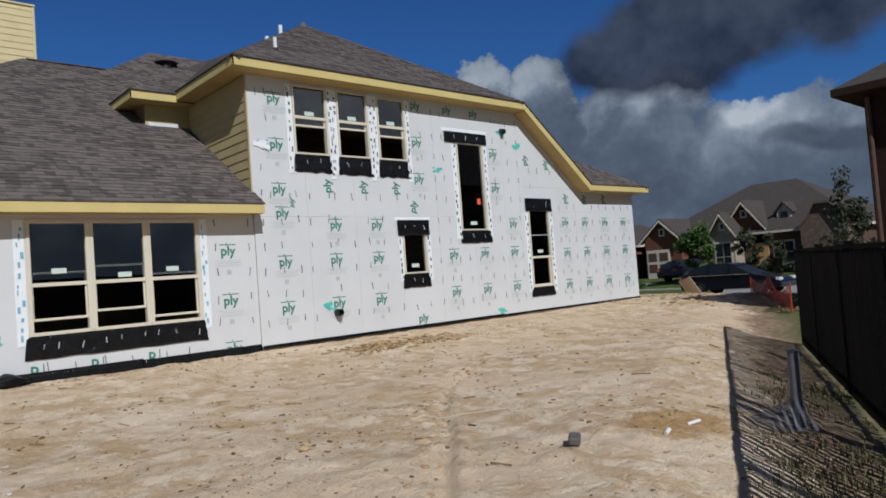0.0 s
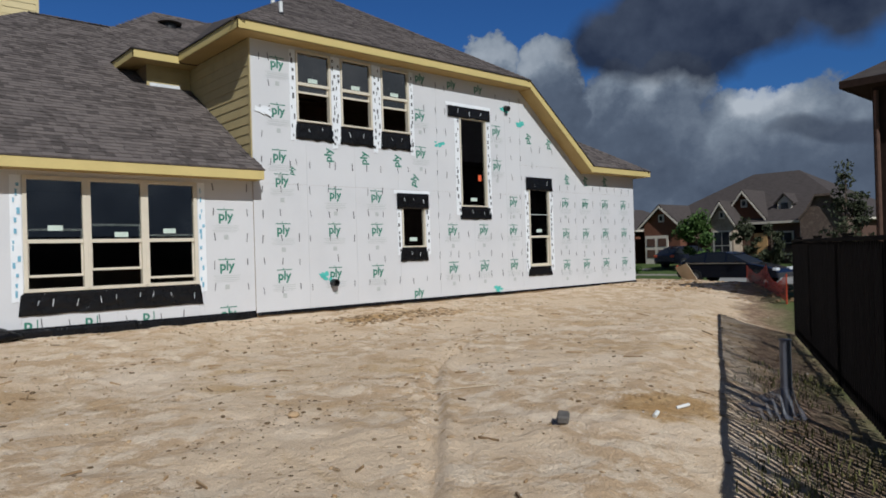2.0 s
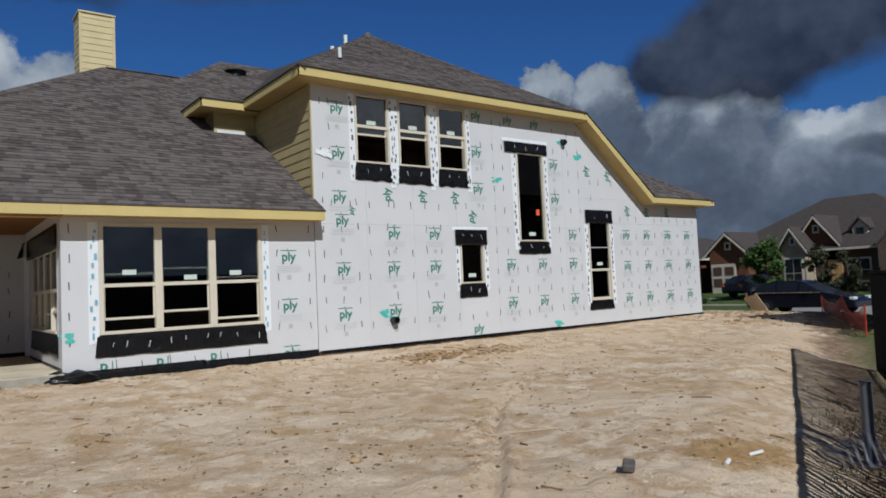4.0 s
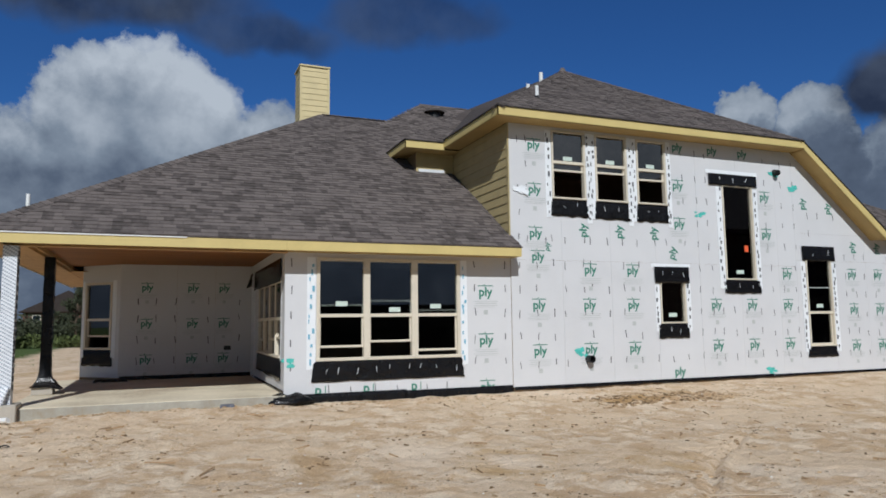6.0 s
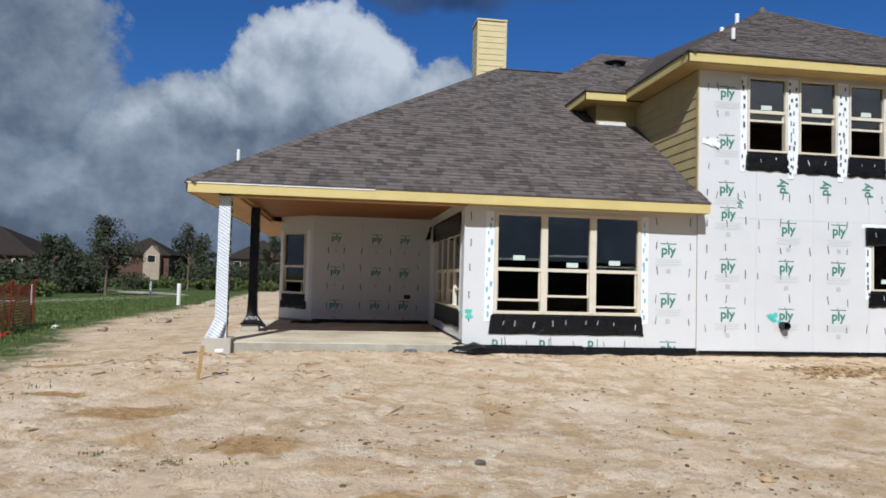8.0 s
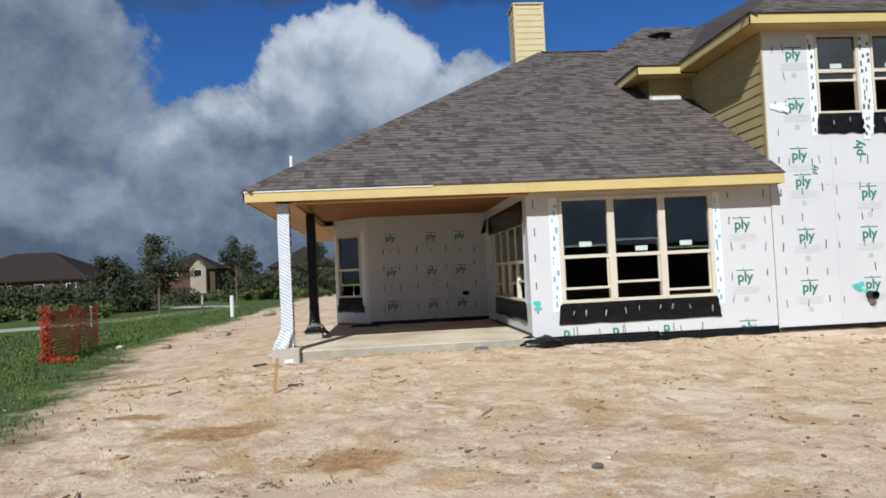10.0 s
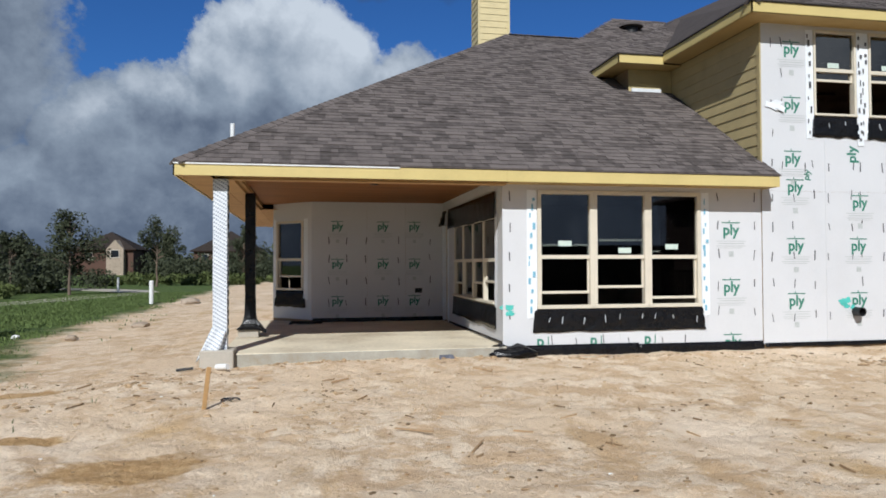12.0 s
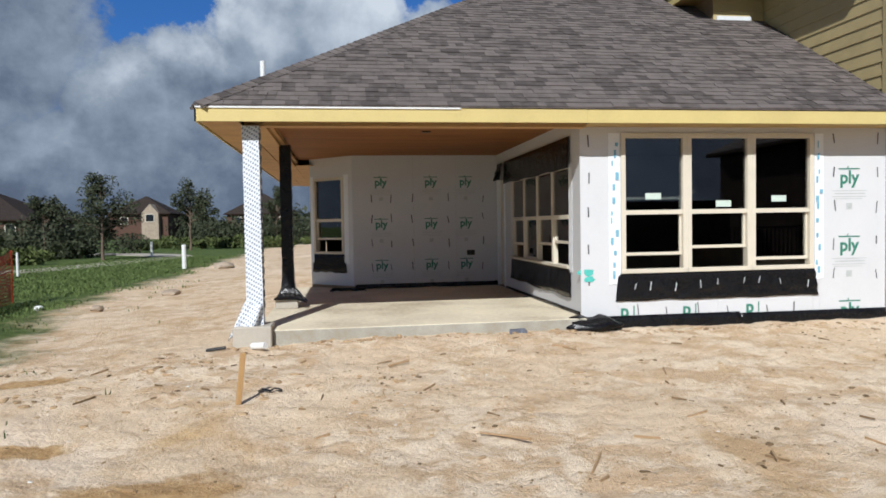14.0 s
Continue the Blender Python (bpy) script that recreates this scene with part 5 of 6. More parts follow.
def street():
    bm = bmesh.new()
    for a, b, z in ((29.0, 37.4, -0.505),):
        add_box(bm, a, b, -260, 260, z - 0.3, z)
    tagged(part("road", bm, ASPHALT), "pale concrete street with kerbs", "road", kind="structure")
    for a, b in ((28.82, 29.0), (37.4, 37.58)):
        tagged(part("kerb", box(a, b, -260, 260, -0.7, -0.38, 0.02), CONCRETE), "grey concrete kerb", "kerb", kind="structure")
    tagged(part("driveway", prism([(37.6, 27.6, -0.42), (47.9, 27.6, -0.105), (47.9, 32.0, -0.105), (37.6, 32.0, -0.42)], (0, 0, 0.02)), CONCRETE), "pale concrete driveway to a garage", "driveway", kind="structure")


street()


def gable(parent, x, y0, y1, z0, ze, za, mat, deep, roof_mat, trim=0.14):
    """A gabled front that faces -x: the wall with its gable, its two roof slopes and the trim under them."""
    c = (y0 + y1) / 2
    part("gable_wall", prism([(x, y0, z0), (x, y1, z0), (x, y1, ze), (x, c, za), (x, y0, ze)], (deep, 0, 0)), mat, parent)
    o = 0.35
    drop = (za - ze) / (c - y0) * o
    for s, e in ((y0, -o), (y1, o)):
        part("roof_slope", prism([(x - o, s + e, ze - drop + 0.05), (x - o, c, za + 0.05), (x - o, c, za + 0.18), (x - o, s + e, ze - drop + 0.18)], (deep + o, 0, 0)), roof_mat, parent)
        part("gable_trim", prism([(x - o - 0.04, s + e, ze - drop - 0.12), (x - o - 0.04, c, za - 0.12), (x - o - 0.04, c, za + 0.06), (x - o - 0.04, s + e, ze - drop + 0.06)], (0.04, 0, 0)), TRIM_WHITE, parent)


def plain_window(parent, x, y0, y1, z0, z1, bars=(1, 1), arch=False):
    """A window in a wall that faces -x."""
    w = part("window", box(x - 0.05, x + 0.02, y0 - 0.09, y1 + 0.09, z0 - 0.09, z1 + 0.09), TRIM_WHITE, parent, "cream window surround")
    ny, nz = bars[0] + 1, bars[1] + 1
    for i in range(ny):
        for j in range(nz):
            a, b = y0 + (y1 - y0) * i / ny + 0.03, y0 + (y1 - y0) * (i + 1) / ny - 0.03
            c, d = z0 + (z1 - z0) * j / nz + 0.03, z0 + (z1 - z0) * (j + 1) / nz - 0.03
            part("pane", box(x - 0.065, x - 0.052, a, b, c, d), DARK_GLASS, w)


def hip_block(parent, x0, x1, y0, y1, ze, slope, roof_mat, over=0.45, gut=True):
    """A hipped roof over a rectangle."""
    x0, x1, y0, y1 = x0 - over, x1 + over, y0 - over, y1 + over
    d = min(x1 - x0, y1 - y0) / 2
    top = ze + slope * d
    if x1 - x0 < y1 - y0:
        r0, r1 = ((x0 + x1) / 2, y0 + d, top), ((x0 + x1) / 2, y1 - d, top)
        quads = [[(x0, y0, ze), (x1, y0, ze), r0], [(x1, y0, ze), (x1, y1, ze), r1, r0], [(x1, y1, ze), (x0, y1, ze), r1], [(x0, y1, ze), (x0, y0, ze), r0, r1]]
    else:
        r0, r1 = (x0 + d, (y0 + y1) / 2, top), (x1 - d, (y0 + y1) / 2, top)
        quads = [[(x0, y0, ze), (x1, y0, ze), r1, r0], [(x1, y0, ze), (x1, y1, ze), r1], [(x1, y1, ze), (x0, y1, ze), r0, r1], [(x0, y1, ze), (x0, y0, ze), r0]]
    for q in quads:
        roof_plane(parent, q, "roof_slope", 0.08, roof_mat)
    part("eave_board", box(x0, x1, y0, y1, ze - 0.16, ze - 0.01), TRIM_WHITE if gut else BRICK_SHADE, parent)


RUBBLE = material("dark_rubble_stone", (0.12, 0.085, 0.068), 0.9, 0.7, 3.5, 14, 0.5, tint=(0.24, 0.18, 0.14))


def house_across():
    h = thing("house_across_street", "large brick and limestone house with brown hipped roof", "house")
    z0 = -0.25
    part("wall", box(50.0, 62.0, 16.9, 32.4, z0, 2.75), BRICK_DARK, h)
    hip_block(h, 50.0, 62.0, 16.9, 32.4, 2.8, 0.62, ROOF_FAR)
    gable(h, 48.6, 24.7, 26.35, z0, 3.05, 4.28, STONE, 2.2, ROOF_FAR)
    gable(h, 50.0, 23.2, 25.8, 2.0, 3.4, 5.05, BRICK, 3.4, ROOF_FAR)
    outline = [(20.1, 2.75), (19.65, 3.25), (19.05, 4.25), (18.15, 4.25), (17.75, 3.55), (17.3, 2.75)]
    part("wing_wall", prism([(48.4, 20.0, z0)] + [(48.4, y, z) for y, z in outline] + [(48.4, 17.4, z0)], (3.0, 0, 0)), RUBBLE, h, "dark rubble stone wing")
    for (ya, za), (yb, zb) in zip(outline, outline[1:]):
        part("wing_roof", prism([(48.2, ya, za), (48.2, yb, zb), (48.2, yb, zb + 0.13), (48.2, ya, za + 0.13)], (3.2, 0, 0)), ROOF_FAR, h)
        part("wing_trim", prism([(48.15, ya, za - 0.02), (48.15, yb, zb - 0.02), (48.15, yb, zb + 0.12), (48.15, ya, za + 0.12)], (0.04, 0, 0)), RUBBLE, h)
    plain_window(h, 48.6, 24.95, 26.1, 0.2, 2.2, (1, 1))
    plain_window(h, 48.6, 25.38, 25.62, 3.2, 3.6, (0, 0))
    plain_window(h, 50.0, 24.35, 24.65, 4.0, 4.4, (0, 0))
    plain_window(h, 50.0, 21.2, 22.4, 0.5, 2.0, (1, 1))
    part("door", box(49.9, 50.0, 22.9, 23.8, z0, 2.0), RAW_WOOD, h)
    d = part("dormer", prism([(51.0, 21.6, 3.1), (51.0, 22.55, 3.1), (51.0, 22.55, 4.15), (51.0, 22.08, 4.65), (51.0, 21.6, 4.15)], (2.5, 0, 0)), TRIM_WHITE, h)
    for s in (21.4, 22.75):
        part("dormer_roof", prism([(50.8, s, 4.0), (50.8, 22.08, 4.72), (50.8, 22.08, 4.84), (50.8, s, 4.12)], (2.7, 0, 0)), ROOF_FAR, d)
    part("dormer_window", box(50.93, 51.02, 21.85, 22.3, 3.4, 4.1), DARK_GLASS, d)
    part("downpipe", tube(bmesh.new(), (49.9, 20.6, z0), (49.9, 20.6, 2.7), 0.06, 8), TRIM_WHITE, h)
    g = thing("garage_across_street", "red brick garage wing with cream doors", "garage")
    gable(g, 48.0, 28.5, 31.5, z0, 2.95, 4.3, BRICK, 5.0, ROOF_FAR)
    part("side_wall", box(49.0, 58.0, 33.0, 39.0, z0, 2.6), BRICK, g)
    hip_block(g, 49.0, 58.0, 33.0, 39.0, 2.65, 0.55, ROOF_FAR)
    door = part("garage_door", box(47.93, 48.0, 29.45, 31.4, z0 + 0.15, 2.1), TRIM_WHITE, g, "cream garage door with dark panes")
    for i in range(2):
        for j in range(2):
            a, c = 29.52 + 0.95 * i, 0.35 + 0.86 * j
            part("door_pane", box(47.90, 47.93, a + 0.08, a + 0.76, c + 0.05, c + 0.66), BRICK_DARK, door)
    plain_window(g, 48.0, 29.85, 30.15, 3.2, 3.6, (0, 0))


house_across()


ALLOY = material("dull_alloy_rim", (0.16, 0.16, 0.17), 0.45, 0.2, 5, 30, 0.0, metal=0.7)


def car(name, label, at, paint):
    """A saloon car: it points to local -y and stands on z = 0."""
    c = thing(name, label, "car", at=at)
    # side outline of the body: y (front is negative), z
    low = [(-2.34, 0.30), (-2.36, 0.52), (-2.25, 0.70), (-1.35, 0.90), (-0.98, 0.97), (1.55, 1.00), (2.20, 0.98), (2.36, 0.86), (2.38, 0.45), (2.28, 0.28)]
    def loft(outline, halves, inset_top):
        bm = bmesh.new()
        rows = []
        zs = [z for _, z in outline]
        zmin, zmax = min(zs), max(zs)
        for s in (-1, -0.86, 0.86, 1):
            row = []
            for y, z in outline:
                k = (z - zmin) / (zmax - zmin)
                w = halves * (1 - inset_top * k)
                f = 0.93 if abs(s) == 1 else 1.0
                row.append(bm.verts.new((s * w, y * (0.985 if abs(s) == 1 else 1), zmin + (z - zmin) * f + (0.02 if abs(s) == 1 else 0))))
            rows.append(row)
        n = len(outline)
        for a, b in zip(rows, rows[1:]):
            for i in range(n):
                bm.faces.new((a[i], a[(i + 1) % n], b[(i + 1) % n], b[i]))
        bm.faces.new(rows[0][::-1]), bm.faces.new(rows[-1])
        bmesh.ops.recalc_face_normals(bm, faces=bm.faces)
        return bm
    part("body", loft(low, 0.91, 0.05), paint, c)
    part("glasshouse", loft([(-1.05, 0.95), (-0.25, 1.36), (0.15, 1.43), (1.05, 1.43), (1.75, 1.27), (2.18, 0.98)], 0.80, 0.22), DARK_GLASS, c, "dark tinted windows")
    part("roof", loft([(-0.30, 1.36), (0.1, 1.455), (1.1, 1.455), (1.72, 1.30)], 0.64, 0.10), paint, c)
    for s in (-1, 1):
        for y in (-0.05, 0.95):
            part("pillar", prism([(s * 0.80, y, 0.97), (s * 0.80, y + 0.06, 0.97), (s * 0.645, y + 0.04, 1.40), (s * 0.645, y - 0.02, 1.40)], (s * 0.012, 0, 0.004)), paint, c)
        part("chrome_strip", box(s * 0.90 - 0.012, s * 0.90 + 0.012, -1.0, 1.9, 0.935, 0.965), CHROME, c, "chrome waist strip")
        part("headlight", box(s * 0.72 - 0.17, s * 0.72 + 0.17, -2.33, -2.12, 0.60, 0.74, 0.03), LAMP, c)
        part("tail_light", box(s * 0.74 - 0.14, s * 0.74 + 0.14, 2.28, 2.385, 0.72, 0.88, 0.02), ORANGE_INK, c)
        part("mirror", box(s * 0.98 - 0.09, s * 0.98 + 0.09, -0.72, -0.58, 0.98, 1.11, 0.03), paint, c)
        for y in (-1.42, 1.42):
            x = s * 0.82
            wheel = part("wheel", tube(bmesh.new(), (x - 0.11, y, 0.33), (x + 0.11, y, 0.33), 0.33, 22), TYRE, c)
            part("rim", tube(bmesh.new(), (x + s * 0.10, y, 0.33), (x + s * 0.125, y, 0.33), 0.19, 18), ALLOY, wheel)
    return c


car("parked_car", "glossy black saloon car parked at the kerb", pose(31.6, 16.70, -0.505), CAR_PAINT)
car("parked_car", "dark blue saloon car parked on a driveway", pose(44.5, 25.9, -0.20, 0, 0, 75), material("dark_blue_car_paint", (0.010, 0.012, 0.022), 0.15, 0.2, 2, 20, 0.0, specular=0.7))


def neighbour():
    h = thing("house_next_door", "brick house next door with deep eaves, its shade put into the colour", "house")
    # the wall's shade is in its brick colour
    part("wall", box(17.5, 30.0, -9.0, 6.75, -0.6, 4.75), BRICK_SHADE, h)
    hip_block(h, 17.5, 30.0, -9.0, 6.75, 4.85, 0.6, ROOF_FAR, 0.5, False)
    part("downpipe", tube(bmesh.new(), (17.42, 6.65, -0.5), (17.42, 6.65, 4.6), 0.05, 8), BRICK_DARK, h)
    plain_window(h, 17.5, 1.5, 3.0, 0.6, 2.3)


neighbour()
# unseen wall, added so that the lower panes mirror something dark
tagged(part("wall_south", box(-16.0, 17.0, -7.6, -7.3, -0.6, 2.5), BRICK_SHADE), "unseen plain dark wall added to darken the window reflections", "wall", kind="structure")


# ---- fences ----
def bar_fence():
    f = thing("bar_fence", "fence of narrow upright bars under a top rail, coloured near black for shade", "fence")
    a, b = Vector((2.1, 1.27, 0)), Vector((13.5, 6.97, 0))
    run = (b - a).length
    ang = math.degrees(math.atan2(b.y - a.y, b.x - a.x))
    base = pose(a.x, a.y, 0, 0, 0, ang)
    me = bpy.data.meshes.new("bar")
    bm = box(-0.019, 0.019, -0.016, 0.016, 0.0, 1.70)
    bm.to_mesh(me), bm.free()
    me.materials.append(FENCE_WOOD)
    rnd = random.Random(8)
    u = 0.10
    while u < run - 0.06:
        link("bar", me, None, f, at=base @ pose(u, 0, -0.37 + rnd.uniform(-0.006, 0.006), 0, rnd.uniform(-0.4, 0.4), 0))
        u += 0.104
    part("rail", box(0, run, -0.05, -0.017, -0.22, -0.18), FENCE_WOOD, f, at=base)
    part("top_rail", box(0, run, -0.028, 0.028, 1.335, 1.38, 0.006), FENCE_WOOD, f, at=base)
    for k in range(6):
        u = run * k / 5
        post = part("post", box(u - 0.05, u + 0.05, -0.15, -0.052, -0.7, 1.40), FENCE_WOOD, f, at=base)
        part("post_cap", box(u - 0.06, u + 0.06, -0.16, -0.042, 1.402, 1.425, 0.006), FENCE_WOOD, post)


bar_fence()


def net_fence(name, label, pts, high, sag, seed, thick=0.014):
    """Sagging plastic netting between posts: crossing strands, and the posts."""
    f = thing(name, label, "netting")
    rnd = random.Random(seed)
    strands = bmesh.new()
    for (x0, y0), (x1, y1) in zip(pts, pts[1:]):
        n = max(6, int(math.hypot(x1 - x0, y1 - y0) / 0.055))
        def spot(u, v):
            x, y = x0 + (x1 - x0) * u, y0 + (y1 - y0) * u
            dip = sag * math.sin(math.pi * u) * v
            wob = 0.05 * noise.noise(Vector((u * 5 + seed, v * 2, 0)))
            return Vector((x + wob, y + wob, height(x, y) + 0.02 + (high - dip) * v))
        rows = 15
        for j in range(rows + 1):
            for i in range(n):
                p, q = spot(i / n, j / rows), spot((i + 1) / n, j / rows)
                w = Vector((0, 0, thick))
                strands.faces.new([strands.verts.new(c) for c in (p - w, q - w, q + w, p + w)])
        for i in range(n + 1):
            along = Vector((x1 - x0, y1 - y0, 0)).normalized() * thick
            for j in range(rows):
                p, q = spot(i / n, j / rows), spot(i / n, (j + 1) / rows)
                strands.faces.new([strands.verts.new(c) for c in (p - along, p + along, q + along, q - along)])
    tagged(part("netting", strands, ORANGE_NET, f), "orange plastic netting", kind="stuff")
    for x, y in pts:
        z = height(x, y)
        part("post", tube(bmesh.new(), (x, y, z - 0.2), (x + 0.02, y, z + high + 0.03), 0.018, 8), ORANGE_NET, f)
    return f


net = net_fence("safety_fence", "orange plastic safety netting on thin posts in grass", [(-7.75, 17.8), (-8.0, 19.8), (-8.25, 21.7)], 1.15, 0.15, 3)
bm = bmesh.new()
knot = random.Random(77)
for k in range(150):
    p = Vector((-7.74 + knot.gauss(0, 0.055), 17.76 + knot.gauss(0, 0.05), 0.05 + 1.12 * (k % 60) / 60))
    tube(bm, p, p + Vector((knot.uniform(-0.1, 0.1), knot.uniform(-0.1, 0.1), knot.uniform(0.02, 0.13))), 0.016, 5, 0.010)
for k in range(70):
    p = Vector((-7.72 + knot.uniform(0, 0.55), 17.70 + knot.gauss(0, 0.05), 0.05 + knot.uniform(0, 0.06)))
    tube(bm, p, p + Vector((knot.uniform(-0.1, 0.12), knot.uniform(-0.08, 0.08), knot.uniform(-0.02, 0.05))), 0.016, 5, 0.010)
part("netting_roll", bm, ORANGE_NET, net, "bunched roll of orange netting")
net_fence("safety_fence", "sagging orange safety netting towards the street", [(17.35, 8.65), (20.8, 10.6), (24.4, 12.8)], 0.70, 0.40, 5, 0.008)


# ---- plants ----
def leaf_cloud(clumps, per, size, seed, flat=0.0):
    """Many small pointed leaves scattered in uneven clumps: (x, y, z, rx, rz)."""
    rnd = np.random.RandomState(seed)
    verts, faces = [], []
    for x, y, z, rx, rz in clumps:
        n = int(per * (0.7 + 0.6 * rnd.rand()))
        d = rnd.normal(size=(n, 3))
        d /= np.linalg.norm(d, axis=1)[:, None]
        r = rnd.rand(n) ** 0.45
        for (a, b, c), q in zip(d, r):
            p = Vector((x + a * q * rx, y + b * q * rx, z + c * q * rz))
            u = Vector(rnd.normal(size=3)).normalized() * size * (0.6 + 0.8 * rnd.rand())
            v = u.cross(Vector(rnd.normal(size=3))).normalized() * u.length * 0.42
            k = len(verts)
            verts += [p - u, p + v, p + u, p - v]
            faces.append((k, k + 1, k + 2, k + 3))
    return mesh_of("leaves", verts, faces)


def tree(name, label, x, y, high, crown, seed, leaf=LEAF, leaf_size=0.09, per=150, trunk=0.07, bole=0.32):
    rnd = random.Random(seed)
    t = thing(name, label, "tree")
    g = height(x, y)
    bm = bmesh.new()
    p, r = Vector((x, y, g - 0.1)), trunk
    n = 7
    for k in range(n):
        q = p + Vector((rnd.uniform(-0.05, 0.05), rnd.uniform(-0.05, 0.05), (high * 0.9 + 0.1) / n))
        tube(bm, p, q, r, 8, r * 0.82)
        p, r = q, r * 0.82
    part("trunk", bm, BARK, t)
    clumps = []
    for k in range(17):
        v = rnd.uniform(bole, 1.0)
        a = rnd.uniform(0, 2 * math.pi)
        reach = crown * math.sin(math.pi * min(1, (v - bole) / (1 - bole) * 0.72 + 0.22)) * rnd.uniform(0.45, 1.0)
        s = Vector((x, y, g + high * v * 0.72))
        e = Vector((x + reach * math.cos(a), y + reach * math.sin(a), g + high * v))
        part("limb", tube(bmesh.new(), s, e, trunk * 0.34, 6, trunk * 0.08), BARK, t)
        c = rnd.uniform(0.20, 0.44) * crown
        clumps.append((e.x, e.y, e.z, c, c * 0.75))
        m = s.lerp(e, 0.6)
        clumps.append((m.x, m.y, m.z, c * 0.8, c * 0.6))
    tagged(link("crown", leaf_cloud(clumps, per * 0.5, leaf_size * 1.15, seed), leaf, t), kind="stuff")
    return t


def shrub_row(name, label, x0, x1, y0, y1, high, count, seed, mat=LEAF_DARK, size=0.2, per=90):
    rnd = random.Random(seed)
    clumps = []
    for k in range(count):
        x, y = rnd.uniform(x0, x1), rnd.uniform(y0, y1)
        h = high * rnd.uniform(0.45, 1.1)
        clumps.append((x, y, height(x, y) + h * 0.45, h * rnd.uniform(0.5, 0.95), h * 0.55))
    tagged(link(name, leaf_cloud(clumps, per, size, seed), mat), label, "shrubs", kind="stuff")


tree("young_tree", "young park tree with pale lower trunk", -13.2, 43.0, 4.3, 1.7, 1, LEAF_DARK, 0.075, 230, 0.09)
tree("young_tree", "young park tree with thin crown", -12.0, 58.0, 5.0, 1.8, 2, LEAF_DARK, 0.085, 230, 0.09)
tree("young_tree", "young park tree with thin crown", -17.5, 47.0, 3.6, 1.3, 3, LEAF_DARK, 0.08, 150, 0.06)
tree("young_tree", "young park tree at the field's edge", -6.5, 66.0, 4.8, 1.9, 4, LEAF_DARK, 0.09, 230, 0.09)
tree("young_tree", "young park tree at the field's edge", -2.0, 70.0, 4.2, 1.7, 5, LEAF_DARK, 0.09, 220, 0.08)
tree("street_tree", "leafy green street tree before the brick garage", 41.0, 23.3, 3.6, 1.45, 6, LEAF, 0.10, 260, 0.07, 0.12)
tree("street_tree", "slim young tree before the house", 40.0, 19.9, 3.2, 0.9, 7, LEAF_DARK, 0.09, 130, 0.05, 0.25)
tree("street_tree", "slim young tree before the house", 39.5, 18.2, 3.0, 0.8, 8, LEAF_DARK, 0.09, 130, 0.05, 0.25)
tree("street_tree", "thin tall young tree by the street", 39.5, 14.4, 5.6, 1.5, 9, LEAF_DARK, 0.10, 120, 0.07, 0.2)
shrub_row("front_shrubs", "clipped green shrubs before the house", 46.5, 48.0, 14.0, 27.0, 0.9, 22, 11, LEAF_DARK, 0.10, 200)
shrub_row("kerb_shrubs", "low green hedge beyond the street", 39.0, 40.4, 27.0, 33.0, 0.7, 12, 12, LEAF, 0.09, 220)
shrub_row("field_brush", "tall brush along the field", -60.0, -14.5, 46.0, 62.0, 2.2, 170, 13, LEAF_DARK, 0.15, 280)
shrub_row("field_brush", "tall brush along the field", -16.0, 12.0, 70.0, 86.0, 2.7, 130, 14, LEAF_DARK, 0.18, 280)
shrub_row("meadow_grass", "tall yellow-green meadow grass", -45.0, -15.0, 40.0, 48.0, 0.9, 90, 15, REED, 0.14, 150)
shrub_row("meadow_grass", "tall yellow-green meadow grass", -16.0, 8.0, 60.0, 70.0, 1.0, 80, 16, REED, 0.16, 150)
shrub_row("far_trees", "distant dark line of trees", -90.0, 30.0, 128.0, 150.0, 5.0, 90, 17, LEAF_DARK, 0.7, 110)
shrub_row("far_trees", "distant dark line of trees", 60.0, 78.0, -20.0, 70.0, 4.5, 60, 18, LEAF_DARK, 0.6, 110)


def far_house(name, label, x0, x1, y0, y1, ze, slope, wall, gab=None):
    h = thing(name, label, "house")
    part("wall", box(x0, x1, y0, y1, -0.5, ze), wall, h)
    hip_block(h, x0, x1, y0, y1, ze, slope, ROOF_DISTANT, 0.5, False)
    n = int((x1 - x0) / 3.2)
    for k in range(n):
        c = x0 + (x1 - x0) * (k + 0.5) / n
        w = part("window", box(c - 0.6, c + 0.6, y0 - 0.06, y0 + 0.02, ze - 1.7, ze - 0.5), TRIM_WHITE, h)
        part("pane", box(c - 0.5, c + 0.5, y0 - 0.075, y0 - 0.062, ze - 1.6, ze - 0.6), DARK_GLASS, w)
    if gab:
        c, wide, za = gab
        part("gable_wall", prism([(c - wide, y0 - 1.2, -0.5), (c + wide, y0 - 1.2, -0.5), (c + wide, y0 - 1.2, ze), (c, y0 - 1.2, za), (c - wide, y0 - 1.2, ze)], (0, 4.0, 0)), STONE, h)
        w = part("window", box(c - 0.7, c + 0.7, y0 - 1.28, y0 - 1.19, ze - 1.4, ze - 0.1), TRIM_WHITE, h)
        part("pane", box(c - 0.6, c + 0.6, y0 - 1.30, y0 - 1.285, ze - 1.3, ze - 0.2), DARK_GLASS, w)
    return h


far_house("distant_house", "distant low brown brick house", -56.0, -37.0, 92.0, 106.0, 3.0, 0.5, BRICK_DARK)
far_house("distant_house", "distant brick house with a stone gable", -38.0, -29.0, 124.0, 134.0, 4.2, 0.6, BRICK_DARK, (-31.5, 1.3, 5.7))
far_house("distant_house", "distant brown house behind the trees", -20.0, -9.0, 126.0, 138.0, 4.0, 0.6, BRICK_DARK)


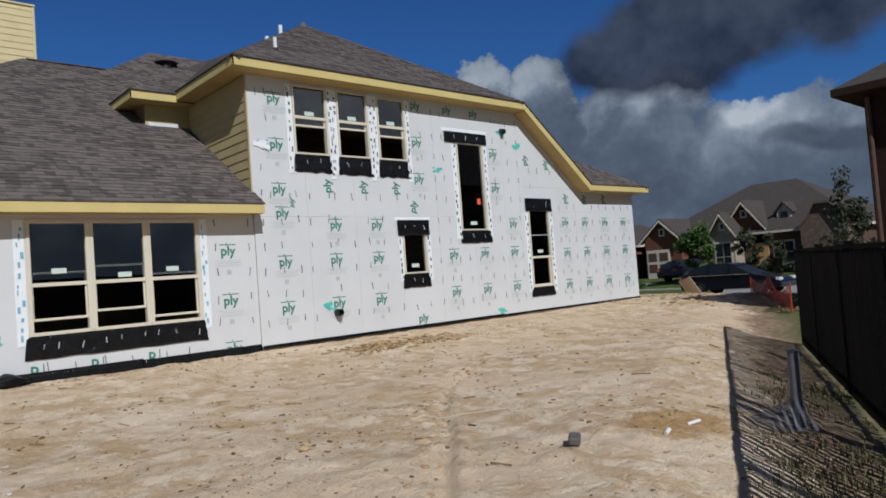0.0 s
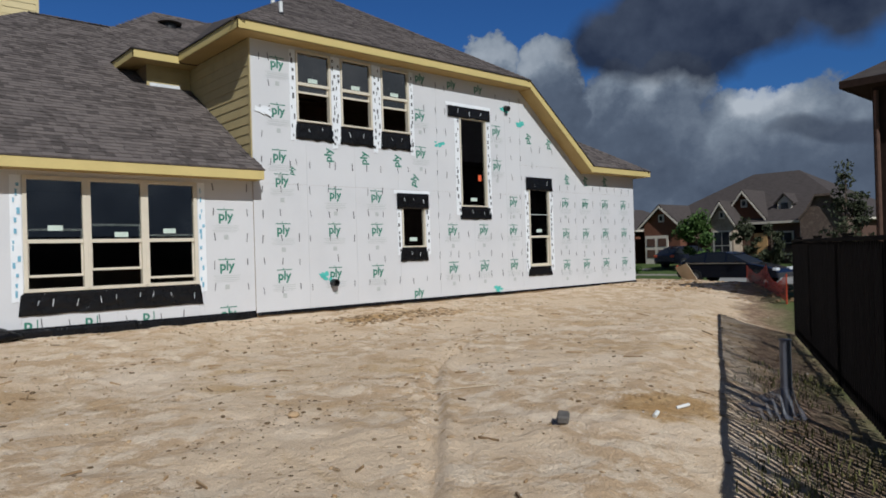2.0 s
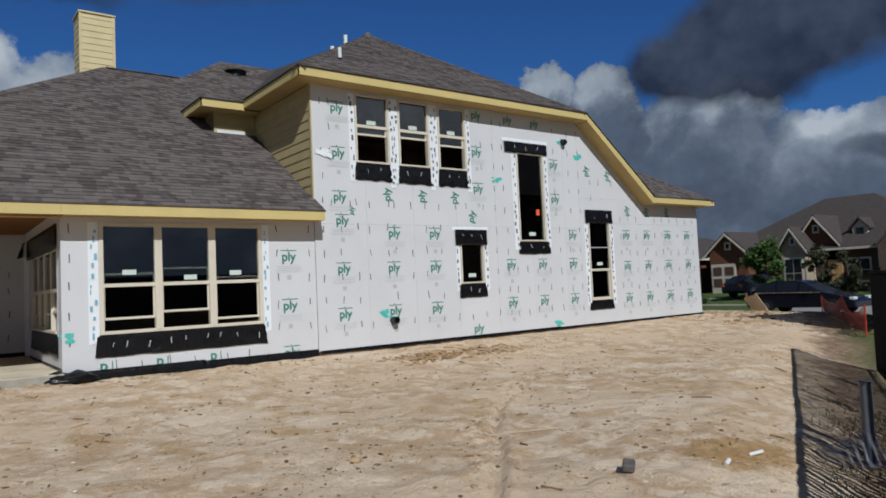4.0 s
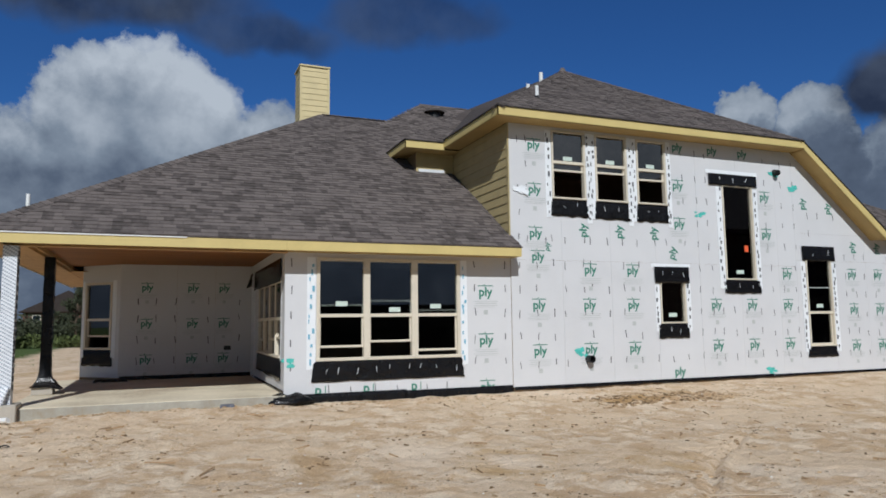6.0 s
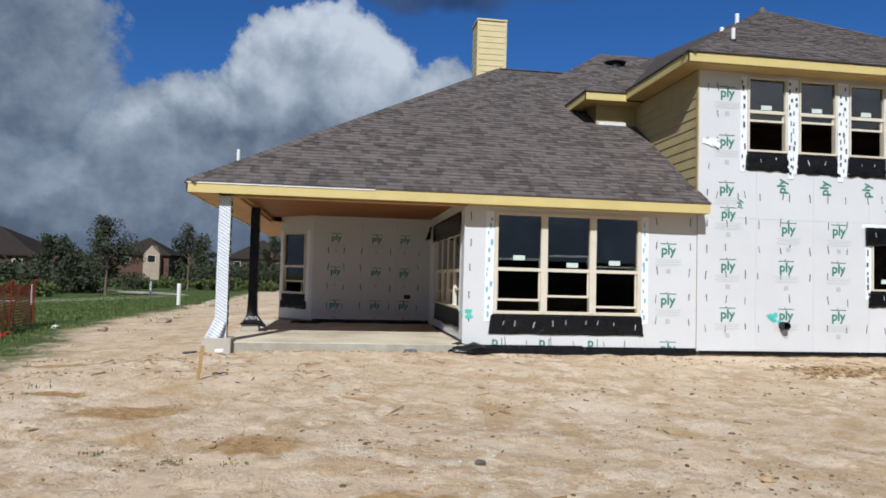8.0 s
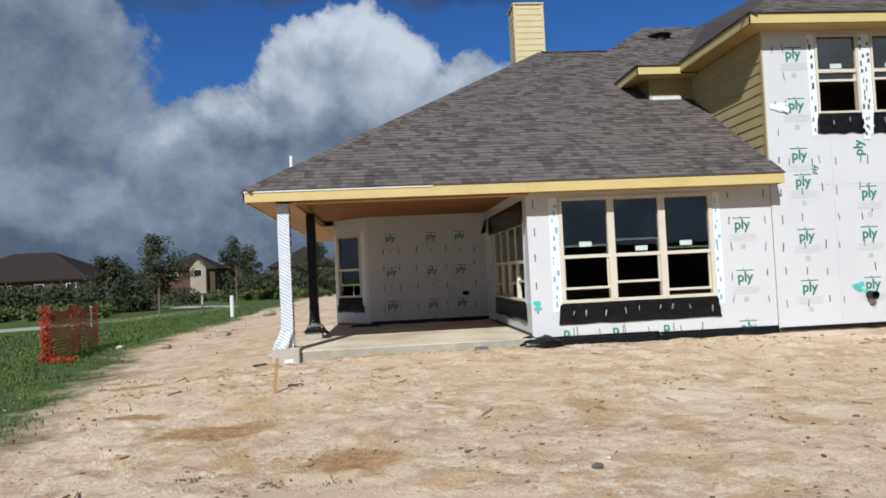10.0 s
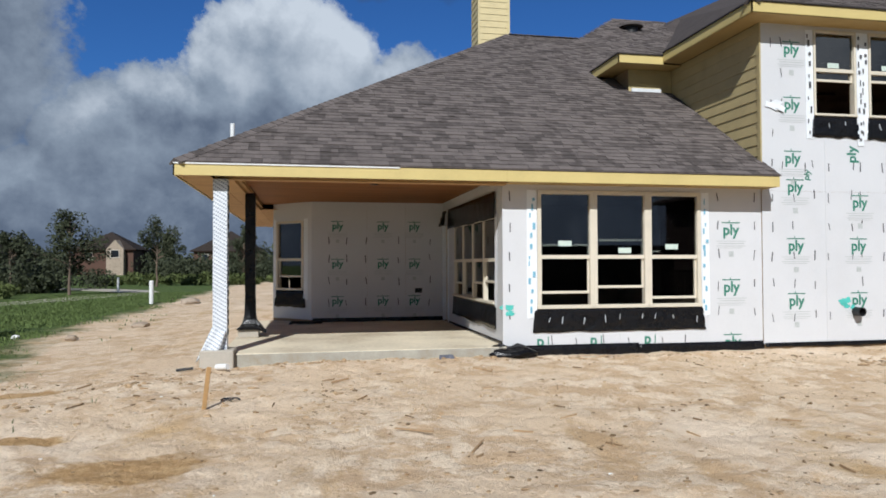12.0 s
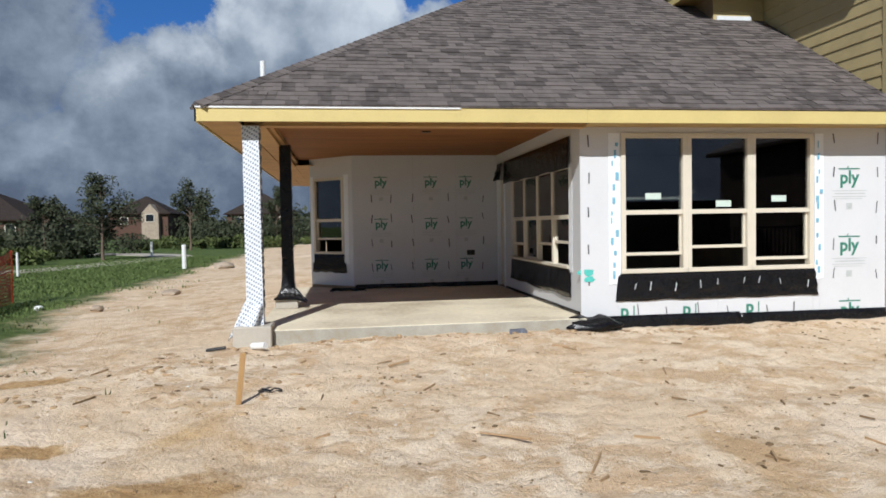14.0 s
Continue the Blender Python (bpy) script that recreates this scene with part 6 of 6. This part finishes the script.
# ---- the lawn side ----
def ribbon(name, label, pts, wide, mat, lift=0.03):
    """A path that follows a line of points on the ground."""
    verts, faces = [], []
    fine = []
    for a, b in zip(pts, pts[1:]):
        for k in range(6):
            fine.append(Vector(a).lerp(Vector(b), k / 6))
    fine.append(Vector(pts[-1]))
    for _ in range(6):
        fine = [fine[0]] + [(a + 2 * b + c) / 4 for a, b, c in zip(fine, fine[1:], fine[2:])] + [fine[-1]]
    for k, p in enumerate(fine):
        d = (fine[min(k + 1, len(fine) - 1)] - fine[max(k - 1, 0)]).normalized()
        s = Vector((-d.y, d.x)) * wide / 2
        for q in (p - s, p + s):
            z = height(q.x, q.y) + lift
            verts += [(q.x, q.y, z), (q.x, q.y, z - 0.12)]
    for k in range(len(fine) - 1):
        a, b = 4 * k, 4 * k + 4
        faces += [(a, a + 2, b + 2, b), (a, b, b + 1, a + 1), (a + 2, a + 3, b + 3, b + 2)]
    bm = bmesh.new()
    me = mesh_of(name, verts, faces)
    bm.from_mesh(me)
    bmesh.ops.recalc_face_normals(bm, faces=bm.faces)
    bm.to_mesh(me), bm.free()
    tagged(link(name, me, mat), label, "path", kind="structure")


ribbon("path", "pale concrete walking path winding through grass", [(-40, 29.0), (-24, 30.0), (-15, 31.8), (-12.6, 36.0), (-11.3, 41.5), (-10.0, 45.0), (-12.0, 50.0), (-20.0, 56.0), (-34.0, 60.0)], 2.2, CONCRETE)


def marker(name, label, x, y, high, r, mat):
    m = thing(name, label, "marker post")
    z = height(x, y)
    part("stem", tube(bmesh.new(), (x, y, z - 0.1), (x, y, z + high * 0.94), r, 12), mat, m)
    part("cap", tube(bmesh.new(), (x, y, z + high * 0.94), (x, y, z + high), r * 1.12, 12, r * 0.8), mat, m)


marker("marker_post", "white plastic marker post in the grass", -7.3, 34.0, 0.95, 0.085, WHITE_PVC)
marker("marker_post", "thin pale marker post by the path", -12.2, 31.2, 0.85, 0.04, WHITE_PVC)
marker("marker_post", "thin pale marker post by the path", -11.6, 46.0, 0.9, 0.06, WHITE_PVC)


def blades(name, label, count, region, seed, tall, keep, mat=BLADE, slim=1.0):
    """Single blades of grass where keep(x, y) allows them."""
    rnd = random.Random(seed)
    x0, x1, y0, y1 = region
    verts, faces = [], []
    while count > 0:
        x, y = rnd.uniform(x0, x1), rnd.uniform(y0, y1)
        count -= 1
        if rnd.random() > keep(x, y):
            continue
        g, h, a = height(x, y), tall * rnd.uniform(0.4, 1.2), rnd.uniform(0, 6.28)
        lean = rnd.uniform(0.1, 0.7) * h
        w = slim * (0.006 + 0.004 * rnd.random()) + 0.0008 * max(0, y - 12)
        dx, dy = math.cos(a) * w, math.sin(a) * w
        lx, ly = -math.sin(a) * lean, math.cos(a) * lean
        k = len(verts)
        verts += [(x - dx, y - dy, g - 0.01), (x + dx, y + dy, g - 0.01), (x + dx * 0.7 + lx * 0.4, y + dy * 0.7 + ly * 0.4, g + h * 0.6), (x - dx * 0.7 + lx * 0.4, y - dy * 0.7 + ly * 0.4, g + h * 0.6), (x + lx, y + ly, g + h)]
        faces += [(k, k + 1, k + 2, k + 3), (k + 3, k + 2, k + 4)]
    tagged(link(name, mesh_of(name, verts, faces), mat), label, "grass", kind="stuff")


def lawn_keep(x, y):
    t = min(max((y - 9.0) / 13.0, 0.0), 1.0)
    edge = x - 1.7 + 2.3 * t * t * (3 - 2 * t) + 1.6 * noise.noise(Vector((x * 0.55, y * 0.55, 1))) + 6.2
    return min(1.0, max(0.0, -edge * 0.9)) ** 1.2 + (0.07 if edge < 1.4 and noise.noise(Vector((x * 1.4, y * 1.4, 7))) > 0.28 else 0)


def fence_keep(x, y):
    s = y - 0.5 * x - 0.1
    return max(0.0, 1 - abs(s - 0.45) / 1.1) * max(0.03, min(1.0, 0.3 + 2.4 * noise.noise(Vector((x * 0.9, y * 0.9, 3))))) * (1.0 if x < 5.6 else 0.25)


blades("lawn_grass", "short green grass blades at the lawn's edge", 110000, (-14, -3.0, 8, 46), 21, 0.06, lawn_keep)
DRY_BLADE = material("dry_olive_grass", (0.15, 0.145, 0.055), 0.8, 0.4, 2, 20, 0.0, per_island=0.6, specular=0.2)
blades("fence_grass", "rough dry grass along the foot of the fence", 70000, (2.5, 9.5, 1.5, 6.0), 22, 0.06, fence_keep, DRY_BLADE, 0.7)


def weed_keep(x, y):
    return 1.0 if any(math.hypot(x - a, y - b) < 0.10 + 0.08 * noise.noise(Vector((x * 9, y * 9, 2))) for a, b in WEEDS) else 0.0


WEEDS = [(-2.15, 7.9), (-1.5, 7.72), (-1.0, 7.6), (-0.73, 10.9)]
blades("weed_tufts", "small grey-green weeds on the bare soil", 14000, (-4.5, 2.0, 6.9, 9.8), 23, 0.026, weed_keep, DRY_BLADE)


# ---- loose things on the plot ----
DARK_CRUMB = material("dark_damp_crumb", (0.17, 0.115, 0.065), 0.95, 0.4, 20, 90, 0.4, per_island=0.5, specular=0.1)


def stuff_lumps(name, label, count, seed, region, sizes, mat, keep=None):
    rnd = random.Random(seed)
    base = bmesh.new()
    bmesh.ops.create_icosphere(base, subdivisions=1, radius=1)
    bv, bf = [v.co.copy() for v in base.verts], [[v.index for v in f.verts] for f in base.faces]
    base.free()
    verts, faces = [], []
    for _ in range(count):
        x, y = rnd.uniform(*region[:2]), rnd.uniform(*region[2:])
        if keep and rnd.random() > keep(x, y):
            continue
        r = sizes[0] + (sizes[1] - sizes[0]) * rnd.random() ** 3
        g, a, o = height(x, y), rnd.uniform(0, 6.28), rnd.uniform(0, 99)
        sx, sy, sz = rnd.uniform(0.7, 1.6), rnd.uniform(0.6, 1.1), rnd.uniform(0.25, 0.5)
        k, c, s = len(verts), math.cos(a), math.sin(a)
        for v in bv:
            f = r * (1 + 0.35 * noise.noise(v * 1.7 + Vector((o, 0, 0))))
            px, py = v.x * f * sx, v.y * f * sy
            verts.append((x + px * c - py * s, y + px * s + py * c, g + v.z * f * sz + r * 0.12))
        faces += [[k + i for i in t] for t in bf]
    tagged(link(name, mesh_of(name, verts, faces), mat), label, "debris", kind="stuff")


def plot_keep(x, y):
    n = noise.noise(Vector((x * 0.45, y * 0.45, 5)))
    return (0.25 + 0.75 * max(0, n + 0.2)) if x + 0.035 * y > -6 and y - 0.5 * x > 0.4 else 0.05


stuff_lumps("clay_clods", "scattered crumbs and clods of dry clay", 12000, 31, (-7, 16, 2.5, 13.7), (0.005, 0.028), CLOD, plot_keep)
stuff_lumps("clay_clods", "broken clods where the soil was dug", 420, 32, (6.8, 10.0, 11.8, 12.9), (0.015, 0.06), CLOD)
stuff_lumps("clay_clods", "rough clods along the foot of the slab", 300, 33, (-2.6, 6.4, 13.65, 13.98), (0.01, 0.05), CLOD)
stuff_lumps("clay_clods", "rough broken earth at the plot's far edge", 380, 34, (17, 24.5, 8.5, 16), (0.03, 0.11), CLOD)
stuff_lumps("clay_clods", "crumbled earth along a wheel rut", 3600, 36, (2.0, 8.0, 3.6, 9.6), (0.008, 0.04), CLOD, lambda x, y: 0.9 * math.exp(-((x - rut_line(y) + 0.15) / 0.14) ** 2))
stuff_lumps("soil_crumbs", "dark damp crumbs of soil and dry weeds", 9000, 37, (-4.0, 7.0, 2.6, 8.5), (0.004, 0.016), DARK_CRUMB, lambda x, y: max(0.0, 3.0 * noise.noise(Vector((x * 1.1, y * 1.1, 9))) - 0.35))
stuff_lumps("clay_clods", "broken earth round the concrete pier", 900, 38, (-5.2, -0.6, 11.2, 13.75), (0.008, 0.05), CLOD, lambda x, y: max(0.05, 2.5 * noise.noise(Vector((x * 1.2, y * 1.2, 4)))))
stuff_lumps("soil_crumbs", "dark crumbs fallen into a wheel rut", 2600, 40, (2.0, 8.0, 3.8, 9.4), (0.008, 0.03), DARK_CRUMB, lambda x, y: 0.9 * math.exp(-((x - rut_line(y)) / 0.05) ** 2))
stuff_lumps("soil_crumbs", "dark clods where the soil was dug", 260, 42, (7.0, 9.4, 11.9, 12.7), (0.015, 0.05), DARK_CRUMB)
stuff_lumps("soil_crumbs", "brown crumbs strewn over the plot", 5200, 39, (-5.0, 13.0, 5.0, 13.6), (0.008, 0.034), DARK_CRUMB, lambda x, y: max(0.04, 2.2 * noise.noise(Vector((x * 0.8, y * 0.8, 2))) - 0.1))
stuff_lumps("pale_pebbles", "small pale pebbles on the bare soil", 420, 35, (-7, 16, 2.5, 13.7), (0.008, 0.022), WHITE_PVC, plot_keep)


def slivers():
    rnd = random.Random(41)
    verts, faces = [], []
    for _ in range(260):
        x, y = rnd.uniform(-5, 12), rnd.uniform(2.8, 13.6)
        n, a = 0.012 + 0.10 * rnd.random() ** 2.5, rnd.uniform(0, 3.14)
        w, c, s = rnd.uniform(0.002, 0.006), math.cos(a), math.sin(a)
        g = height(x, y)
        k = len(verts)
        for u, v, z in ((-n, -w, 0.002), (n, -w, 0.002), (n, w, 0.002), (-n, w, 0.002), (-n, -w, 0.014), (n, -w, 0.02), (n, w, 0.02), (-n, w, 0.014)):
            px, py = x + u * c - v * s, y + u * s + v * c
            verts.append((px, py, height(px, py) + z))
        faces += [[k + i for i in f] for f in ((4, 5, 6, 7), (0, 1, 5, 4), (1, 2, 6, 5), (2, 3, 7, 6), (3, 0, 4, 7))]
    tagged(link("wood_slivers", mesh_of("wood_slivers", verts, faces), CHIP), "scattered twigs and wood slivers", "debris", kind="stuff")


slivers()


def stake():
    s = thing("wooden_stake", "short raw pine survey stake leaning in the soil", "stake")
    m = pose(-2.06, 11.55, height(-2.06, 11.55), 3, 6, 20)
    part("shaft", box(-0.022, 0.022, -0.014, 0.014, -0.15, 0.44, 0.003), RAW_WOOD, s, at=m)
    t = thing("twisted_wire", "dark bent scrap beside the stake", "scrap")
    bm = bmesh.new()
    pts = [Vector((-1.93 + 0.035 * k, 11.86 + 0.03 * math.sin(k * 1.9), height(-1.9, 11.86) + 0.02 + 0.02 * abs(math.sin(k)))) for k in range(7)]
    for p, q in zip(pts, pts[1:]):
        tube(bm, p, q, 0.009, 6)
    part("wire", bm, BLACK_PIPE, t)


stake()


def rock(name, label, x, y, r, mat, seed, squash=0.6):
    bm = bmesh.new()
    bmesh.ops.create_icosphere(bm, subdivisions=2, radius=r)
    for v in bm.verts:
        v.co *= 1 + 0.35 * noise.noise(v.co * (1.3 / r) + Vector((seed, 0, 0)))
        v.co.z *= squash
    ob = part(name, bm, mat, at=pose(x, y, height(x, y) + r * squash * 0.55, 0, 0, seed * 40))
    tagged(ob, label, "stone")


GREY_STONE = material("dark_grey_stone", (0.12, 0.11, 0.10), 0.85, 0.4, 12, 60, 0.4)
brick = thing("broken_brick", "dark grey broken block on the soil", "brick", at=pose(4.30, 5.08, height(4.30, 5.08) + 0.03, 4, -6, 35))
part("block", box(-0.075, 0.075, -0.045, 0.045, -0.02, 0.04, 0.012), GREY_STONE, brick)
rock("small_stone", "small dark stone on pale soil", 0.92, 7.44, 0.045, GREY_STONE, 3)
rock("small_stone", "brown lump of clay on the soil", 3.05, 6.9, 0.05, CLOD, 4)
rock("pale_rock", "pale rock at the lawn's edge", -5.9, 19.8, 0.12, STONE, 5)
rock("pale_rock", "pale rock beside the netting", -7.2, 20.4, 0.09, WHITE_PVC, 6)
rock("pale_rock", "long pale stone in the grass", -5.7, 33.5, 0.42, STONE, 7, 0.4)
rock("pale_rock", "pale broken stones near the lawn", -5.1, 22.3, 0.22, STONE, 8, 0.4)


def litter(name, label, x, y, rz, long, r, mat):
    p = thing(name, label, "litter")
    z = height(x, y) + r
    d = Vector((math.cos(radians(rz)), math.sin(radians(rz)), 0)) * long / 2
    part("piece", tube(bmesh.new(), Vector((x, y, z)) - d, Vector((x, y, z + 0.02)) + d, r, 10), mat, p)


litter("pipe_offcut", "white plastic pipe offcut by the concrete pier", -2.12, 13.62, -38, 0.20, 0.04, WHITE_PVC)
litter("dark_offcut", "dark strip of scrap by the pier", -2.62, 13.75, 5, 0.22, 0.018, BLACK_PIPE)
litter("wood_stick", "thin brown stick lying on the soil", 1.64, 9.65, 70, 0.16, 0.008, CHIP)
litter("wood_stick", "long thin pale stick lying on the soil", 4.75, 6.72, -28, 0.75, 0.006, CARD)
litter("wood_stick", "thin brown twig lying on the soil", -0.02, 10.33, -42, 0.42, 0.009, CHIP)
litter("wood_stick", "thin brown twig lying on the soil", 0.44, 9.73, 60, 0.32, 0.009, CHIP)
litter("wood_stick", "short dark twig lying on the soil", -0.6, 12.6, 30, 0.25, 0.012, CHIP)
litter("pipe_offcut", "small white plastic piece on damp soil", 5.64, 4.85, -30, 0.12, 0.015, WHITE_PVC)
litter("pipe_offcut", "small white plastic piece on damp soil", 5.05, 4.75, 10, 0.07, 0.018, WHITE_PVC)
bag = thing("crumpled_film", "crumpled pale blue plastic film by the slab", "litter")
part("film", crumpled(0.88, 1.08, 0.20, 0.28, 13.86, 501, 0.04, 14, 7, 0.16), GREY_SHEET, bag)
bag = thing("crumpled_paper", "crumpled pale wrapper at the wall's foot", "litter")
part("wrapper", crumpled(3.0, 3.3, 0.12, 0.19, 13.9, 502, 0.04, 14, 7, 0.14), CARD, bag)
fold = thing("membrane_scrap", "black membrane scrap on the patio slab", "litter")
part("scrap", crumpled(-1.35, -0.75, SLAB_Z + 0.005, SLAB_Z + 0.06, 18.9, 503, 0.05, 14, 6, 0.2), BLACK_FLASH, fold)


FILM = material("translucent_plastic_film", (0.20, 0.21, 0.25), 0.35, 0.2, 8, 40, 0.2)
FILM.node_tree.nodes["Principled BSDF"].inputs["Alpha"].default_value = 0.35


def street_edge_things():
    c = thing("tan_board", "tan board tilted against the soil heap", "board", at=pose(24.2, 15.0, 0.26, 62, 14, 65))
    part("sheet", box(-0.36, 0.36, -0.36, 0.36, 0, 0.02), CARD, c)
    p = thing("wrapped_riser", "pale grey pipe riser draped with plastic film", "pipe")
    x, y = 6.72, 4.42
    z = height(x, y)
    part("riser", tube(bmesh.new(), (x, y, z - 0.1), (x, y, 0.44), 0.05, 14), GREY_SHEET, p)
    part("cap", tube(bmesh.new(), (x, y, 0.44), (x, y, 0.455), 0.055, 14), GREY_SHEET, p)
    bm = bmesh.new()
    rows = []
    for j in range(10):
        v = j / 9
        ring = []
        for k in range(20):
            t = 2 * math.pi * k / 20
            side = max(0.0, -0.55 * math.cos(t) + 0.83 * math.sin(t))
            wave = noise.noise(Vector((math.cos(t) * 2, math.sin(t) * 2, v * 2)))
            r = 0.055 + (0.15 + 0.34 * side ** 1.5) * v ** 1.5 * (0.85 + 0.5 * wave)
            ring.append(bm.verts.new((x + r * math.cos(t), y + r * math.sin(t), z + 0.02 + (1 - v) ** 1.3 * 0.27 + 0.07 * side * math.sin(math.pi * v) + 0.035 * wave * v + 0.012 * math.sin(7 * t) * v)))
        rows.append(ring)
    for a, b in zip(rows, rows[1:]):
        for k in range(20):
            bm.faces.new((a[k], a[(k + 1) % 20], b[(k + 1) % 20], b[k]))
    for f in bm.faces:
        f.smooth = True
    part("film", bm, FILM, p, "loose translucent plastic film round the foot")


street_edge_things()


# ---- shingles ----
def tab_mesh(wide):
    """One shingle tab: x along the course, y up the slope, z off the roof; thicker at its lower edge."""
    a = wide / 2 - 0.002
    v = [(-a, 0, 0), (a, 0, 0), (a, 0.17, 0), (-a, 0.17, 0), (-a, 0, 0.013), (a, 0, 0.013), (a, 0.17, 0.002), (-a, 0.17, 0.002)]
    return v, [(4, 5, 6, 7), (0, 1, 5, 4), (1, 2, 6, 5), (3, 0, 4, 7)]


def shingle_plane(parent, y0, z0, slope, left, right, top, seed, single=lambda u, v: False):
    """Courses of tabs on a slope that rises towards +y; left(y) and right(y) bound it."""
    rnd = random.Random(seed)
    tilt = math.atan(slope)
    base = pose(0, y0 - 0.03, z0 + 0.004, math.degrees(tilt), 0, 0)
    widths = (0.11, 0.16, 0.21, 0.27)
    me_of = {}
    for w in widths:
        me_of[w] = mesh_of("shingle", *tab_mesh(w))
        me_of[w].materials.append(SHINGLE)
    verts, faces = [], []
    v, course = 0.0, 0
    while v * math.cos(tilt) < top - y0 - 0.05:
        y = y0 + v * math.cos(tilt)
        a, b = left(y) + 0.03, right(y) - 0.01
        u = a + rnd.uniform(-0.2, 0.0)
        while u < b:
            w = rnd.choice(widths)
            lo, hi = max(u, a), min(u + w, b)
            if hi - lo > 0.02:
                lift = rnd.choice((0.0, 0.0, 0.006))
                if single(u, v) and hi - lo > w - 1e-6:
                    link("shingle", me_of[w], None, parent, at=base @ pose((lo + hi) / 2, v, lift))
                else:
                    k = len(verts)
                    vs, fs = tab_mesh(hi - lo)
                    m = base @ pose((lo + hi) / 2, v, lift)
                    verts += [m @ Vector(p) for p in vs]
                    faces += [[k + i for i in f] for f in fs]
            u += w
        v += 0.137
        course += 1
    tagged(link("shingles", mesh_of("shingles", verts, faces), SHINGLE_ALL, parent), "courses of brown shingle tabs", kind="stuff")


def cap_mesh():
    v = [(-0.14, 0, -0.035), (0, 0, 0.03), (0.14, 0, -0.035), (-0.14, 0.2, -0.047), (0, 0.2, 0.012), (0.14, 0.2, -0.047), (-0.14, 0, -0.06), (0.14, 0, -0.06)]
    return mesh_of("hip_cap", v, [(0, 1, 4, 3), (1, 2, 5, 4), (6, 7, 2, 1, 0)])


def hip_caps(parent, a, b):
    a, b = Vector(a), Vector(b)
    d = (b - a)
    n = int(d.length / 0.145)
    side = Vector((d.y, -d.x, 0)).normalized()
    f = d.normalized()
    up = side.cross(f)
    rot = Matrix((side, f, up)).transposed().to_4x4()
    me = cap_mesh()
    me.materials.append(SHINGLE)
    for k in range(n):
        link("hip_cap", me, None, parent, at=Matrix.Translation(a + f * (0.145 * k) + up * 0.012) @ rot)


shingle_plane(ROOF_LOW, EAVE_Y, 3.0, SLOPE, lambda y: -2.77 + (y - EAVE_Y), lambda y: 6.46 if y < 14.25 else (6.41 if y < 18 else 10.0), EAVE_Y + 6.70, 61, lambda u, v: v < 0.8 and u < 5.2)
shingle_plane(ROOF_UP, EAVE_Y, 5.81, 0.645, lambda y: 6.0 + (y - EAVE_Y), lambda y: 14.22 - (y - EAVE_Y), 17.9, 62)
shingle_plane(ROOF_UP, 16.65, 5.76, 0.645, lambda y: 5.05 + (y - 16.65), lambda y: 7.2, 19.6, 63)
shingle_plane(ROOF_GARAGE, EAVE_Y, 3.7, 0.645, lambda y: 16.95 if y < 14.5 else 15.9, lambda y: 19.92 - (y - EAVE_Y), 17.5, 64)
shingle_plane(ROOF_UP, 17.87, 5.5, (8.47 - 5.5) / 4.13, lambda y: max(5.0, 3.3 + (y - 17.87)), lambda y: 9.0, 22.0, 65)
hip_caps(ROOF_LOW, (-2.77, EAVE_Y, 3.01), (3.93, EAVE_Y + 6.70, 3.01 + SLOPE * 6.70))
hip_caps(ROOF_LOW, (3.93, EAVE_Y + 6.70, 3.01 + SLOPE * 6.70), (7.5, EAVE_Y + 6.70, 3.01 + SLOPE * 6.70))
hip_caps(ROOF_UP, (6.0, EAVE_Y, 5.82), (10.1, 17.9, 8.465))
hip_caps(ROOF_UP, (14.22, EAVE_Y, 5.82), (10.1, 17.9, 8.465))
hip_caps(ROOF_GARAGE, (19.92, EAVE_Y, 3.71), (16.2, 17.52, 6.11))


# ---- repeats that belong together ----
alike = {}
for ob in list(scene.objects):
    if ob.parent is None and "category" in ob and "kind" not in ob:
        alike.setdefault(ob.name.split(".")[0], []).append(ob)
for base_name, members in alike.items():
    if len(members) > 1:
        for ob in members:
            ob["group"] = base_name.replace("_", " ") + "s"
